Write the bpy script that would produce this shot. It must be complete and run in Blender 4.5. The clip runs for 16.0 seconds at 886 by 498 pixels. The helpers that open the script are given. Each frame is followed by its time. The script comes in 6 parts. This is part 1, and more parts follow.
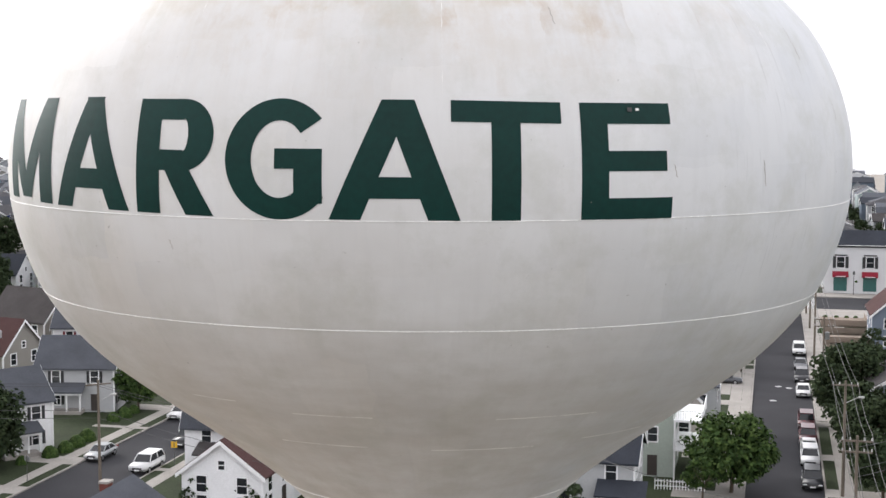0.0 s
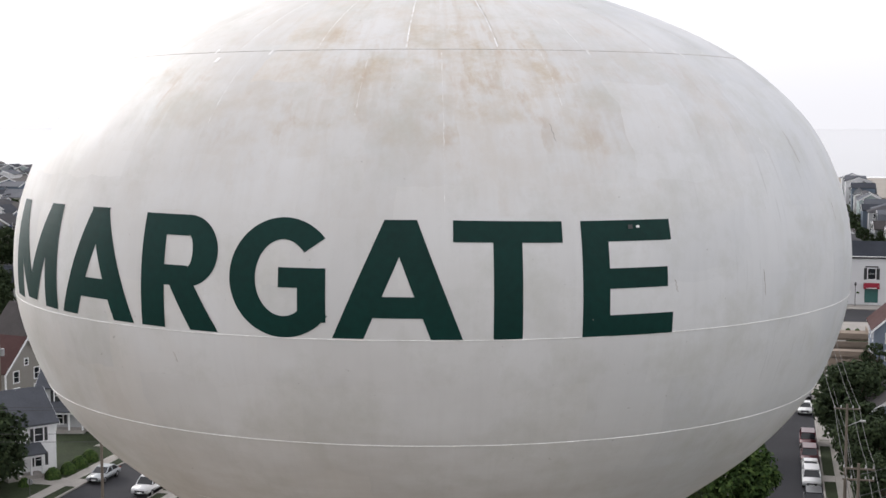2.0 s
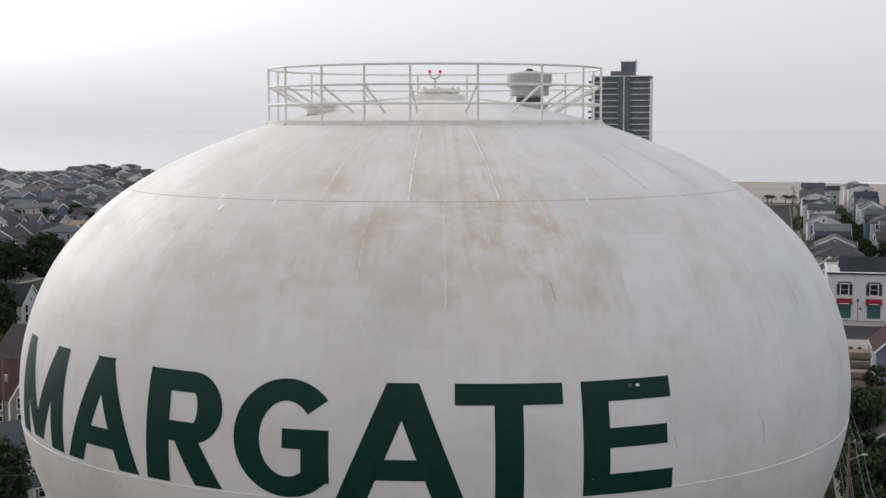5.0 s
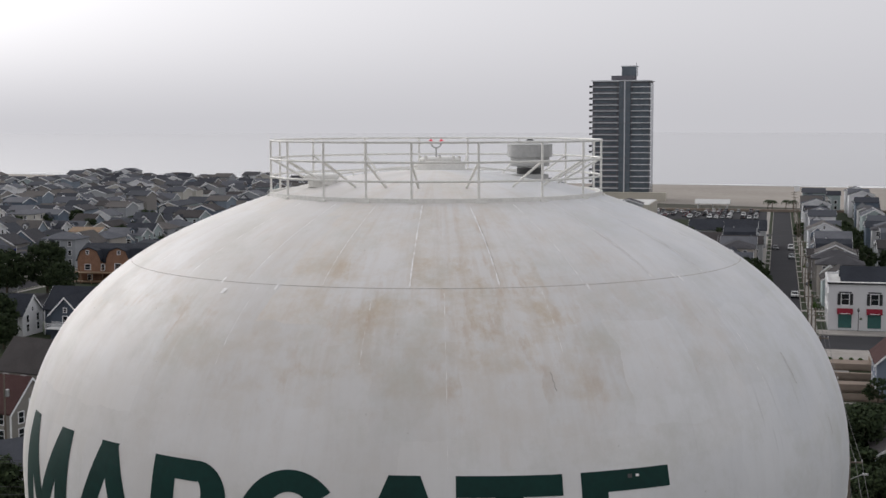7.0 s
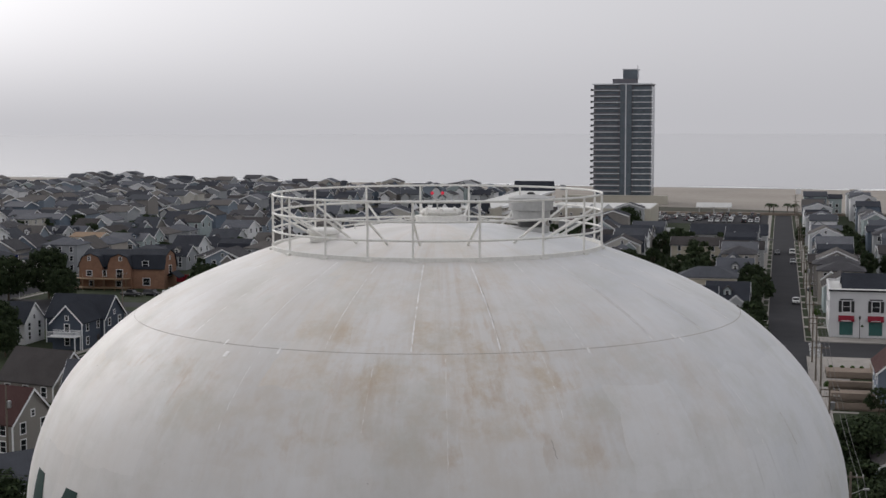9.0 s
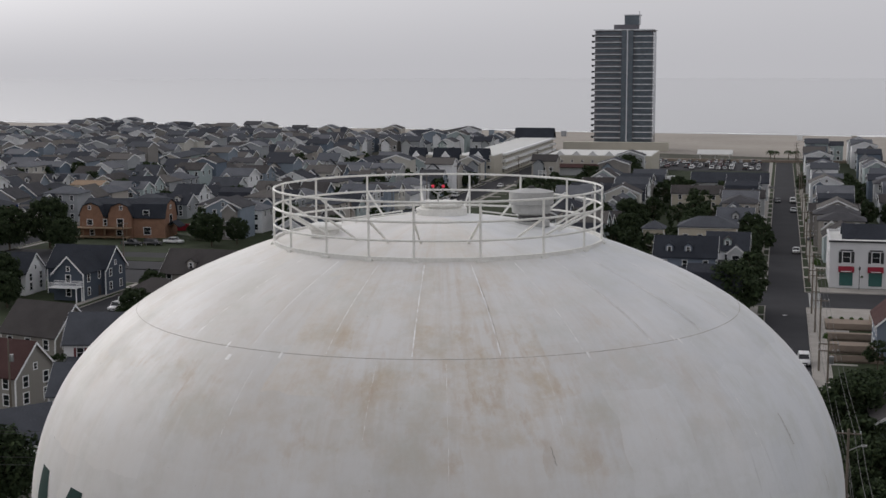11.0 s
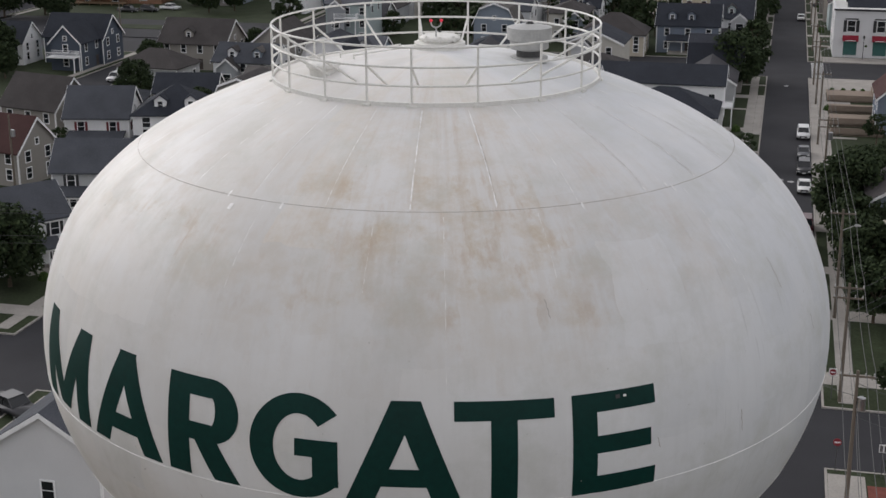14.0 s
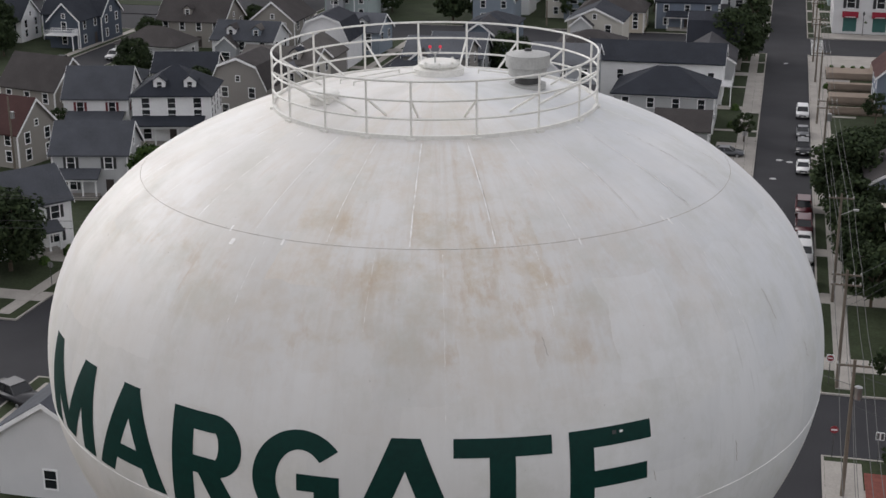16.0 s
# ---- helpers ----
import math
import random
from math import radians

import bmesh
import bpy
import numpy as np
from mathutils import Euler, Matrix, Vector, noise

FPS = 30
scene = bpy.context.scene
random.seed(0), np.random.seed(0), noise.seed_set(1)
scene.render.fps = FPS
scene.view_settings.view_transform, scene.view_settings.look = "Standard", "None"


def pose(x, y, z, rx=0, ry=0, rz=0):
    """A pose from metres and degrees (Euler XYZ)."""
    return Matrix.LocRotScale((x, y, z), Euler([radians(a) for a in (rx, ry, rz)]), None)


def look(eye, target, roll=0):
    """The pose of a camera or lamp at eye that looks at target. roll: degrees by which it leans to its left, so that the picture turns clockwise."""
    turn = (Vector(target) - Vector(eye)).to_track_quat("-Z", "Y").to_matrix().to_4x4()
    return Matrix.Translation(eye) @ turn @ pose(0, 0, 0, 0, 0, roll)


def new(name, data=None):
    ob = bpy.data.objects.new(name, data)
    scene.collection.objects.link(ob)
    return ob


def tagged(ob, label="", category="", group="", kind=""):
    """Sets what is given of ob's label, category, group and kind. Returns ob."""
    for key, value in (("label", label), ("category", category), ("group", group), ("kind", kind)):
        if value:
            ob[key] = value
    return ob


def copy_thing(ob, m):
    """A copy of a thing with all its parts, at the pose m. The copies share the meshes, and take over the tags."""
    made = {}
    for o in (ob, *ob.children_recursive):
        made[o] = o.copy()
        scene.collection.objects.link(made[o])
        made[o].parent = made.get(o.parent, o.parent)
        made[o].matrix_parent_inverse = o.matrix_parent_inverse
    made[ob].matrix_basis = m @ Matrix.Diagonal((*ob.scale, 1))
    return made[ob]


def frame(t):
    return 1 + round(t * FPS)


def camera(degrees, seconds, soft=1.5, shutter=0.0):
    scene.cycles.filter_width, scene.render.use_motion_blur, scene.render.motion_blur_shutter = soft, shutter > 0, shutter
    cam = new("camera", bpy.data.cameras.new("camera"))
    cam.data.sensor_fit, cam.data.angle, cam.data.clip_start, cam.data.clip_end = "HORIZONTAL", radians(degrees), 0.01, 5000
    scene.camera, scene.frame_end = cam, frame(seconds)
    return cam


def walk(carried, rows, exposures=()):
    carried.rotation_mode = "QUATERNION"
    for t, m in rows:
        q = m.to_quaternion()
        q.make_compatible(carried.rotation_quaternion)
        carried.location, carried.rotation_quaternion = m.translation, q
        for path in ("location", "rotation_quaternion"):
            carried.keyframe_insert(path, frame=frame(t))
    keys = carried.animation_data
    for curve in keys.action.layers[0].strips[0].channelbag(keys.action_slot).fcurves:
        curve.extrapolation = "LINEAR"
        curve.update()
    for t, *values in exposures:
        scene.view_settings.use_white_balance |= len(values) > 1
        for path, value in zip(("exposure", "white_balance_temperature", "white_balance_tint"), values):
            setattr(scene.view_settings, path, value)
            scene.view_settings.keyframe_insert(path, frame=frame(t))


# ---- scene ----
cam = camera(35.1, 16.0)
PATH = [
    (0, (-0.029, -37.487, 36.668), (0.214, -11.006, 34.169), 0.08),
    (0.5, (-0.031, -37.499, 37.306), (0.198, -11.018, 34.815), 0.04),
    (1, (-0.027, -37.495, 37.889), (0.193, -11.014, 35.393), 0.04),
    (1.5, (-0.041, -37.498, 38.413), (0.17, -11.015, 35.923), 0.0),
    (2, (-0.047, -37.507, 38.966), (0.165, -11.024, 36.475), 0.01),
    (2.5, (-0.039, -37.518, 39.493), (0.165, -11.034, 37.023), -0.07),
    (3, (-0.029, -37.547, 40.02), (0.154, -11.063, 37.547), -0.04),
    (3.5, (-0.033, -37.523, 40.556), (0.149, -11.038, 38.087), -0.07),
    (4, (-0.037, -37.537, 41.1), (0.144, -11.052, 38.634), -0.07),
    (4.5, (-0.039, -37.525, 41.616), (0.138, -11.04, 39.143), -0.08),
    (5, (-0.027, -37.518, 42.117), (0.136, -11.032, 39.662), -0.1),
    (7.5, (-0.033, -37.567, 44.312), (0.109, -11.079, 41.882), -0.11),
    (8, (-0.039, -37.57, 44.647), (0.093, -11.082, 42.221), -0.14),
    (8.5, (-0.024, -37.588, 44.987), (0.101, -11.099, 42.567), -0.14),
    (9.5, (-0.027, -37.573, 45.678), (0.093, -11.083, 43.262), -0.14),
    (10.3, (-0.027, -37.566, 46.21), (0.089, -11.078, 43.78), -0.13),
    (10.8, (-0.027, -37.559, 46.529), (0.084, -11.145, 43.389), -0.13),
    (11, (-0.027, -37.565, 46.663), (0.082, -11.192, 43.197), -0.13),
    (11.5, (-0.007, -37.549, 47.055), (0.101, -11.296, 42.77), -0.12),
    (12, (0.013, -37.586, 47.44), (0.114, -11.469, 42.4), -0.11),
    (12.5, (0.025, -37.595, 47.774), (0.126, -11.626, 42.02), -0.12),
    (13, (0.036, -37.598, 48.09), (0.13, -11.798, 41.617), -0.13),
    (13.5, (0.039, -37.624, 48.415), (0.126, -12.015, 41.222), -0.12),
    (14, (0.049, -37.64, 48.745), (0.132, -12.239, 40.848), -0.13),
    (14.3, (0.047, -37.573, 48.936), (0.133, -12.304, 40.628), -0.14),
    (14.5, (0.036, -37.538, 49.068), (0.122, -12.314, 40.622), -0.14),
    (15, (0.053, -37.547, 49.455), (0.136, -12.326, 41.003), -0.17),
    (15.5, (0.057, -37.611, 49.878), (0.146, -12.386, 41.433), -0.18),
    (16, (0.059, -37.6, 50.293), (0.15, -12.376, 41.854), -0.2),
]
EXPOSURES = [(t, ev, 6400, 11.5) for t, ev in ((0.0, 1.27), (1.5, 0.99), (3.5, 0.58), (5.0, 0.36), (8.0, 0.07), (11.0, -0.05), (12.5, 0.05), (14.0, 0.22), (16.0, 0.31))]
walk(cam, [(t, look(e, a, r)) for t, e, a, r in PATH], EXPOSURES)

# ---- world and light ----
SUN_DIR = Vector((-0.60, 0.69, 0.40)).normalized()
world = bpy.data.worlds.new("world")
scene.world = world
world.use_nodes = True
wn, wl = world.node_tree.nodes, world.node_tree.links
wn.clear()
sky = wn.new("ShaderNodeTexSky")
sky.sky_type = "NISHITA"
sky.sun_disc = False
sky.sun_elevation = math.asin(SUN_DIR.z)
sky.sun_rotation = math.atan2(SUN_DIR.x, SUN_DIR.y)
sky.air_density, sky.dust_density, sky.ozone_density = 1.0, 6.0, 1.0
hsv = wn.new("ShaderNodeHueSaturation")
hsv.inputs["Saturation"].default_value = 0.10
mixw = wn.new("ShaderNodeMix")
mixw.data_type = "RGBA"
mixw.inputs["Factor"].default_value = 0.66
mixw.inputs["B"].default_value = (7.2, 7.15, 7.4, 1)      # even cloud cover
bgd = wn.new("ShaderNodeBackground")
bgd.inputs["Strength"].default_value = 0.105
wout = wn.new("ShaderNodeOutputWorld")
wl.new(sky.outputs["Color"], hsv.inputs["Color"])
wl.new(hsv.outputs["Color"], mixw.inputs["A"])
wl.new(mixw.outputs["Result"], bgd.inputs["Color"])
wl.new(bgd.outputs["Background"], wout.inputs["Surface"])

sun = new("sun", bpy.data.lights.new("sun", "SUN"))
sun.data.energy, sun.data.angle, sun.data.color = 0.62, radians(25), (1.0, 0.95, 0.88)
sun.matrix_world = look(SUN_DIR * 200, (0, 0, 0))

# ---- materials ----
def nodes_of(name):
    m = bpy.data.materials.new(name)
    m.use_nodes = True
    return m, m.node_tree.nodes, m.node_tree.links, m.node_tree.nodes["Principled BSDF"]


def mat(name, color, rough=0.7, metal=0.0, var=0.12, scale=1.5, fine=14.0, bump=0.0, shades=None, island=False, coat=0.0, stretch=(1, 1, 1)):
    """A surface with two scales of variation; shades: colours picked for each object by chance."""
    m, N, L, b = nodes_of(name)
    b.inputs["Roughness"].default_value, b.inputs["Metallic"].default_value = rough, metal
    b.inputs["Specular IOR Level"].default_value = 0.5 if rough < 0.7 else 0.15      # matt, porous surfaces
    if coat:
        b.inputs["Coat Weight"].default_value, b.inputs["Coat Roughness"].default_value = coat, 0.06
    tc = N.new("ShaderNodeTexCoord")
    mp = N.new("ShaderNodeMapping")
    mp.inputs["Scale"].default_value = stretch
    L.new(tc.outputs["Object"], mp.inputs["Vector"])
    n1, n2 = N.new("ShaderNodeTexNoise"), N.new("ShaderNodeTexNoise")
    n1.inputs["Scale"].default_value, n2.inputs["Scale"].default_value = scale, fine
    n1.inputs["Detail"].default_value, n2.inputs["Detail"].default_value = 4, 3
    for n in (n1, n2):
        L.new(mp.outputs["Vector"], n.inputs["Vector"])
    add = N.new("ShaderNodeMath")
    add.operation = "ADD"
    L.new(n1.outputs["Fac"], add.inputs[0])
    L.new(n2.outputs["Fac"], add.inputs[1])
    rng = N.new("ShaderNodeMapRange")
    rng.inputs["From Min"].default_value, rng.inputs["From Max"].default_value = 0.6, 1.4
    rng.inputs["To Min"].default_value, rng.inputs["To Max"].default_value = 1 - var, 1 + var
    L.new(add.outputs[0], rng.inputs["Value"])
    mul = N.new("ShaderNodeMix")
    mul.data_type, mul.blend_type = "RGBA", "MULTIPLY"
    mul.inputs["Factor"].default_value = 1
    L.new(rng.outputs["Result"], mul.inputs["B"])
    if shades:
        ramp = N.new("ShaderNodeValToRGB")
        ramp.color_ramp.interpolation = "CONSTANT"
        while len(ramp.color_ramp.elements) < len(shades):
            ramp.color_ramp.elements.new(0.5)
        for i, (el, c) in enumerate(zip(ramp.color_ramp.elements, shades)):
            el.position, el.color = i / len(shades), (*c, 1)
        if island:
            info = N.new("ShaderNodeNewGeometry")
            L.new(info.outputs["Random Per Island"], ramp.inputs["Fac"])
        else:
            info = N.new("ShaderNodeObjectInfo")
            L.new(info.outputs["Random"], ramp.inputs["Fac"])
        L.new(ramp.outputs["Color"], mul.inputs["A"])
    else:
        mul.inputs["A"].default_value = (*color, 1)
    L.new(mul.outputs["Result"], b.inputs["Base Color"])
    if bump:
        bp = N.new("ShaderNodeBump")
        bp.inputs["Strength"].default_value, bp.inputs["Distance"].default_value = bump, 0.05
        L.new(add.outputs[0], bp.inputs["Height"])
        L.new(bp.outputs["Normal"], b.inputs["Normal"])
    return m


def siding(name, color, shades=None, pitch=0.2):
    """Clapboard: horizontal laps as relief, with a slight stain."""
    m = mat(name, color, 0.75, var=0.08, scale=0.5, fine=5, shades=shades)
    N, L, b = m.node_tree.nodes, m.node_tree.links, m.node_tree.nodes["Principled BSDF"]
    geo, sep = N.new("ShaderNodeTexCoord"), N.new("ShaderNodeSeparateXYZ")
    L.new(geo.outputs["Object"], sep.inputs["Vector"])
    div, fr = N.new("ShaderNodeMath"), N.new("ShaderNodeMath")
    div.operation, fr.operation = "DIVIDE", "FRACT"
    div.inputs[1].default_value = pitch
    L.new(sep.outputs["Z"], div.inputs[0])
    L.new(div.outputs[0], fr.inputs[0])
    bp = N.new("ShaderNodeBump")
    bp.inputs["Strength"].default_value, bp.inputs["Distance"].default_value = 0.7, 0.03
    bp.invert = True
    L.new(fr.outputs[0], bp.inputs["Height"])
    L.new(bp.outputs["Normal"], b.inputs["Normal"])
    return m


def shingle(name, color, shades=None):
    m = mat(name, color, 0.9, var=0.28, scale=0.35, fine=9, shades=shades)
    N, L, b = m.node_tree.nodes, m.node_tree.links, m.node_tree.nodes["Principled BSDF"]
    tc, br = N.new("ShaderNodeTexCoord"), N.new("ShaderNodeTexBrick")
    br.inputs["Scale"].default_value = 3.0
    br.inputs["Mortar Size"].default_value = 0.03
    L.new(tc.outputs["Object"], br.inputs["Vector"])
    bp = N.new("ShaderNodeBump")
    bp.inputs["Strength"].default_value, bp.inputs["Distance"].default_value = 0.5, 0.03
    L.new(br.outputs["Fac"], bp.inputs["Height"])
    bp.invert = True
    L.new(bp.outputs["Normal"], b.inputs["Normal"])
    return m


def tank_paint():
    """White coating with rusty run-off below the roof seam, chalky streaks and soot; bowl shade and a skylight tint are
    painted in too.
    """
    m, N, L, b = nodes_of("tank_paint")
    b.inputs["Roughness"].default_value = 0.34
    tc = N.new("ShaderNodeTexCoord")
    sep = N.new("ShaderNodeSeparateXYZ")
    L.new(tc.outputs["Object"], sep.inputs["Vector"])
    ang = N.new("ShaderNodeMath")
    ang.operation = "ARCTAN2"
    neg = N.new("ShaderNodeMath")
    neg.operation = "MULTIPLY"
    neg.inputs[1].default_value = -1
    L.new(sep.outputs["Y"], neg.inputs[0])
    L.new(sep.outputs["X"], ang.inputs[0])
    L.new(neg.outputs[0], ang.inputs[1])

    def coords(ka, kz):
        a, z, c = N.new("ShaderNodeMath"), N.new("ShaderNodeMath"), N.new("ShaderNodeCombineXYZ")
        a.operation = z.operation = "MULTIPLY"
        a.inputs[1].default_value, z.inputs[1].default_value = ka, kz
        L.new(ang.outputs[0], a.inputs[0])
        L.new(sep.outputs["Z"], z.inputs[0])
        L.new(a.outputs[0], c.inputs["X"])
        L.new(z.outputs[0], c.inputs["Y"])
        return c.outputs[0]

    def noise_of(vec, scale, lo, hi, detail=5, rough=0.6):
        n, r = N.new("ShaderNodeTexNoise"), N.new("ShaderNodeMapRange")
        n.inputs["Scale"].default_value, n.inputs["Detail"].default_value, n.inputs["Roughness"].default_value = scale, detail, rough
        r.inputs["From Min"].default_value, r.inputs["From Max"].default_value = lo, hi
        L.new(vec, n.inputs["Vector"])
        L.new(n.outputs["Fac"], r.inputs["Value"])
        return r.outputs["Result"]

    def times(x, y):
        q = N.new("ShaderNodeMath")
        q.operation = "MULTIPLY"
        for i, v in enumerate((x, y)):
            if isinstance(v, (int, float)):
                q.inputs[i].default_value = v
            else:
                L.new(v, q.inputs[i])
        return q.outputs[0]

    def mixc(a, col, fac):
        q = N.new("ShaderNodeMix")
        q.data_type = "RGBA"
        if isinstance(a, tuple):
            q.inputs["A"].default_value = a
        else:
            L.new(a, q.inputs["A"])
        q.inputs["B"].default_value = col
        L.new(fac, q.inputs["Factor"])
        return q.outputs["Result"]

    def math_of(op, x, y=0.0, z=0.0):
        q = N.new("ShaderNodeMath")
        q.operation = op
        for i, v in enumerate((x, y, z)):
            if isinstance(v, (int, float)):
                q.inputs[i].default_value = v
            else:
                L.new(v, q.inputs[i])
        return q.outputs[0]

    def ramp_of(value, lo, hi, stops):
        r, c = N.new("ShaderNodeMapRange"), N.new("ShaderNodeValToRGB")
        r.inputs["From Min"].default_value, r.inputs["From Max"].default_value = lo, hi
        L.new(value, r.inputs["Value"])
        L.new(r.outputs["Result"], c.inputs["Fac"])
        el = c.color_ramp.elements
        while len(el) < len(stops):
            el.new(0.5)
        for e_, (p, v) in zip(el, stops):
            e_.position, e_.color = (p - lo) / (hi - lo), (v, v, v, 1)
        return c.outputs["Color"]

    # patches of later coats, rolled on in uneven rectangles
    wob = N.new("ShaderNodeTexNoise")
    wob.inputs["Scale"].default_value, wob.inputs["Detail"].default_value = 1.1, 6
    L.new(tc.outputs["Object"], wob.inputs["Vector"])
    grid = N.new("ShaderNodeVectorMath")
    grid.operation = "MULTIPLY_ADD"
    grid.inputs[1].default_value = (0.42, 0.42, 0.0)
    L.new(wob.outputs["Color"], grid.inputs[0])
    L.new(coords(10.6 / 1.5, 1 / 1.05), grid.inputs[2])

    def patches(shift, wide, high):
        br, mv = N.new("ShaderNodeTexBrick"), N.new("ShaderNodeVectorMath")
        mv.inputs[1].default_value = shift
        L.new(grid.outputs[0], mv.inputs[0])
        L.new(mv.outputs[0], br.inputs["Vector"])
        br.inputs["Color1"].default_value, br.inputs["Color2"].default_value = (0, 0, 0, 1), (1, 1, 1, 1)
        br.inputs["Scale"].default_value, br.inputs["Mortar Size"].default_value = 1.0, 0.0
        br.inputs["Brick Width"].default_value, br.inputs["Row Height"].default_value = wide, high
        br.offset = 0.37
        return br.outputs["Color"]
    coat1, coat2 = patches((0.3, 0.1, 0), 1.3, 1.9), patches((7.7, 3.4, 0), 0.6, 1.1)
    blot = noise_of(tc.outputs["Object"], 1.05, 0.43, 0.62, 10, 0.72)
    cloud = noise_of(tc.outputs["Object"], 0.28, 0.38, 0.62, 4, 0.55)
    runs = noise_of(coords(26.0, 0.35), 1.4, 0.47, 0.66, 6)
    zed = math_of("ADD", sep.outputs["Z"], math_of("MULTIPLY", math_of("SUBTRACT", coat1, 0.5), 1.5))
    belt = ramp_of(zed, -6.0, 0.6, ((-5.2, 0.0), (-4.0, 0.25), (-3.05, 0.42), (-2.9, 0.95), (-1.66, 1.0), (-1.60, 0.62), (-0.5, 0.50), (0.3, 0.20)))
    face = ramp_of(ang.outputs[0], -1.6, 1.6, ((-1.5, 0.25), (-0.75, 0.70), (-0.25, 1.0), (0.25, 0.95), (0.55, 0.60), (0.85, 0.20), (1.5, 0.12)))
    front = times(belt, face)
    tan_ = times(front, math_of("MULTIPLY_ADD", blot, 0.80, 0.20))
    col = mixc((0.725, 0.722, 0.716, 1), (0.53, 0.42, 0.28, 1), times(tan_, 0.88))
    # rust weeping in short runs inside the belt
    ooze = noise_of(coords(15.0, 1.0), 1.1, 0.54, 0.68, 7, 0.7)
    col = mixc(col, (0.44, 0.27, 0.13, 1), times(times(front, ooze), 0.65))
    col = mixc(col, (0.55, 0.47, 0.38, 1), times(times(front, runs), 0.50))
    # the flank towards the land is creamier; the other has dim blue skylight painted in
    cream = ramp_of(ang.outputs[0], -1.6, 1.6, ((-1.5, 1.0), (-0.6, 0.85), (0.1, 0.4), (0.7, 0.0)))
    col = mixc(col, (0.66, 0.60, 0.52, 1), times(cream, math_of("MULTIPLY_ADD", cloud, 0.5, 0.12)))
    cool_skylight = ramp_of(ang.outputs[0], -1.6, 1.6, ((-1.5, 0.0), (0.25, 0.0), (0.7, 1.0), (1.5, 1.0)))
    col = mixc(col, (0.60, 0.63, 0.67, 1), times(cool_skylight, math_of("MULTIPLY_ADD", cloud, 0.35, 0.15)))
    # chalky coats, grey runs and mould
    col = mixc(col, (0.80, 0.80, 0.80, 1), times(coat2, 0.26))
    col = mixc(col, (0.54, 0.55, 0.56, 1), times(math_of("MULTIPLY", coat1, cloud), 0.40))
    grey = noise_of(coords(34.0, 0.32), 1.3, 0.48, 0.75)
    col = mixc(col, (0.50, 0.49, 0.47, 1), times(grey, 0.11))
    # blotchy grime on the bowl, which also puts its shade into the colour
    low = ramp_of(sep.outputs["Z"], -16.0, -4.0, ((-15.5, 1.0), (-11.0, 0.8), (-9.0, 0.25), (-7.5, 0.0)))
    smear_shade = noise_of(coords(4.0, 1.6), 1.0, 0.36, 0.66, 7, 0.62)
    col = mixc(col, (0.47, 0.43, 0.38, 1), times(times(low, smear_shade), 0.42))
    mould = noise_of(tc.outputs["Object"], 0.6, 0.49, 0.66, 9, 0.70)
    col = mixc(col, (0.50, 0.50, 0.44, 1), times(mould, 0.36))
    hair = noise_of(coords(90.0, 0.55), 1.0, 0.62, 0.78, 3)
    drip = ramp_of(ang.outputs[0], -1.6, 1.6, ((-1.5, 0.3), (-0.9, 0.5), (-0.5, 0.1), (0.4, 0.1), (0.7, 1.0), (1.2, 0.8)))
    col = mixc(col, (0.40, 0.40, 0.39, 1), times(times(hair, drip), 0.38))
    spots = noise_of(coords(60.0, 6.0), 1.0, 0.73, 0.78, 2)
    col = mixc(col, (0.25, 0.23, 0.20, 1), times(spots, 0.5))
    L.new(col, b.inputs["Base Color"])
    rr = N.new("ShaderNodeMapRange")
    rr.inputs["To Min"].default_value, rr.inputs["To Max"].default_value = 0.56, 0.74
    L.new(blot, rr.inputs["Value"])
    L.new(rr.outputs["Result"], b.inputs["Roughness"])
    bp = N.new("ShaderNodeBump")
    bp.inputs["Strength"].default_value, bp.inputs["Distance"].default_value = 0.12, 0.05
    wav = N.new("ShaderNodeTexNoise")
    wav.inputs["Scale"].default_value = 0.9
    L.new(tc.outputs["Object"], wav.inputs["Vector"])
    L.new(wav.outputs["Fac"], bp.inputs["Height"])
    L.new(bp.outputs["Normal"], b.inputs["Normal"])
    return m


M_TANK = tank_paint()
M_GREEN = mat("green_lettering", (0.0014, 0.030, 0.0245), 0.55, var=0.22, scale=0.8, fine=7)
M_GREEN.node_tree.nodes["Principled BSDF"].inputs["Specular IOR Level"].default_value = 0.22
M_SEAM = mat("weld_seam", (0.84, 0.83, 0.81), 0.6, var=0.25, scale=2)
M_SEAMD = mat("dark_seam", (0.42, 0.39, 0.35), 0.8, var=0.4, scale=2)
M_WHITE_STEEL = mat("painted_steel", (0.74, 0.73, 0.69), 0.5, var=0.12, scale=3)
M_VENT = mat("galvanised_steel", (0.42, 0.42, 0.41), 0.5, 0.3, var=0.15, scale=3)
M_DARK = mat("dark_metal", (0.06, 0.06, 0.06), 0.6, var=0.2)
M_GRASS = mat("lawn", (0.032, 0.042, 0.021), 0.95, var=0.4, scale=0.25, fine=4, bump=0.4)
M_SOIL = mat("ground", (0.09, 0.088, 0.07), 0.95, var=0.35, scale=0.06, fine=1.5)
M_ASPHALT = mat("asphalt", (0.038, 0.038, 0.042), 0.9, var=0.22, scale=0.15, fine=10)
M_CONC = mat("concrete", (0.33, 0.31, 0.285), 0.9, var=0.2, scale=0.4, fine=5)
M_PAINTLINE = mat("road_paint", (0.6, 0.6, 0.58), 0.8, var=0.3, scale=2)
M_SAND = mat("sand", (0.34, 0.31, 0.275), 0.95, var=0.16, scale=0.02, fine=0.3)
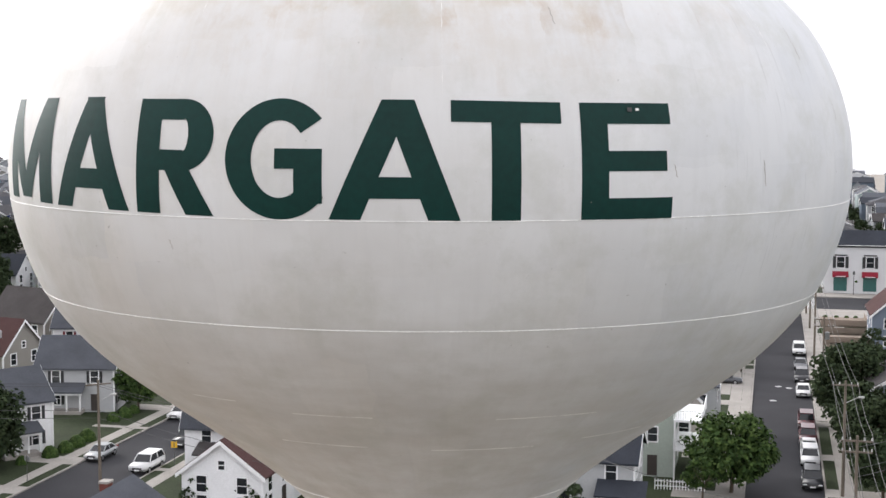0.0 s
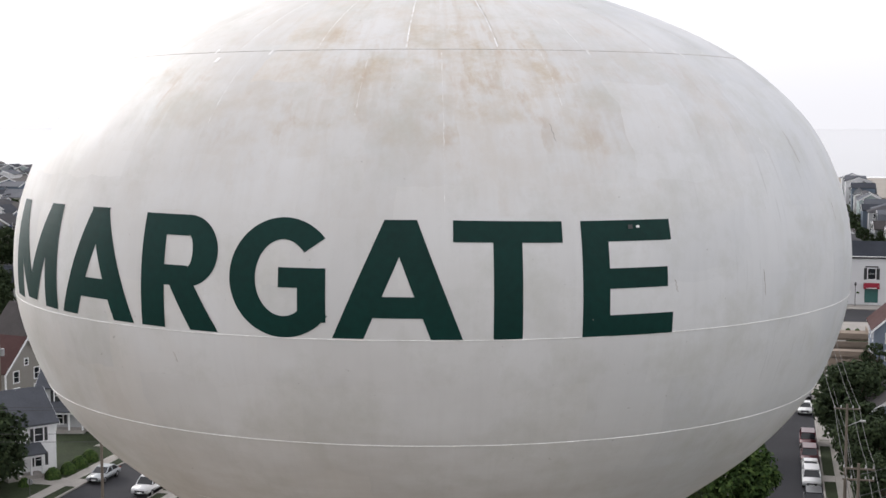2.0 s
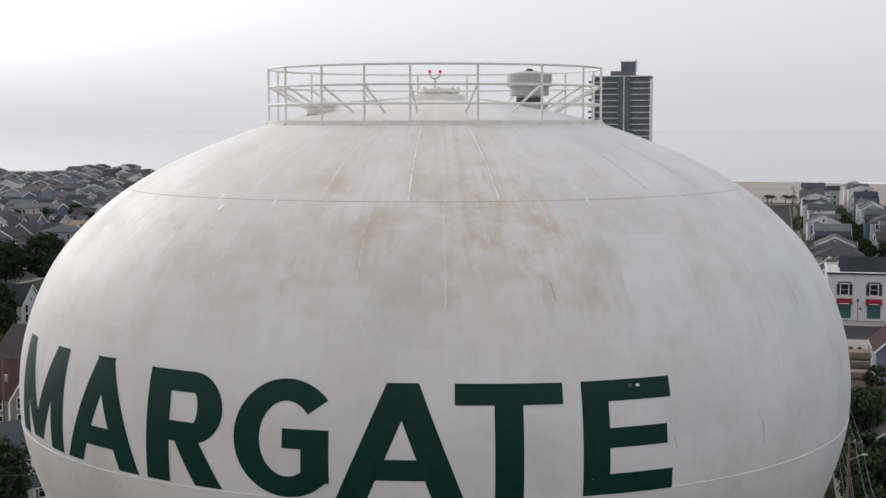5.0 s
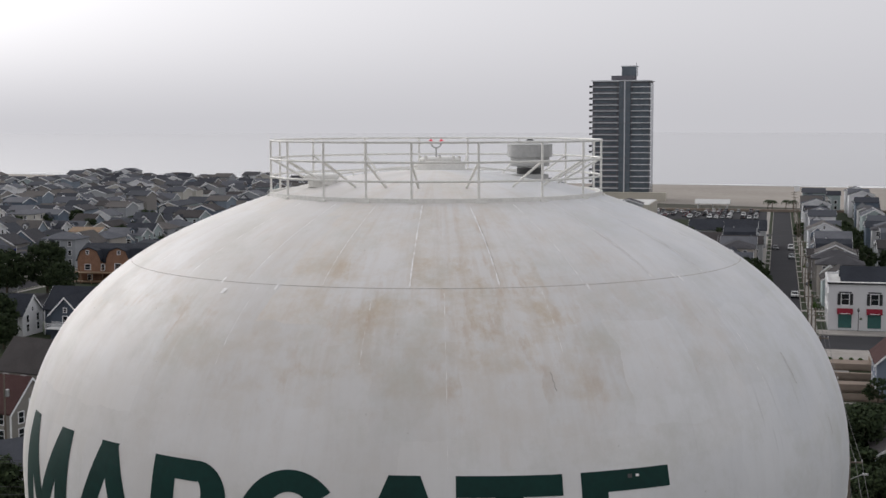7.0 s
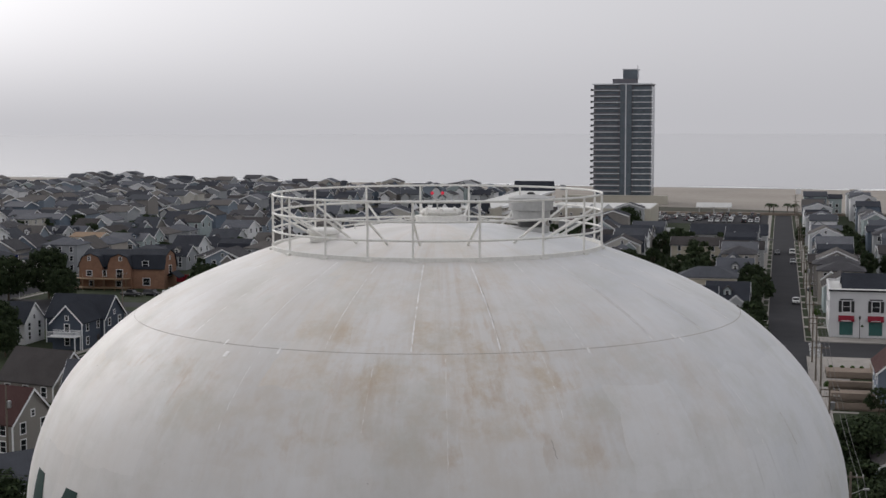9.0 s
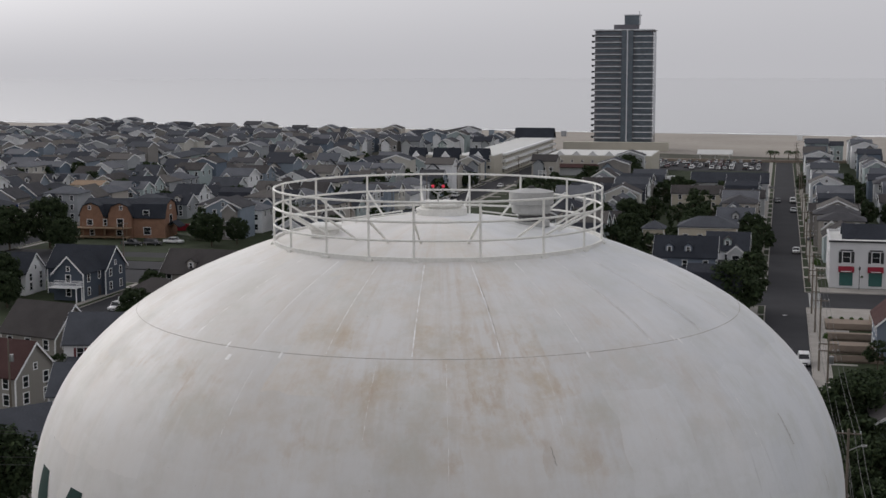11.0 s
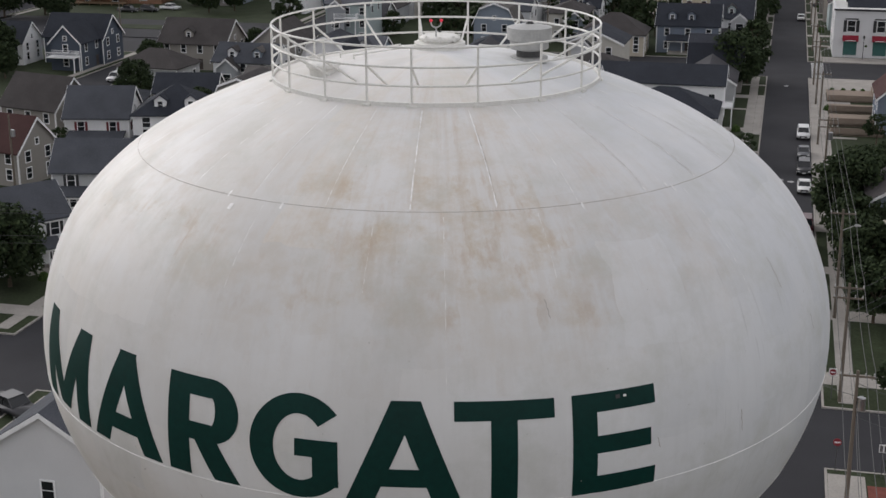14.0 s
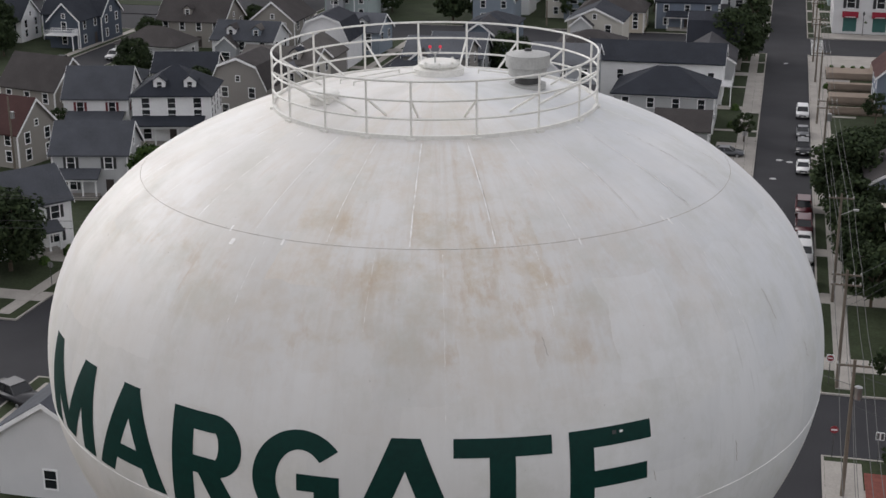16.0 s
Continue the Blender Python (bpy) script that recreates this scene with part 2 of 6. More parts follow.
M_SURF = mat("surf_foam", (0.9, 0.9, 0.9), 0.8, var=0.2, scale=0.05, fine=0.5)
M_TRIM = mat("white_trim", (0.84, 0.84, 0.84), 0.6, var=0.08)
M_GLASS, _n, _l, _b = nodes_of("window_glass")
_b.inputs["Base Color"].default_value, _b.inputs["Roughness"].default_value = (0.018, 0.02, 0.023, 1), 0.12
WALLS = [(0.76, 0.76, 0.77), (0.33, 0.345, 0.36), (0.44, 0.41, 0.37), (0.23, 0.27, 0.315), (0.55, 0.56, 0.57), (0.40, 0.41, 0.415), (0.14, 0.175, 0.22), (0.54, 0.52, 0.47), (0.74, 0.75, 0.76), (0.26, 0.245, 0.23), (0.36, 0.42, 0.42)]
ROOFS = [(0.042, 0.046, 0.057), (0.14, 0.145, 0.16), (0.066, 0.071, 0.083), (0.115, 0.107, 0.102), (0.060, 0.055, 0.055), (0.11, 0.116, 0.132), (0.036, 0.039, 0.049), (0.068, 0.067, 0.073)]
M_WALL = siding("house_siding", (0.5, 0.5, 0.5), WALLS)
M_ROOF = shingle("asphalt_shingle", (0.07, 0.07, 0.07), ROOFS)
M_LEAF = mat("leaves", (0.05, 0.085, 0.022), 0.95, var=0.3, scale=0.6, fine=3, island=True, shades=[(0.035, 0.065, 0.018), (0.05, 0.085, 0.022), (0.065, 0.10, 0.028), (0.028, 0.05, 0.016)])
M_LEAFD = mat("dark_leaves", (0.03, 0.045, 0.02), 0.95, var=0.3, scale=0.6, fine=3, island=True, shades=[(0.028, 0.042, 0.020), (0.036, 0.052, 0.024), (0.045, 0.062, 0.028), (0.024, 0.036, 0.018)])
M_BARK = mat("bark", (0.10, 0.08, 0.06), 0.95, var=0.3, scale=3, bump=0.5)
M_POLE = mat("weathered_pole", (0.16, 0.135, 0.11), 0.9, var=0.25, scale=2, stretch=(4, 4, 0.4))
M_WIRE = mat("cable", (0.05, 0.05, 0.05), 0.6)
M_TYRE = mat("tyre_rubber", (0.02, 0.02, 0.02), 0.85)
M_RIM = mat("alloy_rim", (0.45, 0.45, 0.46), 0.3, 0.9)
M_LAMP = mat("lamp_glass", (0.7, 0.7, 0.7), 0.15)
M_TAIL = mat("tail_lamp", (0.35, 0.02, 0.02), 0.2)
M_RED, _n, _l, _b = nodes_of("red_beacon")
_b.inputs["Base Color"].default_value = (0.6, 0.02, 0.05, 1)
_b.inputs["Emission Color"].default_value, _b.inputs["Emission Strength"].default_value = (1.0, 0.05, 0.10, 1), 0.2


def sea_material():
    m = mat("sea_water", (0.10, 0.11, 0.115), 0.05, var=0.15, scale=0.01, fine=0.08)
    N, L, b = m.node_tree.nodes, m.node_tree.links, m.node_tree.nodes["Principled BSDF"]
    tc, n, bp = N.new("ShaderNodeTexCoord"), N.new("ShaderNodeTexNoise"), N.new("ShaderNodeBump")
    n.inputs["Scale"].default_value, n.inputs["Detail"].default_value = 0.06, 4
    L.new(tc.outputs["Object"], n.inputs["Vector"])
    bp.inputs["Strength"].default_value, bp.inputs["Distance"].default_value = 0.08, 0.5
    L.new(n.outputs["Fac"], bp.inputs["Height"])
    L.new(bp.outputs["Normal"], b.inputs["Normal"])
    return m


M_SEA = sea_material()

# ---- mesh helpers ----
def part(name, bm, material, parent=None, label=""):
    me = bpy.data.meshes.new(name)
    bm.to_mesh(me)
    bm.free()
    for mt in (material if isinstance(material, (list, tuple)) else [material]):
        me.materials.append(mt)
    ob = new(name, me)
    ob.parent = parent
    if label:
        tagged(ob, label)
    return ob


def again(ob, parent, m=None):
    """The same mesh as ob once more, as another part."""
    o = new(ob.name.split(".")[0], ob.data)
    o.parent = parent
    if m is not None:
        o.matrix_basis = m
    return o


def smooth(ob, on=True):
    ob.data.polygons.foreach_set("use_smooth", [on] * len(ob.data.polygons))
    return ob


def add_box(bm, x0, x1, y0, y1, z0, z1, mi=0):
    vs = [bm.verts.new((x, y, z)) for z in (z0, z1) for y in (y0, y1) for x in (x0, x1)]
    for q in ((0, 2, 3, 1), (4, 5, 7, 6), (0, 1, 5, 4), (2, 6, 7, 3), (0, 4, 6, 2), (1, 3, 7, 5)):
        bm.faces.new([vs[i] for i in q]).material_index = mi
    return vs


def box(x0, x1, y0, y1, z0, z1, bevel=0.0):
    bm = bmesh.new()
    add_box(bm, x0, x1, y0, y1, z0, z1)
    if bevel:
        bmesh.ops.bevel(bm, geom=bm.edges[:], offset=bevel, segments=2, affect="EDGES")
    return bm


def add_tube(bm, a, b, r0, r1=None, n=8, cap=True):
    a, b = Vector(a), Vector(b)
    r1 = r0 if r1 is None else r1
    q = (b - a).to_track_quat("Z", "Y")
    ra, rb = [], []
    for i in range(n):
        w = 2 * math.pi * i / n
        d = q @ Vector((math.cos(w), math.sin(w), 0))
        ra.append(bm.verts.new(a + d * r0))
        rb.append(bm.verts.new(b + d * r1))
    for i in range(n):
        bm.faces.new((ra[i], ra[(i + 1) % n], rb[(i + 1) % n], rb[i]))
    if cap:
        bm.faces.new(ra[::-1])
        bm.faces.new(rb)


def tube(a, b, r0, r1=None, n=8):
    bm = bmesh.new()
    add_tube(bm, a, b, r0, r1, n)
    return bm


def lathe(profile, n=64, bm=None):
    """Turns a line of (r, z) round the z axis."""
    bm = bm or bmesh.new()
    rings = []
    for r, z in profile:
        if r < 1e-4:
            rings.append([bm.verts.new((0, 0, z))])
        else:
            rings.append([bm.verts.new((r * math.sin(2 * math.pi * i / n), -r * math.cos(2 * math.pi * i / n), z)) for i in range(n)])
    for A, B in zip(rings, rings[1:]):
        for i in range(n):
            j = (i + 1) % n
            if len(A) == 1:
                bm.faces.new((A[0], B[j], B[i]))
            elif len(B) == 1:
                bm.faces.new((A[i], A[j], B[0]))
            else:
                bm.faces.new((A[i], A[j], B[j], B[i]))
    bmesh.ops.recalc_face_normals(bm, faces=bm.faces)
    return bm


def torus(R, r, z, n=96, k=8, squash=1.0):
    bm = bmesh.new()
    rings = []
    for i in range(n):
        w = 2 * math.pi * i / n
        rings.append([bm.verts.new(((R + r * math.cos(2 * math.pi * j / k)) * math.sin(w), -(R + r * math.cos(2 * math.pi * j / k)) * math.cos(w), z + squash * r * math.sin(2 * math.pi * j / k))) for j in range(k)])
    for i in range(n):
        A, B = rings[i], rings[(i + 1) % n]
        for j in range(k):
            bm.faces.new((A[j], B[j], B[(j + 1) % k], A[(j + 1) % k]))
    return bm


def thing(name, label, category, group="", m=None, kind=""):
    e = new(name)
    tagged(e, label, category, group, kind)
    if m is not None:
        e.matrix_basis = m
    return e


# the town's grid: u across the streets, v along them towards the sea
TURN = radians(-13.8)
GRID = Matrix.Rotation(TURN, 4, "Z")


def at(u, v, z=0.0, turn=0.0):
    return GRID @ Matrix.Translation((u, v, z)) @ Matrix.Rotation(radians(turn), 4, "Z")

# ---- ground, sea, streets ----
LOT = 0.14       # height of lawns and pavements over the roadway
def sheet(name, corners, z, material, label, category, kind="structure", cells=1):
    bm = bmesh.new()
    bm.faces.new([bm.verts.new((x, y, z)) for x, y in corners])
    if cells > 1:
        bmesh.ops.subdivide_edges(bm, edges=bm.edges[:], cuts=cells, use_grid_fill=True)
    ob = part(name, bm, material)
    tagged(ob, label, category, kind=kind)
    return ob


ground = sheet("ground", [(-3300, -3300), (3300, -3300), (3300, 3300), (-3300, 3300)], -0.02, M_SOIL, "bare greyish soil of the town's plots", "ground")


def shore(u):
    return 907 - 0.156 * (u - 72)


def dunes(u):
    return 690 - 0.38 * min(u, 40)


def strip(name, f0, f1, z, material, label, category):
    bm = bmesh.new()
    us = [-4900, -2000, -1000, -600, -400, -300, -200, -120, -60, 0, 40, 100, 200, 500, 1500, 4900]
    a = [bm.verts.new((u, f0(u), z)) for u in us]
    b = [bm.verts.new((u, f1(u), z)) for u in us]
    for i in range(len(us) - 1):
        bm.faces.new((a[i], a[i + 1], b[i + 1], b[i]))
    ob = part(name, bm, material)
    ob.matrix_basis = GRID.copy()
    tagged(ob, label, category, kind="structure")
    return ob


strip("beach", dunes, lambda u: shore(u) + 4, 0.05, M_SAND, "pale wet and dry sand beach along the sea", "beach")
strip("water", shore, lambda u: 4900, 0.12, M_SEA, "calm grey sea under haze", "sea")


def surf():
    bm = bmesh.new()
    R = random.Random(4)
    for k, off in enumerate((2, 14, 30)):
        u = -900.0
        while u < 300:
            ln, th = R.uniform(20, 90), R.uniform(2.0, 6.0)
            if R.random() < (0.9, 0.75, 0.55)[k]:
                n = 6
                va, vb = [], []
                for i in range(n + 1):
                    x = u + ln * i / n
                    y = shore(x) + off + R.uniform(-1, 1)
                    w = th * math.sin(math.pi * (i + 0.3) / (n + 0.6))
                    va.append(bm.verts.new((x, y - w, 0.16)))
                    vb.append(bm.verts.new((x, y + w, 0.16)))
                for i in range(n):
                    bm.faces.new((va[i], va[i + 1], vb[i + 1], vb[i]))
            u += ln + R.uniform(0, 25)
    ob = part("surf", bm, M_SURF)
    ob.matrix_basis = GRID.copy()
    tagged(ob, "broken white lines of low surf", "surf", kind="stuff")


surf()

# street name: (u0, u1, v0, v1)
V_STREETS_NEAR = [(6.9, 14.5), (-62.0, -53.0), (-122.5, -113.0), (-185.0, -176.0), (75.0, 84.0)]
V_STREETS_FAR = [(6.9, 14.5), (-104.0, -94.5), (-192.0, -183.0), (-262.0, -253.0), (-335.0, -326.0), (75.0, 84.0)]
CROSS = [(66.5, 78.5), (239.0, 258.0), (505.0, 514.0)]
U_MIN, U_MAX, V_MIN, V_MAX = -420.0, 160.0, -60.0, 662.0


def rect(name, u0, u1, v0, v1, z, material, label, category):
    ob = sheet(name, [(u0, v0), (u1, v0), (u1, v1), (u0, v1)], z, material, label, category, cells=1)
    ob.matrix_basis = GRID.copy()
    return ob


for v0, v1 in CROSS:
    rect("road", U_MIN - 200, U_MAX, v0, v1, 0.012, M_ASPHALT, "worn dark asphalt roadway across the town", "road")
BANDS = [(V_MIN, CROSS[0][0], V_STREETS_NEAR), (CROSS[0][1], CROSS[1][0], V_STREETS_NEAR), (CROSS[1][1], CROSS[2][0], V_STREETS_FAR), (CROSS[2][1], V_MAX, V_STREETS_FAR)]
BLOCKS = []
for v0, v1, streets in BANDS:
    for u0, u1 in streets:
        rect("road", u0, u1, v0, v1, 0.012, M_ASPHALT, "worn dark asphalt street between kerbs", "road")
    edges = sorted(streets)
    lo = U_MIN
    for u0, u1 in edges + [(U_MAX, U_MAX)]:
        if u0 - lo > 4:
            BLOCKS.append((lo, u0, v0, v1))
        lo = u1


def block(u0, u1, v0, v1):
    """A block: a raised lawn with a strip of pavement and a kerb along its edges."""
    far = v0 > 300
    bm = bmesh.new()
    add_box(bm, u0 + 0.2, u1 - 0.2, v0 + 0.2, v1 - 0.2, -0.01, LOT)
    ob = part("lawn", bm, M_GRASS)
    ob.matrix_basis = GRID.copy()
    tagged(ob, "dull green lawn of a town block", "lawn", kind="structure")
    for n, (a, b, c, d) in enumerate(((u0, u0 + 0.2, v0, v1), (u1 - 0.2, u1, v0, v1), (u0 + 0.2, u1 - 0.2, v0, v0 + 0.2), (u0 + 0.2, u1 - 0.2, v1 - 0.2, v1))):
        k = part("kerb", box(a, b, c, d, 0, LOT + 0.02), M_CONC)
        k.matrix_basis = GRID.copy()
        tagged(k, "low pale concrete kerb", "kerb", kind="structure")
    for a, b, c, d in ((u0 + 1.4, u0 + 2.9, v0 + 1.2, v1 - 1.2), (u1 - 2.9, u1 - 1.4, v0 + 1.2, v1 - 1.2)):
        p = part("pavement", box(a, b, c, d, 0, LOT + 0.03), M_CONC)
        p.matrix_basis = GRID.copy()
        tagged(p, "pale concrete pavement beside the street", "pavement", kind="structure")
        if not far and u0 > -130:
            # drives and walks from the kerb to the houses
            R = random.Random(int(a * 7 + c))
            v = c + 4
            bmd = bmesh.new()
            while v < d - 4:
                w = R.choice((1.1, 2.6, 3.0))
                if a < (u0 + u1) / 2:
                    add_box(bmd, u0 + 0.2, u0 + 1.39, v, v + w, 0, LOT + 0.026)
                    add_box(bmd, u0 + 2.91, u0 + 7, v, v + w, 0, LOT + 0.026)
                else:
                    add_box(bmd, u1 - 1.39, u1 - 0.2, v, v + w, 0, LOT + 0.026)
                    add_box(bmd, u1 - 7, u1 - 2.91, v, v + w, 0, LOT + 0.026)
                v += w + R.uniform(8, 16)
            if len(bmd.verts):
                dr = part("driveway", bmd, M_CONC)
                dr.matrix_basis = GRID.copy()
                tagged(dr, "short concrete drives crossing the verge", "driveway", kind="stuff")
            else:
                bmd.free()


for b_ in BLOCKS:
    block(*b_)

# unseen warm ground, added to bounce light up onto the tank's underside
bounce_pad = part("pavement", box(-36, 3.6, -55, 63, 0, LOT + 0.035), mat("warm_bounce_concrete", (0.29, 0.235, 0.18), 0.95, var=0.2, scale=0.3))
bounce_pad.matrix_basis = GRID.copy()
tagged(bounce_pad, "unseen sandy concrete pad added to bounce warm light onto the tank", "yard", kind="structure")

for a_, b_, c_, d_, m_ in ((4.0, 5.5, 64, 66, M_CONC), (14.72, 16.4, 136, 238, M_CONC), (16.41, 17.5, 150, 238, M_CONC), (17.51, 48, 227.5, 238.7, M_CONC), (17.51, 48, 258.3, 264.5, M_CONC), (5.52, 6.68, 138, 170, M_CONC), (5.52, 6.68, 186, 216, M_CONC), (1.2, 3.96, 150, 166, M_CONC), (5.52, 6.68, 96, 118, M_CONC), (14.72, 17.5, 20, 65.5, M_CONC)):
    pv = part("pavement", box(a_, b_, c_, d_, 0, LOT + 0.034), m_)
    pv.matrix_basis = GRID.copy()
    tagged(pv, "worn pale concrete paving between kerb and gardens", "pavement", kind="structure")

# ---- the water tower ----
RING_Z = 42.0
PROFILE = [(0.0, 0.62), (1.5, 0.56), (2.9, 0.36), (4.40, 0.0), (6.19, -0.665), (7.55, -1.33), (8.69, -2.13), (9.715, -3.19), (10.37, -4.39), (10.74, -5.72), (10.79, -7.18), (10.50, -8.51), (9.90, -9.84), (8.77, -11.17), (7.09, -12.50), (5.29, -13.83), (3.70, -15.2), (2.75, -16.6), (2.30, -18.2), (2.15, -20.0)]


def spline(points, per=8):
    """A smooth line through the points."""
    out = []
    for i in range(len(points) - 1):
        p0, p1, p2, p3 = points[max(i - 1, 0)], points[i], points[i + 1], points[min(i + 2, len(points) - 1)]
        for k in range(per):
            t = k / per
            out.append(tuple(0.5 * (2 * b + (c - a) * t + (2 * a - 5 * b + 4 * c - d) * t * t + (3 * b - a - 3 * c + d) * t ** 3) for a, b, c, d in zip(p0, p1, p2, p3)))
    return out + [points[-1]]


CURVE = spline(PROFILE)
_cz = np.array([z for _, z in CURVE])[::-1]
_cr = np.array([r for r, _ in CURVE])[::-1]


def tank_r(z):
    return float(np.interp(z, _cz, _cr))


def tank_z(r):
    return float(np.interp(r, [a for a, _ in CURVE[:40]], [b for _, b in CURVE[:40]]))


tower = thing("water_tower", "white spheroid steel water tower with rust stains and green lettering", "water tower", m=Matrix.Translation((0, 0, RING_Z)))
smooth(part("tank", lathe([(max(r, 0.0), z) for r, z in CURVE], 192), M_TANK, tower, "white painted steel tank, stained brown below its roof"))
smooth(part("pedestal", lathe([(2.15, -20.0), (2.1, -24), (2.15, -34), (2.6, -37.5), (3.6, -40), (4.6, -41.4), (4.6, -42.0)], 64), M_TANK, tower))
for z_, m_, s_ in ((-1.62, M_SEAMD, 0.007), (-7.33, M_SEAM, 0.012), (-9.57, M_SEAM, 0.013), (-14.82, M_SEAM, 0.016)):
    smooth(part("weld_seam", torus(tank_r(z_), s_, z_, 160, 6), m_, tower))


def arc_strip(points, w, material, name):
    """A thin painted or welded strip over the tank along (azimuth in degrees, z)."""
    bm = bmesh.new()
    rows = []
    level = points[0][1] == points[-1][1]
    for az, z in points:
        r, a = tank_r(z) + 0.006, radians(az)
        da = w / 2 / max(r, 0.5)
        if level:
            rows.append([bm.verts.new(((tank_r(z + o * w / 2) + 0.008) * math.sin(a), -(tank_r(z + o * w / 2) + 0.008) * math.cos(a), z + o * w / 2)) for o in (-1, 1)])
        else:
            rows.append([bm.verts.new((r * math.sin(a + o * da), -r * math.cos(a + o * da), z + 0.006)) for o in (-1, 1)])
    for A, B in zip(rows, rows[1:]):
        bm.faces.new((A[0], A[1], B[1], B[0]))
    return part(name, bm, material, tower)


def worn_seam(az, z0, z1, w, material, name, seed, keep=0.8):
    """A weld bead from z0 down to z1, worn thin in places, as one ribbon."""
    R = random.Random(seed)
    bm = bmesh.new()
    n = 30
    rows = []
    for i in range(n + 1):
        k = w * (R.uniform(0.55, 1.25) if R.random() < keep else 0.12)
        z, a = z0 + (z1 - z0) * i / n, radians(az + R.uniform(-0.04, 0.04))
        r = tank_r(z) + 0.004
        rows.append([bm.verts.new((r * math.sin(a + o * k / 2 / r), -r * math.cos(a + o * k / 2 / r), z + 0.004)) for o in (-1, 1)])
    for A, B in zip(rows, rows[1:]):
        bm.faces.new((A[0], A[1], B[1], B[0]))
    return part(name, bm, material, tower)


for k in range(26):
    az = -18.0 + 13.85 * k
    worn_seam(az, -0.06, -1.58, 0.036 if k in (1, 2, 4, 5) else 0.022, M_SEAM, "roof_seam", k, 0.8 if k in (1, 2, 3, 4, 5) else 0.5)
    if k in (2, 4, 5, 6, 7):
        worn_seam(az + 0.25, -0.25, -1.5, 0.018, M_SEAMD, "seam_crack", 50 + k, 0.35)
for k, (az, z1) in enumerate(((-28.7, -3.2), (-9.5, -3.0), (1.1, -4.9), (16.0, -2.9), (45.6, -4.0))):
    worn_seam(az, -1.70, z1, 0.016, M_SEAM, "shell_seam", 80 + k, 0.3)
for k, (a0, a1, z_) in enumerate(((-40, -31, -11.55), (-22, -9, -11.75), (10, 27, -11.8), (0, 20, -12.75), (-30, -12, -12.7), (30, 46, -12.65))):
    arc_strip([(a0 + (a1 - a0) * i / 12, z_) for i in range(13)], 0.03, M_SEAM, "bowl_seam")
for az, z in ((-36.5, -1.60), (-34.6, -1.80), (42.6, -1.58), (43.6, -1.66), (24.0, -1.66), (-25.5, -1.66)):
    arc_strip([(az, z + 0.05 - 0.05 * i) for i in range(3)], 0.11 if az == -34.6 else 0.05, M_SEAM, "paint_chip")
R_ = random.Random(9)
for az, z, ln in ((13.7, -3.34, 0.35), (39.9, -6.5, 0.55), (52.9, -3.7, 0.7), (16.3, -6.8, 0.4), (-29.7, -7.9, 0.2), (26.5, -6.4, 0.25), (60, -5.2, 0.4)):
    arc_strip([(az + 0.12 * (i % 2) + 0.06 * i, z + ln / 2 - ln * i / 5) for i in range(6)], 0.018, M_SEAMD, "paint_scratch")

for az, z, ln in ((21.3, -5.19, 0.08), (22.2, -5.19, 0.05)):
    arc_strip([(az, z + ln / 2 - ln * i / 2) for i in range(3)], 0.10 if az < 22 else 0.075, M_DARK if az < 22 else M_SEAM, "paint_chip").location = (0.012, -0.03, 0.0)

# the name, painted in broad sans letters that follow the shell
def letter_z(az, y):
    """Height on the shell of a letter's y (0 foot, 1 head): the line of writing rises a little towards its start."""
    top = float(np.interp(az, (-65, -40, -33, -16, 0, 13, 26), (-4.94, -4.925, -4.975, -5.0, -5.005, -5.05, -5.06)))
    foot = float(np.interp(az, (-65, -48, -35, -24, 0, 26), (-7.18, -7.235, -7.26, -7.29, -7.31, -7.335)))
    return foot + (top - foot) * y


STEP = [0]


def stroke(bm, quad, nx=10, nz=10):
    """A four-cornered stroke in (azimuth, height 0..1), laid on the shell."""
    STEP[0] += 1
    lift = 0.006 + 0.0012 * (STEP[0] % 5)
    (a, b, c, d) = quad
    grid = []
    for i in range(nz + 1):
        row = []
        for j in range(nx + 1):
            s, t = j / nx, i / nz
            x = (a[0] * (1 - s) + b[0] * s) * (1 - t) + (d[0] * (1 - s) + c[0] * s) * t
            y = (a[1] * (1 - s) + b[1] * s) * (1 - t) + (d[1] * (1 - s) + c[1] * s) * t
            z = letter_z(x, y)
            r, w = tank_r(z) + lift, radians(x)
            row.append(bm.verts.new((r * math.sin(w), -r * math.cos(w), z)))
        grid.append(row)
    for i in range(nz):
        for j in range(nx):
            bm.faces.new((grid[i][j], grid[i][j + 1], grid[i + 1][j + 1], grid[i + 1][j]))


def bar(bm, x0, x1, y0, y1):
    stroke(bm, ((x0, y0), (x1, y0), (x1, y1), (x0, y1)))


def bow(bm, cx, cy, rx, ry, wx, wy, a0, a1, n=22):
    """Part of a ring: outer radii rx, ry, stroke widths wx, wy, angles in degrees."""
    P = []
    for i in range(n + 1):
        w = radians(a0 + (a1 - a0) * i / n)
        P.append(((cx + rx * math.cos(w), cy + ry * math.sin(w)), (cx + (rx - wx) * math.cos(w), cy + (ry - wy) * math.sin(w))))
    for (o0, i0), (o1, i1) in zip(P, P[1:]):
        STEP[0] = 2
        stroke(bm, (i0, o0, o1, i1), 4, 1)


def letter_M(bm):
    bar(bm, -65.4, -61.6, 0.0, 1.0)
    bar(bm, -53.2, -49.8, 0.0, 1.0)
    stroke(bm, ((-59.4, 0.03), (-56.2, 0.03), (-61.7, 1.0), (-65.3, 1.0)))
    stroke(bm, ((-59.4, 0.03), (-56.0, 0.03), (-49.9, 1.0), (-53.1, 1.0)))


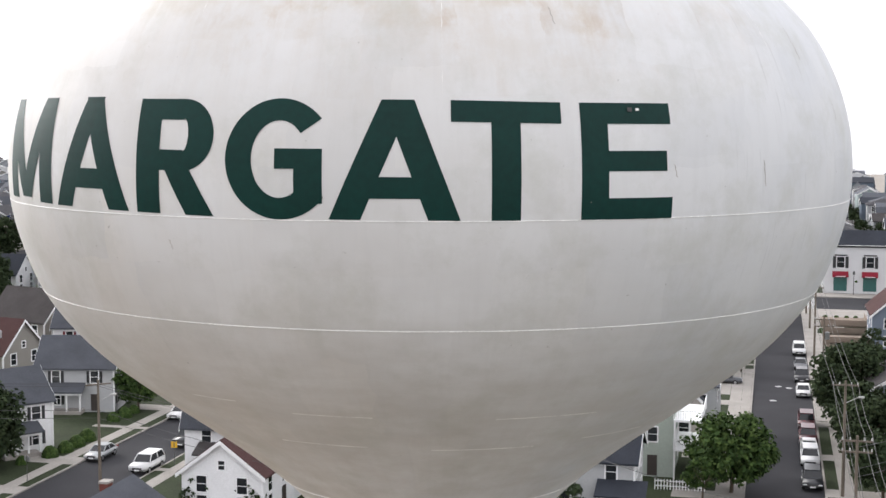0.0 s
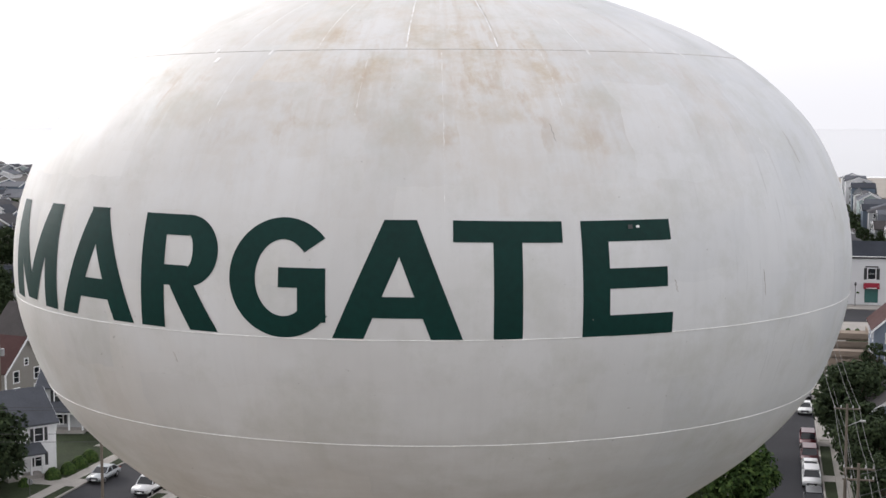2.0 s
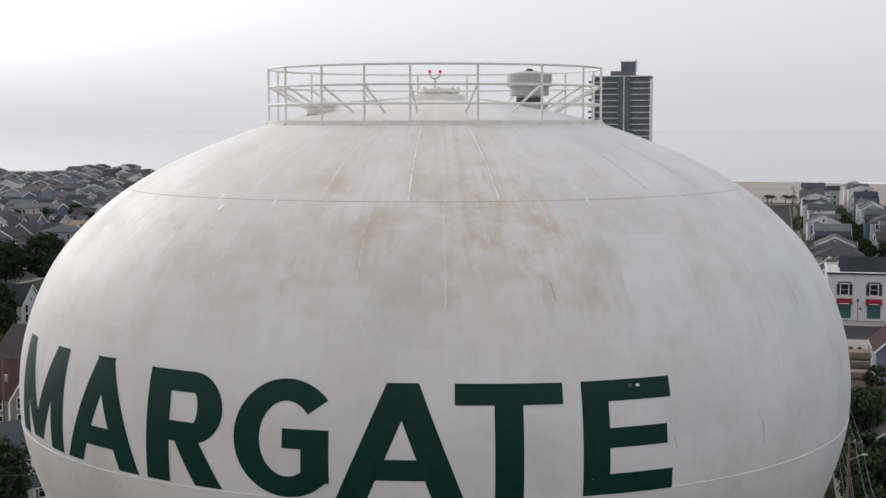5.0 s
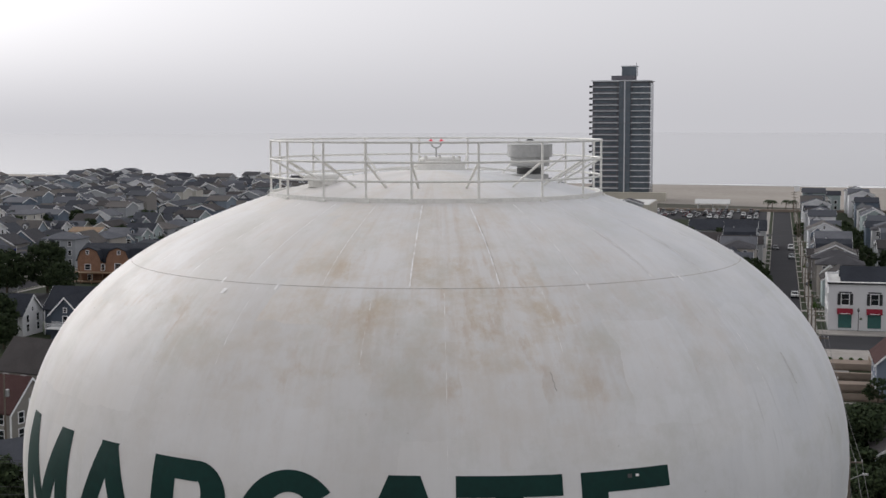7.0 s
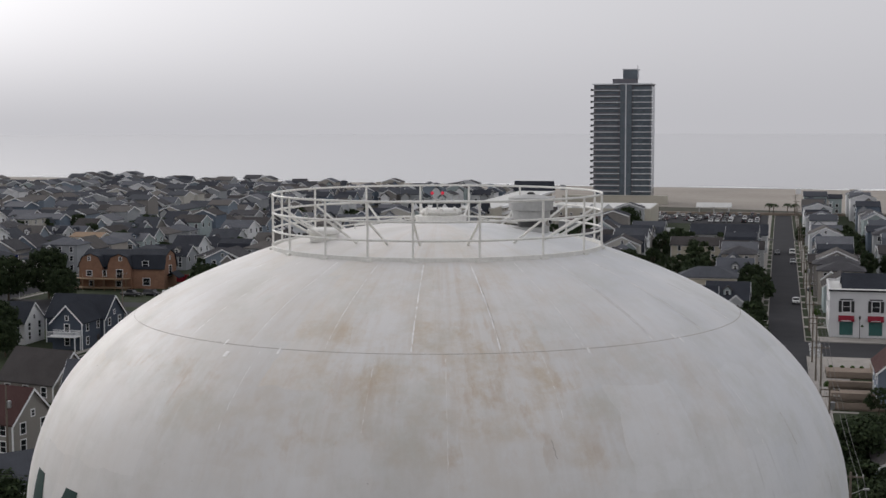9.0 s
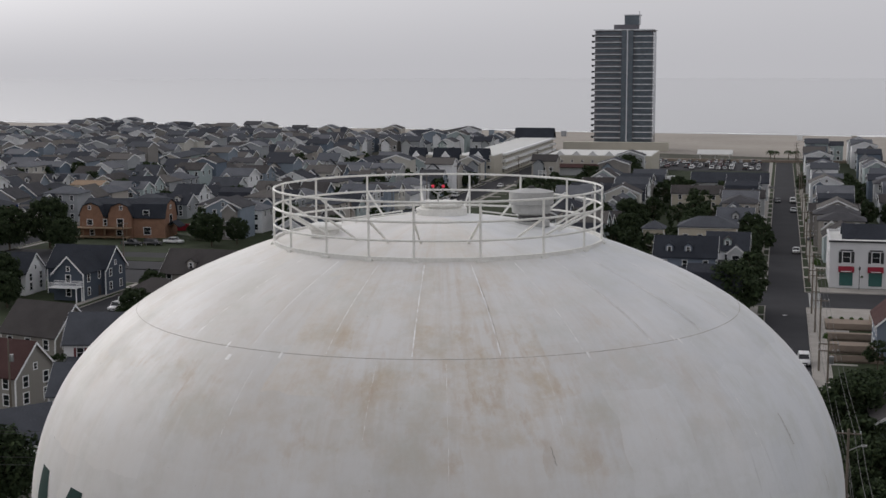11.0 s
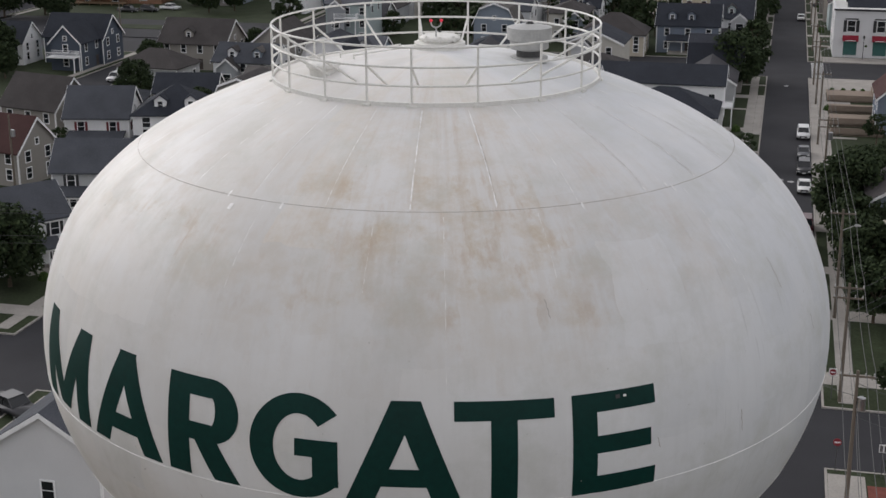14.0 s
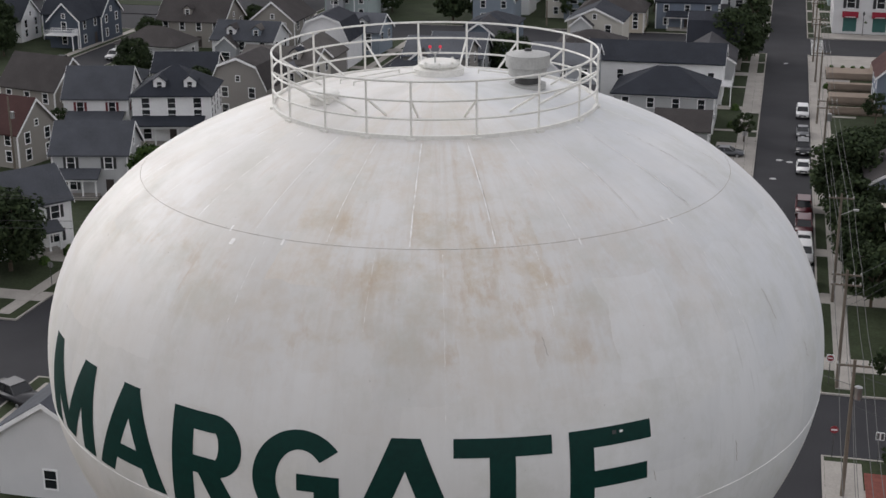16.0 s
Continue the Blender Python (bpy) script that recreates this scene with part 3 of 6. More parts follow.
def letter_A(bm, l, r, tl, tr, w=3.3):
    stroke(bm, ((l, 0), (l + w, 0), (tl + w * 0.98, 1), (tl, 1)))
    stroke(bm, ((r - w, 0), (r, 0), (tr, 1), (tr - w * 0.98, 1)))
    k = 0.18
    bar(bm, l + (tl - l) * 0.22 + 1.0, r - (r - tr) * 0.22 - 1.0, k, k + 0.18)


def letter_R(bm):
    bar(bm, -33.7, -30.4, 0.0, 1.0)
    bar(bm, -30.5, -27.3, 0.82, 1.0)
    bar(bm, -30.5, -27.3, 0.38, 0.56)
    bow(bm, -27.4, 0.69, 3.9, 0.31, 3.2, 0.17, -90, 90)
    stroke(bm, ((-27.0, 0.0), (-23.5, 0.0), (-26.6, 0.42), (-29.9, 0.42)))


def letter_G(bm):
    bow(bm, -15.9, 0.50, 6.1, 0.51, 3.0, 0.185, 42, 322, 44)
    bar(bm, -16.4, -11.25, 0.42, 0.59)
    bar(bm, -14.3, -11.25, 0.13, 0.43)


def letter_T(bm):
    bar(bm, 1.95, 13.5, 0.82, 1.0)
    bar(bm, 6.1, 9.15, 0.0, 0.83)


def letter_E(bm):
    bar(bm, 15.6, 18.65, 0.0, 1.0)
    bar(bm, 18.6, 26.3, 0.82, 1.0)
    bar(bm, 18.6, 25.6, 0.415, 0.59)
    bar(bm, 18.6, 26.3, 0.0, 0.185)


for fn in (letter_M, lambda bm: letter_A(bm, -48.5, -35.0, -43.1, -40.1), letter_R, letter_G, lambda bm: letter_A(bm, -10.6, 2.95, -5.2, -1.8), letter_T, letter_E):
    bm_ = bmesh.new()
    fn(bm_)
    part("letter", bm_, M_GREEN, tower, "dark green painted letter")

# railing round the roof
RAIL_R, RAIL_H = 4.40, 1.42
railing = part("railing", lathe([(RAIL_R - 0.035, -0.04), (RAIL_R + 0.035, -0.04), (RAIL_R + 0.035, 0.09), (RAIL_R - 0.035, 0.09), (RAIL_R - 0.035, -0.04)], 96), M_WHITE_STEEL, tower, "white painted pipe railing on a flat steel ring")
for h_ in (RAIL_H, RAIL_H * 0.665, RAIL_H * 0.345):
    smooth(part("rail", torus(RAIL_R, 0.029, h_, 96, 8), M_WHITE_STEEL, railing))
for az in (-58, -38.6, -22.5, -7.7, 13.2, 35.8, 57, 79, 101, 123, 146.4, 167.6, 186.6, 208.5, 233, 257, 280):
    a = radians(az)
    d = Vector((math.sin(a), -math.cos(a), 0))
    part("post", tube(d * RAIL_R, d * RAIL_R + Vector((0, 0, RAIL_H)), 0.030), M_WHITE_STEEL, railing)
    foot = d * (RAIL_R - 1.15)
    foot.z = tank_z(RAIL_R - 1.15)
    part("brace", tube(d * (RAIL_R - 0.03) + Vector((0, 0, RAIL_H * 0.66)), foot, 0.032), M_WHITE_STEEL, railing)
    pl = part("foot_plate", box(-0.12, 0.12, -0.10, 0.10, -0.06, 0.03, 0.01), M_WHITE_STEEL, railing)
    pl.matrix_basis = Matrix.Translation(d * RAIL_R) @ Matrix.Rotation(a, 4, "Z")

# roof fittings
def fitting(name, profile, x, y, material, label, n=40):
    ob = part(name, lathe(profile, n), material, tower, label)
    ob.matrix_basis = Matrix.Translation((x, y, tank_z(math.hypot(x, y)) - 0.05))
    return ob


hatch = fitting("hatch", [(0, 0.42), (0.50, 0.40), (0.56, 0.36), (0.56, 0.30), (0.50, 0.28), (0.50, 0.24), (0.70, 0.22), (0.70, 0.0)], 0.10, 0.75, M_WHITE_STEEL, "white round roof hatch with a lid")
for k in range(8):
    w = 2 * math.pi * k / 8
    part("bolt", box(0.53 * math.cos(w) - 0.04, 0.53 * math.cos(w) + 0.04, 0.53 * math.sin(w) - 0.04, 0.53 * math.sin(w) + 0.04, 0.26, 0.43, 0.01), M_DARK if k == 2 else M_WHITE_STEEL, hatch)
fitting("hatch", [(0, 0.36), (0.36, 0.34), (0.44, 0.30), (0.44, 0.22), (0.36, 0.16), (0.36, 0.0)], -2.95, -1.35, M_WHITE_STEEL, "small white manway hatch")
vent = fitting("vent", [(0, 1.02), (0.30, 0.98), (0.60, 0.92), (0.60, 0.60), (0.585, 0.585), (0.52, 0.585), (0.52, 0.36), (0.50, 0.345), (0.34, 0.34), (0.34, 0.14), (0.50, 0.13), (0.50, 0.0)], 2.5, -0.15, M_VENT, "grey galvanised roof vent with a wide cap")
part("vent_knob", box(-0.1, 0.1, -0.1, 0.1, 0.93, 1.06, 0.03), M_DARK, vent)
part("vent_neck", lathe([(0.345, 0.14), (0.345, 0.3)], 32), M_DARK, vent)
mast = part("beacon_mast", tube((0.0, 0.45, 0.4), (0.0, 0.45, 1.20), 0.022), M_VENT, tower, "thin mast with two red warning lamps")
bm_ = bmesh.new()
for i in range(10):
    w0, w1 = math.pi * i / 10, math.pi * (i + 1) / 10
    add_tube(bm_, (0.14 * math.cos(w0), 0.45, 1.34 - 0.14 * math.sin(w0)), (0.14 * math.cos(w1), 0.45, 1.34 - 0.14 * math.sin(w1)), 0.022, n=6)
part("beacon_fork", bm_, M_VENT, mast)
for s in (-1, 1):
    bm_ = bmesh.new()
    bmesh.ops.create_uvsphere(bm_, u_segments=16, v_segments=10, radius=0.046)
    bmesh.ops.translate(bm_, vec=(0.14 * s, 0.45, 1.39), verts=bm_.verts)
    smooth(part("beacon_lamp", bm_, M_RED, mast, "lit red lamp"))
for k, (x0, y0, x1, y1) in enumerate(((-2.6, 0.3, -1.0, 0.9), (-2.2, -0.3, -0.5, 0.5), (1.2, 0.9, 2.6, 1.0))):
    bm_ = bmesh.new()
    z0, z1 = tank_z(math.hypot(x0, y0)) + 0.1, tank_z(math.hypot(x1, y1)) + 0.1
    add_tube(bm_, (x0, y0, z0), (x1, y1, z1), 0.022, n=6)
    add_tube(bm_, (x1, y1, z1 + 0.02), (x1, y1, z1 - 0.16), 0.022, n=6)
    add_tube(bm_, (x0, y0, z0 + 0.02), (x0, y0, z0 - 0.16), 0.022, n=6)
    part("conduit", bm_, M_WHITE_STEEL, tower)

# ---- houses ----
M_WHITE_SIDE = siding("white_siding", (0.80, 0.80, 0.80))
M_TAUPE = siding("taupe_siding", (0.28, 0.262, 0.238))
M_GREY_SIDE = siding("grey_siding", (0.43, 0.435, 0.44))
M_BLUE_SIDE = siding("slate_blue_siding", (0.17, 0.20, 0.25))
M_NAVY_SIDE = siding("navy_siding", (0.075, 0.09, 0.115))
M_SAGE = siding("pale_green_siding", (0.36, 0.40, 0.35))
M_CREAM = siding("cream_siding", (0.52, 0.47, 0.38))
M_STUCCO = mat("white_stucco", (0.63, 0.63, 0.635), 0.85, var=0.06, scale=0.4)
M_BEIGE = mat("beige_render", (0.50, 0.47, 0.40), 0.85, var=0.08, scale=0.3)
M_OSB = mat("orange_sheathing", (0.27, 0.155, 0.105), 0.8, var=0.25, scale=0.8, fine=6)
M_LUMBER = mat("fresh_lumber", (0.27, 0.19, 0.125), 0.8, var=0.2)
M_DECK = mat("weathered_decking", (0.26, 0.21, 0.17), 0.85, var=0.2, stretch=(0.4, 6, 1))
M_ROOF_DK = shingle("charcoal_shingle", (0.034, 0.038, 0.048))
M_ROOF_GR = shingle("grey_shingle", (0.080, 0.085, 0.098))
M_ROOF_BR = shingle("brown_shingle", (0.066, 0.060, 0.059))
M_ROOF_RD = shingle("red_brown_shingle", (0.075, 0.040, 0.038))
M_ROOF_WH = mat("white_roofing", (0.62, 0.62, 0.60), 0.8, var=0.1, scale=0.3)
M_BRICK = mat("red_brick", (0.17, 0.06, 0.048), 0.9, var=0.25, scale=2)
M_SHUT_BK = mat("black_shutter", (0.022, 0.022, 0.024), 0.6)
M_SHUT_RD = mat("red_shutter", (0.14, 0.02, 0.025), 0.6)
M_AWN = mat("red_awning", (0.22, 0.022, 0.036), 0.8, var=0.15)
M_TEAL = mat("teal_glass", (0.05, 0.13, 0.12), 0.15)
M_DOOR = mat("dark_door", (0.05, 0.04, 0.035), 0.5)


def window_meshes(w, h):
    """Frame with a sash bar, and its pane."""
    bm = bmesh.new()
    t = 0.13
    add_box(bm, -w / 2 - t, w / 2 + t, -0.07, 0.0, -h / 2 - t, -h / 2)
    add_box(bm, -w / 2 - t, w / 2 + t, -0.07, 0.0, h / 2, h / 2 + t)
    add_box(bm, -w / 2 - t, -w / 2, -0.07, 0.0, -h / 2, h / 2)
    add_box(bm, w / 2, w / 2 + t, -0.07, 0.0, -h / 2, h / 2)
    add_box(bm, -w / 2, w / 2, -0.05, 0.0, -0.03, 0.03)
    fr = bpy.data.meshes.new("window")
    bm.to_mesh(fr)
    bm.free()
    fr.materials.append(M_TRIM)
    bm = bmesh.new()
    add_box(bm, -w / 2, w / 2, -0.03, -0.004, -h / 2, h / 2)
    pn = bpy.data.meshes.new("pane")
    bm.to_mesh(pn)
    bm.free()
    pn.materials.append(M_GLASS)
    bm = bmesh.new()
    add_box(bm, -w / 2 - t, w / 2 + t, -0.05, -0.002, -h / 2 - t, h / 2 + t)
    add_box(bm, -w / 2, w / 2, -0.062, -0.052, 0.03, h / 2, 1)
    add_box(bm, -w / 2, w / 2, -0.062, -0.052, -h / 2, -0.03, 1)
    whole = bpy.data.meshes.new("window")
    bm.to_mesh(whole)
    bm.free()
    whole.materials.append(M_TRIM)
    whole.materials.append(M_GLASS)
    return fr, pn, whole


WIN = {}


def window(parent, x, y, z, turn, w=0.95, h=1.45, shutters=None, plain=False):
    if (w, h) not in WIN:
        WIN[(w, h)] = window_meshes(w, h)
    fr, pn, whole = WIN[(w, h)]
    o = new("window", fr)
    o.parent = parent
    o.matrix_basis = pose(x, y, z, 0, 0, turn)
    if plain:
        o.data = whole
        return o
    p = new("pane", pn)
    p.parent = o
    if shutters:
        for s in (-1, 1):
            part("shutter", box(s * (w / 2 + 0.30) - 0.2, s * (w / 2 + 0.30) + 0.2, -0.06, 0, -h / 2, h / 2), shutters, o)
    return o


def roof_section(kind, d, h, pitch):
    r = pitch * d / 2
    if kind == "gambrel":
        return [(-d / 2, h), (-d * 0.36, h + 0.62 * d * 0.5 * pitch * 1.6), (0, h + 0.5 * d * pitch * 1.45), (d * 0.36, h + 0.62 * d * 0.5 * pitch * 1.6), (d / 2, h)]
    if kind == "flat":
        return [(-d / 2, h), (d / 2, h)]
    return [(-d / 2, h), (0, h + r), (d / 2, h)]


def add_walls(bm, w, d, h, sec, z0=0.0):
    """Walls under a roof whose ridge runs along x; the gable ends rise to the roof."""
    ends = []
    for x in (-w / 2, w / 2):
        lo = [bm.verts.new((x, -d / 2, z0)), bm.verts.new((x, d / 2, z0))]
        up = [bm.verts.new((x, y, z)) for y, z in sec]
        ring = [lo[0]] + up + [lo[1]]
        bm.faces.new(ring if x > 0 else ring[::-1])
        ends.append((lo, up))
    (la, ua), (lb, ub) = ends
    bm.faces.new((la[0], lb[0], ub[0], ua[0]))
    bm.faces.new((lb[1], la[1], ua[-1], ub[-1]))
    bmesh.ops.recalc_face_normals(bm, faces=bm.faces)


def add_roof(bm, w, sec, ov=0.4, th=0.2, lift=0.03):
    """A roof skin with thickness that follows the section and overhangs."""
    (y0, z0), (y1, z1) = sec[0], sec[1]
    k = (z1 - z0) / (y1 - y0)
    P = [(y0 - ov, z0 - ov * k)] + list(sec[1:-1]) + [(-y0 + ov, z0 - ov * k)]
    a = [[bm.verts.new((x, y, z + lift + t)) for y, z in P] for x in (-w / 2 - ov, w / 2 + ov) for t in (0, th)]
    lo0, up0, lo1, up1 = a
    n = len(P)
    for i in range(n - 1):
        bm.faces.new((up0[i], up0[i + 1], up1[i + 1], up1[i]))
        bm.faces.new((lo0[i + 1], lo0[i], lo1[i], lo1[i + 1]))
        bm.faces.new((lo0[i], lo0[i + 1], up0[i + 1], up0[i]))
        bm.faces.new((lo1[i + 1], lo1[i], up1[i], up1[i + 1]))
    for i in (0, n - 1):
        bm.faces.new((lo0[i], lo1[i], up1[i], up0[i]))
    bmesh.ops.recalc_face_normals(bm, faces=bm.faces)


def hip_roof(w, d, h, pitch, ov=0.45):
    bm = bmesh.new()
    W, D = w / 2 + ov, d / 2 + ov
    z0 = h - 0.1
    r = pitch * min(W, D)
    base = [bm.verts.new((x, y, z0)) for x, y in ((-W, -D), (W, -D), (W, D), (-W, D))]
    eave = [bm.verts.new((x, y, z0 + 0.18)) for x, y in ((-W, -D), (W, -D), (W, D), (-W, D))]
    if w >= d:
        A, B = bm.verts.new((-W + D, 0, z0 + 0.18 + r)), bm.verts.new((W - D + 0.01, 0, z0 + 0.18 + r))
        f = ((eave[0], eave[1], B, A), (eave[1], eave[2], B), (eave[2], eave[3], A, B), (eave[3], eave[0], A))
    else:
        A, B = bm.verts.new((0, -D + W, z0 + 0.18 + r)), bm.verts.new((0, D - W + 0.01, z0 + 0.18 + r))
        f = ((eave[0], eave[1], A), (eave[1], eave[2], B, A), (eave[2], eave[3], B), (eave[3], eave[0], A, B))
    for q in f:
        bm.faces.new(q)
    for i in range(4):
        bm.faces.new((base[i], base[(i + 1) % 4], eave[(i + 1) % 4], eave[i]))
    bm.faces.new(base[::-1])
    bmesh.ops.recalc_face_normals(bm, faces=bm.faces)
    return bm


HOUSE_LABEL = "two-storey timber house with clapboard walls and a shingled roof"


def house(m, w, d, h, roof="gable", pitch=0.75, wall=None, top=None, shutters=None, porch="", dormers=(), chimney=None,
          nx=3, ny=2, near=True, sides="SEW", label=HOUSE_LABEL, group="houses of the town", attic=True, name="house", win=(0.95, 1.45), floors=0):
    """A house round its own origin: w along the ridge, d across it, eaves at h."""
    wall, top = wall or M_WALL, top or M_ROOF
    e = thing(name, label, name.replace("_", " "), group, m)
    hip = roof == "hip"
    sec = roof_section("flat" if hip else roof, d, h, pitch)
    bm = bmesh.new()
    add_walls(bm, w, d, h, sec)
    part("wall", bm, wall, e)
    if hip:
        part("roof", hip_roof(w, d, h, pitch), top, e)
    elif roof == "flat":
        bm = bmesh.new()
        for a in ((-w / 2 - 0.1, w / 2 + 0.1, -d / 2 - 0.1, -d / 2 + 0.2), (-w / 2 - 0.1, w / 2 + 0.1, d / 2 - 0.2, d / 2 + 0.1), (-w / 2 - 0.1, -w / 2 + 0.2, -d / 2 + 0.2, d / 2 - 0.2), (w / 2 - 0.2, w / 2 + 0.1, -d / 2 + 0.2, d / 2 - 0.2)):
            add_box(bm, *a, h - 0.1, h + 0.55)
        part("parapet", bm, wall, e)
        part("roof", box(-w / 2 + 0.2, w / 2 - 0.2, -d / 2 + 0.2, d / 2 - 0.2, h + 0.004, h + 0.12), top, e)
    else:
        bm = bmesh.new()
        add_roof(bm, w, sec)
        part("roof", bm, top, e)
        # white barge boards on the gable ends
        for x in (-w / 2 - 0.42, w / 2 + 0.42):
            bm = bmesh.new()
            k = (sec[1][1] - sec[0][1]) / (sec[1][0] - sec[0][0])
            P = [(sec[0][0] - 0.42, sec[0][1] - 0.42 * k)] + sec[1:-1] + [(sec[-1][0] + 0.42, sec[-1][1] - 0.42 * k)]
            for (ya, za), (yb, zb) in zip(P, P[1:]):
                vs = [bm.verts.new((x + s * 0.03, y, z + t)) for s in (-1, 1) for y, z, t in ((ya, za, -0.22), (yb, zb, -0.22), (yb, zb, 0.17), (ya, za, 0.17))]
                for q in ((0, 1, 2, 3), (7, 6, 5, 4), (0, 4, 5, 1), (2, 6, 7, 3), (1, 5, 6, 2), (0, 3, 7, 4)):
                    bm.faces.new([vs[i] for i in q])
            part("barge_board", bm, M_TRIM, e)
    if near and roof != "flat":
        bm = bmesh.new()
        for y in (-d / 2 - 0.06, d / 2 - 0.06):
            add_box(bm, -w / 2 - 0.06, w / 2 + 0.06, y, y + 0.12, h - 0.32, h - 0.06)
        part("fascia", bm, M_TRIM, e)
        for x in (-w / 2, w / 2):
            part("corner_board", box(x - 0.09, x + 0.09, -d / 2 - 0.09, -d / 2 + 0.09, 0, h - 0.3), M_TRIM, e)
    floors = floors or max(1, int(round(h / 2.8)))
    for k in range(floors):
        z = 1.65 + 2.75 * k
        if z + 0.9 > h + 0.1:
            z = h - 1.05
        for side in sides:
            if side in "SN":
                for i in range(nx):
                    x = -w / 2 + w * (i + 0.5) / nx
                    if side == "S" and k == 0 and i == nx // 2 and floors > 1:
                        continue
                    window(e, x, (-d / 2 - 0.004) if side == "S" else d / 2 + 0.004, z, 0 if side == "S" else 180, *win, shutters=shutters if near else None, plain=not near)
            else:
                for i in range(ny):
                    y = -d / 2 + d * (i + 0.5) / ny
                    window(e, (-w / 2 - 0.004) if side == "W" else w / 2 + 0.004, y, z, -90 if side == "W" else 90, *win, shutters=shutters if near and ny < 3 else None, plain=not near)
    if attic and roof in ("gable", "gambrel") and pitch * d / 2 > 2:
        for side in sides:
            if side in "EW":
                window(e, (-w / 2 - 0.004) if side == "W" else w / 2 + 0.004, 0, h + 0.75, -90 if side == "W" else 90, 0.6, 0.8, plain=not near)
    if "S" in sides and floors > 1 and nx > 1:
        x = -w / 2 + w * (nx // 2 + 0.5) / nx
        part("door", box(x - 0.5, x + 0.5, -d / 2 - 0.06, -d / 2 - 0.004, 0.15, 2.25), M_DOOR, e)
    if porch:
        pw, pd, ph, px = porch
        pr = part("porch", box(px - pw / 2, px + pw / 2, -d / 2 - pd, -d / 2, 0, 0.45), M_CONC, e)
        bm = bmesh.new()
        vs = [bm.verts.new(p) for p in ((px - pw / 2 - 0.3, -d / 2 - pd - 0.3, ph), (px + pw / 2 + 0.3, -d / 2 - pd - 0.3, ph), (px + pw / 2 + 0.3, -d / 2 - 0.01, ph + 0.85), (px - pw / 2 - 0.3, -d / 2 - 0.01, ph + 0.85))]
        vt = [bm.verts.new(v_.co + Vector((0, 0, 0.16))) for v_ in vs]
        bm.faces.new(vs[::-1])
        bm.faces.new(vt)
        for i in range(4):
            bm.faces.new((vs[i], vs[(i + 1) % 4], vt[(i + 1) % 4], vt[i]))
        part("porch_roof", bm, top, pr)
        part("porch_beam", box(px - pw / 2 - 0.1, px + pw / 2 + 0.1, -d / 2 - pd, -d / 2 - pd + 0.16, ph - 0.3, ph), M_TRIM, pr)
        for i in range(4):
            x = px - pw / 2 + 0.1 + (pw - 0.2) * i / 3
            part("porch_post", box(x - 0.09, x + 0.09, -d / 2 - pd, -d / 2 - pd + 0.18, 0.45, ph - 0.3), M_TRIM, pr)
    for (x, s) in dormers:
        # a gabled dormer on the slope of side s (-1 towards -y)
        run = d / 2
        y0 = s * run * 0.78
        zb = h + pitch * (run - abs(y0))
        dw, dh = 1.7, 1.3
        bm = bmesh.new()
        q = [(x - dw / 2, zb - 0.2), (x + dw / 2, zb - 0.2), (x + dw / 2, zb + dh), (x, zb + dh + 0.65), (x - dw / 2, zb + dh)]
        back = s * run * 0.1
        A = [bm.verts.new((a, y0, b)) for a, b in q]
        B = [bm.verts.new((a, back, b)) for a, b in q]
        bm.faces.new(A)
        for i in range(5):
            bm.faces.new((A[i], A[(i + 1) % 5], B[(i + 1) % 5], B[i]))
        bmesh.ops.recalc_face_normals(bm, faces=bm.faces)
        dm = part("dormer", bm, wall, e)
        bm = bmesh.new()
        for g in (-1, 1):
            P = [(x + g * (dw / 2 + 0.25), zb + dh - 0.18), (x, zb + dh + 0.68)]
            vs = [bm.verts.new((a, y, b + t)) for y in (y0 + s * 0.25, back) for t in (0.0, 0.14) for a, b in P]
            for f in ((0, 1, 3, 2), (4, 6, 7, 5), (0, 4, 5, 1), (2, 3, 7, 6), (0, 2, 6, 4), (1, 5, 7, 3)):
                bm.faces.new([vs[i] for i in f])
        bmesh.ops.recalc_face_normals(bm, faces=bm.faces)
        part("dormer_roof", bm, top, dm)
        window(dm, x, y0 + s * 0.004, zb + 0.62, 0 if s < 0 else 180, 0.7, 0.95, plain=not near)
    if chimney:
        x, y, hh = chimney
        ch = part("chimney", box(x - 0.4, x + 0.4, y - 0.35, y + 0.35, h - 0.5, hh, 0.02), M_BRICK, e, "brick chimney")
        part("chimney_cap", box(x - 0.48, x + 0.48, y - 0.43, y + 0.43, hh - 0.1, hh + 0.08, 0.02), M_CONC, ch)
    return e


def balcony(e, x0, x1, y0, y1, z, posts=True):
    """A white deck with balusters on part of a house."""
    dk = part("balcony", box(x0, x1, y0, y1, z - 0.2, z), M_TRIM, e, "white balcony")
    for (a, b, c, d) in ((x0, x1, y0, y0), (x0, x0, y0, y1), (x1, x1, y0, y1)):
        bm = bmesh.new()
        add_box(bm, a - 0.04, b + 0.04, c - 0.04, d + 0.04, z + 0.92, z + 1.0)
        n = max(2, int((abs(b - a) + abs(d - c)) / 0.22))
        for i in range(n + 1):
            x, y = a + (b - a) * i / n, c + (d - c) * i / n
            add_box(bm, x - 0.025, x + 0.025, y - 0.025, y + 0.025, z, z + 0.92)
        part("balustrade", bm, M_TRIM, dk)
    if posts:
        for x in (x0 + 0.1, x1 - 0.1):
            part("balcony_post", box(x - 0.09, x + 0.09, y0, y0 + 0.18, 0, z - 0.2), M_TRIM, dk)


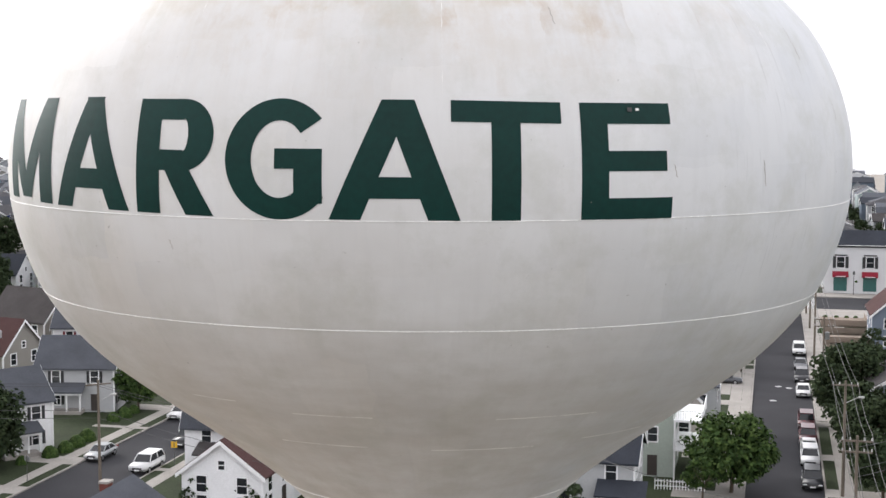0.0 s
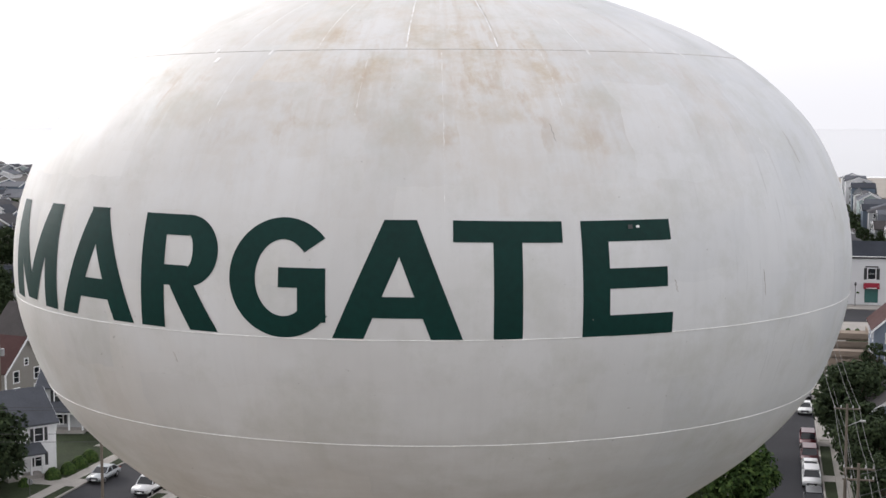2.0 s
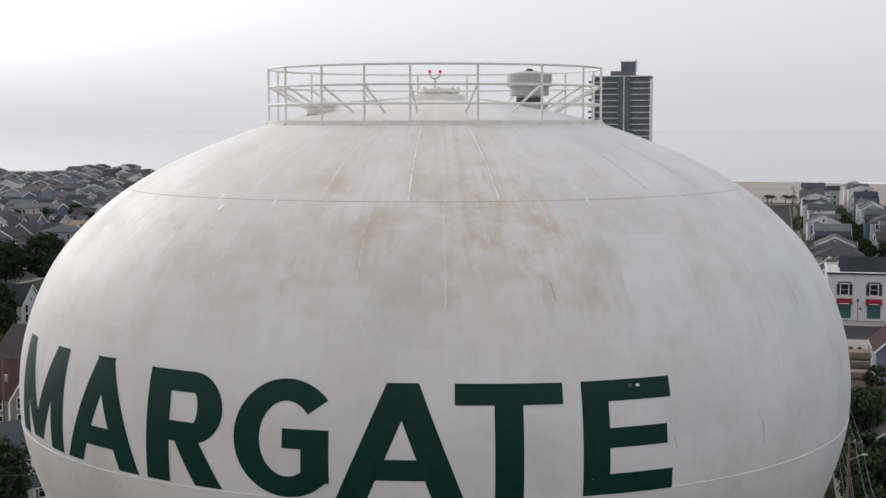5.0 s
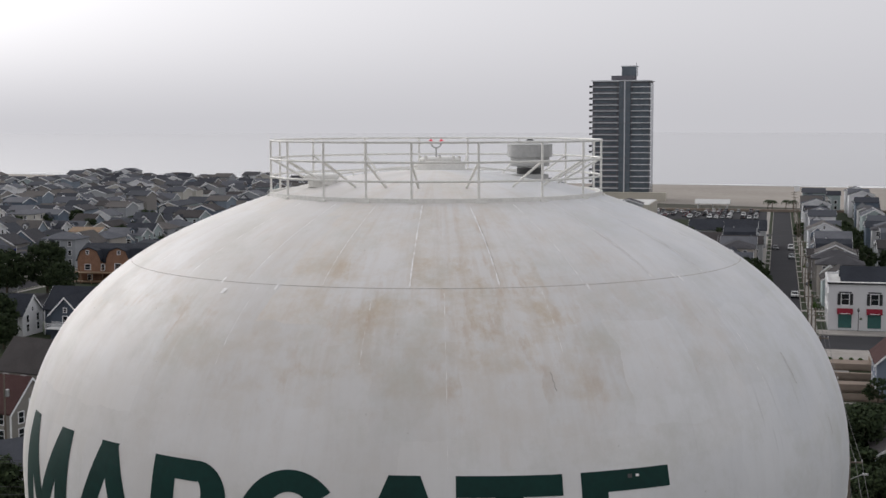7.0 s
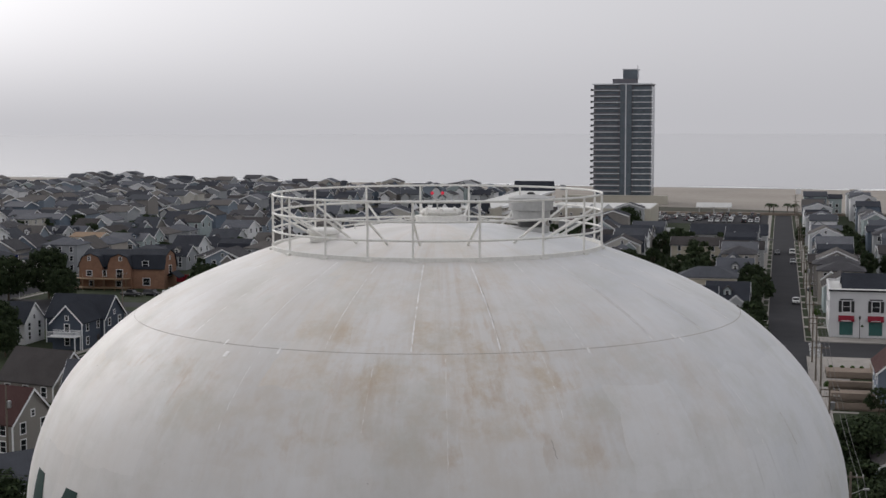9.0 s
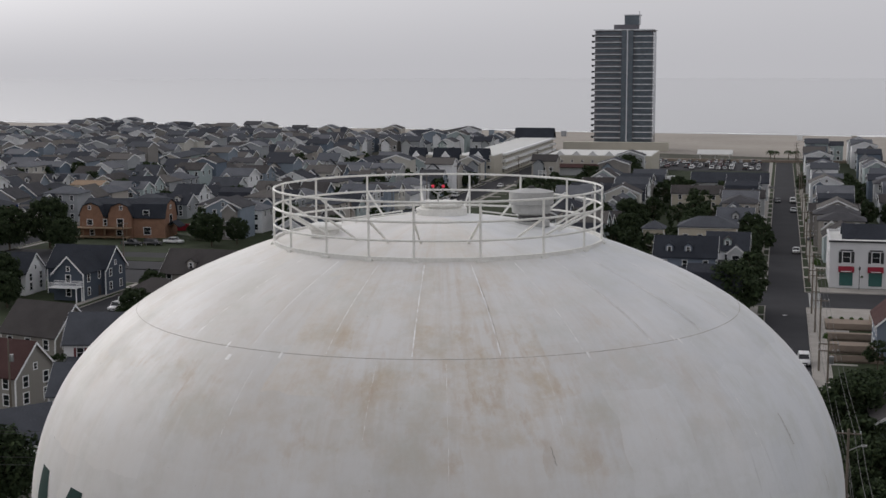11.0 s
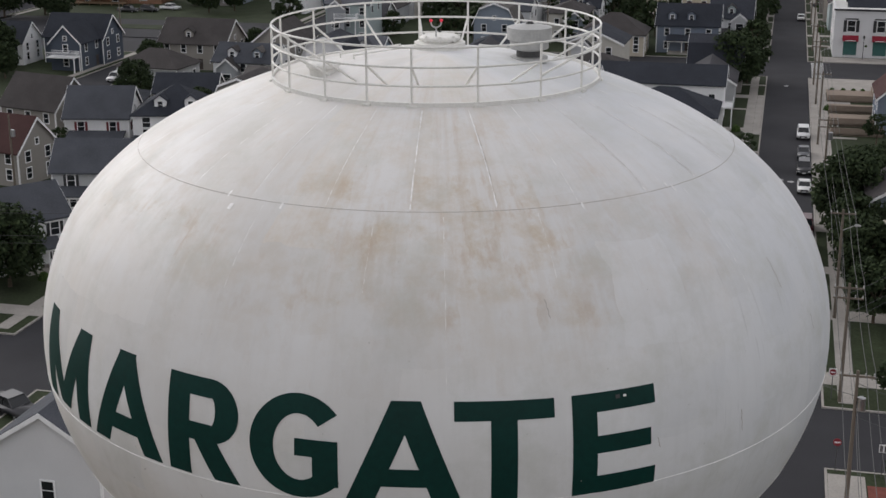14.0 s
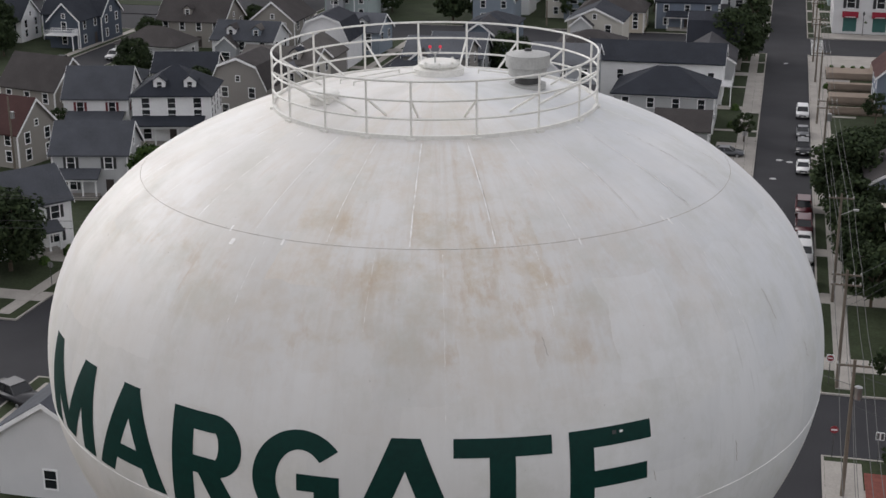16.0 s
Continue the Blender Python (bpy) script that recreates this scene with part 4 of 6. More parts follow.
TAKEN = []      # (u, v, radius) of plots that are built by hand
OPEN = [(15, 30, 150, 262), (15, 40, 60, 104), (-190, -108, 255, 308), (14, 62, 178, 266), (-104, 6, 535, 665), (-112, 22, 664, 760), (-94.5, -78, 338, 530), (15, 22, 66, 175), (-2, 6, 66, 135), (-113, -80, 163, 203), (-175, -122.5, 110, 214), (-112, -60, 80, 150), (-22, 6, 130, 170), (-50, 6, 478, 665)]     # plots with no house


def here(u, v, rad, turn=0.0):
    TAKEN.append((u, v, rad))
    return at(u, v, LOT, turn)


# ridge along u unless turned by 90
house(here(-74.0, 99.0, 8, 52), 11, 8.0, 5.7, wall=M_WHITE_SIDE, top=M_ROOF_GR, shutters=M_SHUT_BK, nx=3, ny=2, porch=(4, 1.6, 2.6, 1.5), label="white two-storey house with black shutters and grey roof")
house(here(-75.5, 123.5, 8, 12), 9.6, 7.6, 5.6, pitch=0.85, wall=M_GREY_SIDE, top=M_ROOF_GR, shutters=M_SHUT_BK, nx=2, ny=2, porch=(5.2, 1.8, 2.7, -1.5), label="pale grey house with black shutters and charcoal roof")
house(here(-89.6, 153.5, 8, 12), 9.5, 8.4, 5.8, pitch=0.9, wall=M_WHITE_SIDE, top=M_ROOF_GR, shutters=M_SHUT_RD, nx=2, ny=2, porch=(8, 2.2, 2.8, 0), label="white house with dark red shutters and grey roof")
house(here(-77.0, 152.5, 9, 14), 11.2, 10.5, 7.1, "hip", 0.62, M_WHITE_SIDE, M_ROOF_DK, nx=3, ny=4, win=(1.1, 1.7), porch=(10, 2.6, 3.2, -0.5), dormers=((-1.8, -1), (2.6, -1)), label="large white house with hipped charcoal roof and porch")
house(here(-101.5, 158, 8, -14), 11, 8.5, 5.8, pitch=1.0, wall=M_TAUPE, top=M_ROOF_BR, nx=3, ny=2, sides="SE", label="taupe house with steep brown roof and white trim")
house(here(-94.5, 134.5, 7, -12), 10, 8, 5.0, pitch=1.0, wall=M_TAUPE, top=M_ROOF_RD, nx=3, ny=2, sides="SE", label="small taupe house with dark red roof")
house(here(-86.5, 139.0, 4, 12), 6.5, 5.0, 2.9, pitch=0.6, wall=M_GREY_SIDE, top=M_ROOF_DK, nx=2, ny=1, label="low grey cottage with charcoal roof")
house(here(-97, 171.5, 6, 12), 11, 8, 4.4, "hip", 0.35, M_GREY_SIDE, M_ROOF_DK, nx=3, ny=2, label="low grey house with a flat-pitched charcoal hipped roof")
house(here(-85.5, 176, 6, 12), 10, 8, 5.4, pitch=0.6, wall=M_GREY_SIDE, top=M_ROOF_DK, nx=3, ny=2, label="grey gabled house with a charcoal roof between neighbours")
house(here(-105.5, 207.5, 8, -5), 12.5, 9, 3.4, "hip", 0.6, M_GREY_SIDE, M_ROOF_BR, nx=3, ny=2, label="low grey bungalow with a brown hipped roof")
house(here(-104.5, 226.5, 9, 0), 14, 11, 5.2, "gable", 0.75, M_TAUPE, M_ROOF_BR, nx=4, ny=3, dormers=((-1, -1),), label="dark taupe corner house with dormer and white window trim")
house(here(-88, 229, 8, 90), 12, 9, 5.6, pitch=0.8, wall=M_TAUPE, top=M_ROOF_BR, nx=3, ny=2, sides="SEWN", label="taupe gabled house with white trim")
house(here(-131, 227, 9, 0), 13, 9, 5.4, pitch=0.9, wall=M_NAVY_SIDE, top=M_ROOF_DK, nx=3, ny=2, label="navy blue house with white trim and charcoal roof")
nv = house(here(-128.5, 219, 6, 90), 9, 6.5, 5.6, pitch=1.0, wall=M_NAVY_SIDE, top=M_ROOF_DK, nx=2, ny=1, sides="SEWN", label="navy blue cross-gabled house with a white balcony")
balcony(nv, -7, -4.5, -3, 3, 3.0)
house(here(-146, 222, 8, 0), 12, 8, 4.6, pitch=0.9, wall=M_WHITE_SIDE, top=M_ROOF_DK, nx=4, ny=2, label="white house with a white chimney and charcoal roof")
# houses of the tank's own corner
house(here(-40.6, 55.5, 9, 90), 18.6, 8.6, 5.0, pitch=0.64, wall=M_STUCCO, top=M_ROOF_GR, nx=3, ny=1, sides="SWN", attic=False, floors=1, chimney=(6.2, 0.6, 8.2), label="white gabled house with grey roof and a red brick chimney")
house(here(-38.9, 85.0, 8, 90), 11, 7.8, 4.5, pitch=0.75, wall=M_WHITE_SIDE, top=M_ROOF_RD, nx=3, ny=2, sides="SEWN", label="white gabled house with a reddish roof")
house(here(-7.0, 93.0, 7, 0), 8.5, 8.5, 5.3, pitch=0.55, wall=M_GREY_SIDE, top=M_ROOF_DK, nx=2, ny=2, porch=(4.0, 2.6, 2.7, 3.2), label="pale grey clapboard house with charcoal roof")
ap = house(here(-4.6, 109.5, 7, 0), 8.4, 9, 6.2, "flat", 0.5, M_SAGE, M_ROOF_WH, nx=2, ny=2, label="pale green flat-roofed apartment house with white porches")
balcony(ap, 4.25, 7.1, -5.2, 3.2, 6.1)
balcony(ap, 4.25, 7.1, -5.2, 3.2, 3.1, False)
house(here(-7.2, 176.5, 9, 0), 15, 12, 5.6, "hip", 0.5, M_GREY_SIDE, M_ROOF_DK, nx=4, ny=2, porch=(0.1, 0.1, 2.6, 6), label="grey house with a hipped dark shingle roof")
house(here(-3.5, 162, 7, 0), 7.5, 8, 3.4, pitch=0.5, wall=M_GREY_SIDE, top=M_ROOF_BR, nx=2, ny=2, label="low grey house with a brown roof beside the pavement")
apt = house(here(-10.5, 196, 11, 0), 22, 9.5, 6.6, pitch=0.5, wall=M_WHITE_SIDE, top=M_ROOF_DK, nx=6, ny=2, label="long white apartment house with charcoal roof")
balcony(apt, 8.5, 12.6, -6.2, -2.0, 3.4)
bh = house(here(-10.3, 267.5, 7, 0), 13.0, 9, 5.9, pitch=0.85, wall=M_BLUE_SIDE, top=M_ROOF_DK, nx=3, ny=2, dormers=((0.6, -1), (-3.4, -1)), porch=(9, 2.4, 2.9, 0.5), label="slate blue house with white trim and a gabled dormer")
balcony(bh, 6.6, 9.0, -4.5, 0, 3.0)
house(here(-25.5, 262, 8, 0), 13.5, 11, 4.4, "hip", 0.65, M_CREAM, M_ROOF_BR, nx=4, ny=2, label="cream hip-roofed house with dark brown shingles")
house(here(-9.5, 296, 7, 0), 15, 8, 4.2, "hip", 0.5, M_CREAM, M_ROOF_RD, nx=4, ny=2, label="low cream house with a dark red hipped roof")
house(here(-8, 314, 9, 0), 14, 9, 7.0, "hip", 0.45, M_CREAM, M_ROOF_GR, nx=4, ny=2, win=(1.1, 1.6), label="tall cream house with bay windows and a grey hipped roof")
house(here(-21, 310, 5, 0), 5, 5, 6.6, "hip", 0.6, M_CREAM, M_ROOF_GR, nx=2, ny=2, label="cream turret wing with a grey pyramid roof")
house(here(-17, 424, 9, 0), 16, 9, 5.2, pitch=0.5, wall=M_CREAM, top=M_ROOF_BR, nx=3, ny=2, label="pale yellow house with a low brown gable")
house(here(-8, 462, 12, 0), 26, 15, 6.0, pitch=0.4, wall=M_GREY_SIDE, top=M_ROOF_DK, nx=5, ny=2, label="broad grey house with a large charcoal roof")
house(here(-36, 492, 8, 0), 13, 8, 4.4, "flat", 0.4, M_STUCCO, M_ROOF_WH, nx=2, ny=1, win=(3.2, 2.4), label="white flat-roofed garage with two doors")
house(here(-219.5, 398.9, 7, 0), 11, 8, 6.4, pitch=0.3, wall=M_CREAM, top=M_LUMBER, nx=3, ny=2, label="house with a new roof of bare pale boards")
# right-hand side of the main street
house(here(29, 197, 8, 90), 13, 9, 5.8, pitch=0.9, wall=M_BLUE_SIDE, top=M_ROOF_RD, nx=3, ny=2, sides="SEWN", label="grey-blue house with a dark red roof")
rb = house(here(27.5, 110, 9, 90), 15, 10, 8.6, pitch=0.7, wall=M_BRICK, top=M_ROOF_RD, nx=4, ny=3, sides="SEWN", label="dark brick house with white porch columns")
for k in range(5):
    part("column", box(-6.5 + 3.2 * k, -6.2 + 3.2 * k, 5.9, 6.2, 0, 6.0), M_BEIGE, rb)
part("gallery", box(-7, 7, 5.0, 6.4, 5.9, 6.3), M_BEIGE, rb)
house(here(31, 148, 9, 90), 12, 10, 5.6, pitch=0.8, wall=M_TAUPE, top=M_ROOF_BR, nx=3, ny=2, sides="SEWN", label="brown shingled house behind trees")

# decks between the street and the grey-blue house
for v0, v1, z in ((188, 192.5, 0.35), (195, 203, 0.5), (206, 212, 0.4), (216, 226, 0.3)):
    dk = part("deck", box(17.6, 25.5, v0, v1, 0, LOT + z), M_DECK)
    dk.matrix_basis = GRID.copy()
    tagged(dk, "low weathered timber deck beside the pavement", "deck", kind="structure")
    for a, b, c, d in ((17.6, 25.5, v0, v0 + 0.1), (25.4, 25.5, v0, v1)):
        fn = part("fence", box(a, b, c, d, 0, LOT + z + 0.9), M_DECK)
        fn.matrix_basis = GRID.copy()
        tagged(fn, "weathered board fence round a deck", "fence")

wide = part("road", box(-200, -104.2, 257.9, 285, 0, LOT + 0.03), M_ASPHALT)
wide.matrix_basis = GRID.copy()
tagged(wide, "wide worn asphalt crossing of two streets", "road", kind="structure")
isl = part("pavement", box(-150, -128, 270, 276, 0, LOT + 0.10), M_GRASS)
isl.matrix_basis = GRID.copy()
tagged(isl, "narrow grassed island in the crossing", "pavement", kind="structure")

skip = thing("skip", "red steel waste skip beside the building site", "skip", m=at(-156.8, 330.2, LOT, 5))
bm_ = bmesh.new()
lo_ = [bm_.verts.new(q) for q in ((-2.6, -1.1, 0.1), (2.6, -1.1, 0.1), (2.6, 1.1, 0.1), (-2.6, 1.1, 0.1))]
up_ = [bm_.verts.new(q) for q in ((-3.1, -1.2, 1.9), (3.1, -1.2, 1.9), (3.1, 1.2, 1.9), (-3.1, 1.2, 1.9))]
inn = [bm_.verts.new(q) for q in ((-2.9, -1.05, 1.9), (2.9, -1.05, 1.9), (2.9, 1.05, 1.9), (-2.9, 1.05, 1.9))]
bed = [bm_.verts.new(q) for q in ((-2.5, -1.0, 0.4), (2.5, -1.0, 0.4), (2.5, 1.0, 0.4), (-2.5, 1.0, 0.4))]
bm_.faces.new(lo_[::-1])
bm_.faces.new(bed)
for i_ in range(4):
    j_ = (i_ + 1) % 4
    for A_, B_ in ((lo_, up_), (up_, inn), (inn, bed)):
        bm_.faces.new((A_[i_], A_[j_], B_[j_], B_[i_]))
part("body", bm_, M_AWN, skip)
for x_ in (-1.6, 0.0, 1.6):
    part("rib", box(x_ - 0.08, x_ + 0.08, -1.28, -1.12, 0.2, 1.88), M_AWN, skip)
white_fence = thing("garden_fence", "long white board fence round a garden", "fence")
a_, b_ = Vector((-153.6, 330.9, LOT)), Vector((-147.2, 350.6, LOT))
white_fence.matrix_basis = GRID @ Matrix.Translation(a_) @ Matrix.Rotation(math.atan2(b_.y - a_.y, b_.x - a_.x), 4, "Z")
n_ = 9
for i_ in range(n_):
    l_ = (b_ - a_).length / n_
    part("panel", box(l_ * i_ + 0.06, l_ * (i_ + 1) - 0.06, -0.03, 0.03, 0.05, 1.75), M_TRIM, white_fence)
    part("post", box(l_ * i_ - 0.06, l_ * i_ + 0.06, -0.06, 0.06, 0, 1.9), M_TRIM, white_fence)

# ---- larger buildings ----
def corner_shop():
    """White two-storey corner building with shutters and red awnings."""
    e = thing("corner_building", "white stucco two-storey shop building with red awnings and dark shutters", "building", m=here(34, 275.5, 17))
    w, d, h = 29, 21, 9.4
    bm = bmesh.new()
    add_walls(bm, w, d, h, roof_section("flat", d, h, 0))
    part("wall", bm, M_STUCCO, e)
    bm = bmesh.new()
    for a in ((-w / 2 - 0.1, w / 2 + 0.1, -d / 2 - 0.1, -d / 2 + 0.25), (-w / 2 - 0.1, w / 2 + 0.1, d / 2 - 0.25, d / 2 + 0.1), (-w / 2 - 0.1, -w / 2 + 0.25, -d / 2 + 0.25, d / 2 - 0.25), (w / 2 - 0.25, w / 2 + 0.1, -d / 2 + 0.25, d / 2 - 0.25)):
        add_box(bm, *a, h - 0.15, h + 0.6)
    part("parapet", bm, M_STUCCO, e)
    part("cornice", box(-w / 2 - 0.25, w / 2 + 0.25, -d / 2 - 0.3, -d / 2 - 0.1, h + 0.25, h + 0.62), M_SHUT_BK, e, "black cornice")
    part("roof", box(-w / 2 + 0.25, w / 2 - 0.25, -d / 2 + 0.25, d / 2 - 0.25, h + 0.01, h + 0.15), M_ROOF_WH, e)
    bm = bmesh.new()
    add_roof(bm, w - 4, [(-4.5, 9.6), (0, 12.2), (4.5, 9.6)])
    r2 = part("upper_roof", bm, M_ROOF_DK, e, "charcoal shingle roof behind the parapet")
    r2.matrix_basis = Matrix.Translation((1, 0.5, 0))
    for i in range(4):
        x = -w / 2 + 3.4 + 5.9 * i
        wd = window(e, x, -d / 2 - 0.004, 6.5, 0, 1.5, 2.2)
        for s in (-1, 1):
            part("shutter", box(s * 1.25 - 0.32, s * 1.25 + 0.32, -0.09, 0, -1.2, 1.2), M_SHUT_BK, wd)
        part("pediment", box(-1.3, 1.3, -0.2, 0, 1.35, 1.6, 0.03), M_SHUT_BK, wd)
        part("shop_window", box(x - 1.35, x + 1.35, -d / 2 - 0.05, -d / 2 - 0.004, 0.5, 3.4), M_TEAL, e)
        bm = bmesh.new()
        P = [(-d / 2 - 0.01, 4.6), (-d / 2 - 0.9, 3.75), (-d / 2 - 0.9, 3.45), (-d / 2 - 0.01, 3.45)]
        A = [bm.verts.new((x - 1.6, y, z)) for y, z in P]
        B = [bm.verts.new((x + 1.6, y, z)) for y, z in P]
        bm.faces.new(A)
        bm.faces.new(B[::-1])
        for k in range(4):
            bm.faces.new((A[k], B[k], B[(k + 1) % 4], A[(k + 1) % 4]))
        bmesh.ops.recalc_face_normals(bm, faces=bm.faces)
        aw = part("awning", bm, M_AWN, e, "red fabric awning")
        part("awning_sign", box(x - 1.0, x + 1.0, -d / 2 - 0.93, -d / 2 - 0.905, 3.55, 3.68), M_TRIM, aw)
    for i in range(4):
        y = -d / 2 + 2.5 + 5 * i
        window(e, -w / 2 - 0.004, y, 6.5, -90, 1.2, 1.9)
        window(e, -w / 2 - 0.004, y, 2.3, -90, 1.4, 2.2)


corner_shop()

M_TOWER = mat("brown_brick_tower", (0.145, 0.142, 0.157), 0.8, var=0.15, scale=0.2, fine=1)
M_TGLASS = mat("tower_glass", (0.105, 0.128, 0.15), 0.2, var=0.3, scale=0.3, fine=1)
M_SLAB = mat("balcony_slab", (0.66, 0.67, 0.69), 0.8, var=0.1)


def high_rise():
    """Twenty storeys: a brick half with paired windows, a glazed bay, and a glazed half with stepped balconies."""
    e = thing("apartment_tower", "dark brown high-rise apartment block with pale balcony bands", "tower block", m=here(-76.0, 748, 40))
    w, d, floors, fh = 31.0, 24.0, 20, 3.25
    H, y = floors * fh, -12.0
    part("wall", box(-w / 2, w / 2, -d / 2, d / 2, 0, H), M_TOWER, e)
    part("glass_bay", box(-1.0, 5.5, y - 1.1, y, 4, H - 0.4), M_TGLASS, e, "dark blue glazed bay")
    part("glass_bay", box(6.2, w / 2 - 0.3, y - 0.25, y, 4, H - 1), M_TGLASS, e)
    part("glass_bay", box(w / 2, w / 2 + 0.4, -d / 2 + 2, d / 2 - 2, 4, H - 1), M_TGLASS, e)
    part("pier", box(1.9, 2.5, y - 1.25, y - 1.1, 0, H), M_SLAB, e)
    for k in range(1, floors + 1):
        z = k * fh
        part("balcony_band", box(-w / 2 - 0.4, -1.02, y - 1.2, y, z - 0.2, z + 0.28), M_SLAB, e)
        bm = bmesh.new()
        # stepped outline of the balconies on the glazed half
        P = [(5.52, -0.3), (7.6, -1.6), (9.2, -0.7), (11.4, -1.9), (13.0, -0.8), (w / 2 + 0.9, -1.7), (w / 2 + 0.9, 0.0), (5.52, 0.0)]
        A = [bm.verts.new((px, y + py - 0.26, z - 0.2)) for px, py in P]
        B = [bm.verts.new((px, y + py - 0.26, z + 0.28)) for px, py in P]
        bm.faces.new(A)
        bm.faces.new(B[::-1])
        for i in range(8):
            bm.faces.new((A[i], A[(i + 1) % 8], B[(i + 1) % 8], B[i]))
        bmesh.ops.recalc_face_normals(bm, faces=bm.faces)
        part("stepped_balcony", bm, M_SLAB, e)
        if k % 2:
            part("bay_band", box(-1.0, 5.5, y - 1.14, y - 1.1, z - 0.12, z + 0.12), M_TOWER, e)
        if k < floors:
            part("corner_balcony", box(-w / 2 - 1.9, -w / 2 - 0.004, y + 0.5, y + 4.5, z - 0.2, z + 0.9), M_DARK, e)
            part("window_strip", box(-14.2, -2.2, y - 0.05, y - 0.004, z + 1.1, z + 2.5), M_TGLASS, e)
    part("cornice", box(-w / 2 - 0.8, w / 2 + 0.8, -d / 2 - 0.8, d / 2 + 0.8, H, H + 0.5), M_SLAB, e)
    part("penthouse", box(-6, 6.5, -6, 8, H + 0.5, H + 3.2), M_TOWER, e)
    part("lift_house", box(-0.5, 7.5, -4, 5, H + 3.2, H + 8.2), M_TGLASS, e)
    part("lift_house_roof", box(-1.0, 8.0, -4.5, 5.5, H + 8.2, H + 8.7), M_SLAB, e)
    part("mast", tube((7.2, 0, H + 8.7), (7.2, 0, H + 10.5), 0.12), M_DARK, e)
    part("podium", box(-w / 2 - 16, w / 2 + 10, -d / 2 - 8, -d / 2 - 1.4, 0, 4.5), M_BEIGE, e)


high_rise()


def motel():
    e = thing("motel", "long pale three-storey motel with white flat roof and mansard gables", "motel", m=here(-125, 605, 60))
    part("wall", box(-19, 19, -74, -58, 0, 9), M_BEIGE, e)
    part("wing", box(3, 19, -58, 78, 0, 9), M_BEIGE, e)
    part("roof", box(-18.6, 18.6, -73.6, -58, 9.01, 9.3), M_ROOF_WH, e)
    part("wing_roof", box(3.2, 18.8, -57.9, 77.6, 9.01, 9.3), M_ROOF_WH, e)
    for x, s in ((-14, 7), (-1.5, 11), (12.5, 8)):
        bm = bmesh.new()
        add_roof(bm, s, [(-2.5, 8.2), (0, 12.0), (2.5, 8.2)], 0.3)
        r = part("mansard", bm, M_ROOF_DK, e)
        r.matrix_basis = Matrix.Translation((x, -72, 0))
        bm = bmesh.new()
        add_walls(bm, 3.0, 3.4, 9.0, [(-1.7, 9.0), (0, 11.2), (1.7, 9.0)], 8.6)
        g = part("gable", bm, M_TRIM, e)
        g.matrix_basis = Matrix.Translation((x, -74.2, 0)) @ Matrix.Rotation(radians(90), 4, "Z")
    bm = bmesh.new()
    add_roof(bm, 20, [(-4, 9.4), (0, 14.0), (4, 9.4)], 0.3)
    r = part("end_roof", bm, M_ROOF_DK, e)
    r.matrix_basis = Matrix.Translation((10, 76, 0))
    for k in range(3):
        z = 1.6 + 2.9 * k
        for i in range(9):
            window(e, -17 + 4.2 * i, -74.004, z, 0, 1.3, 1.2, plain=True)
        part("gallery", box(19.0, 20.6, -58, 78, 2.9 * (k + 1) - 0.3, 2.9 * (k + 1) + 0.6), M_TRIM, e)
        for i in range(22):
            window(e, 19.004, -55 + 6 * i, z, 90, 1.6, 1.5, plain=True)


motel()


def beige_hall():
    e = thing("hall", "long beige flat-roofed hall with small square windows and stepped gables", "hall", m=here(-66, 580, 30))
    part("wall", box(-23, 22, -22, 18, 0, 8), M_BEIGE, e)
    part("roof", box(-22.6, 21.6, -21.6, 17.6, 8.01, 8.25), M_ROOF_WH, e)
    for i in range(10):
        window(e, -20.5 + 4.4 * i, -22.004, 5.6, 0, 0.9, 0.9)
    for i in range(6):
        bm = bmesh.new()
        add_walls(bm, 0.5, 4.0, 8.2, [(-2.0, 8.2), (0, 10.0), (2.0, 8.2)], 8.0)
        g = part("gable", bm, M_STUCCO, e)
        g.matrix_basis = Matrix.Translation((-17 + 7 * i, -21, 0)) @ Matrix.Rotation(radians(90), 4, "Z")
    bm = bmesh.new()
    add_roof(bm, 40, [(-3, 3.4), (0, 4.6), (3, 3.4)], 0.3)
    part("lean_to", bm, M_ROOF_RD, e).matrix_basis = Matrix.Translation((-2, -25.4, 0))
    part("lean_to_wall", box(-21, 17, -28, -22.01, 0, 3.3), M_WALL, e)


beige_hall()


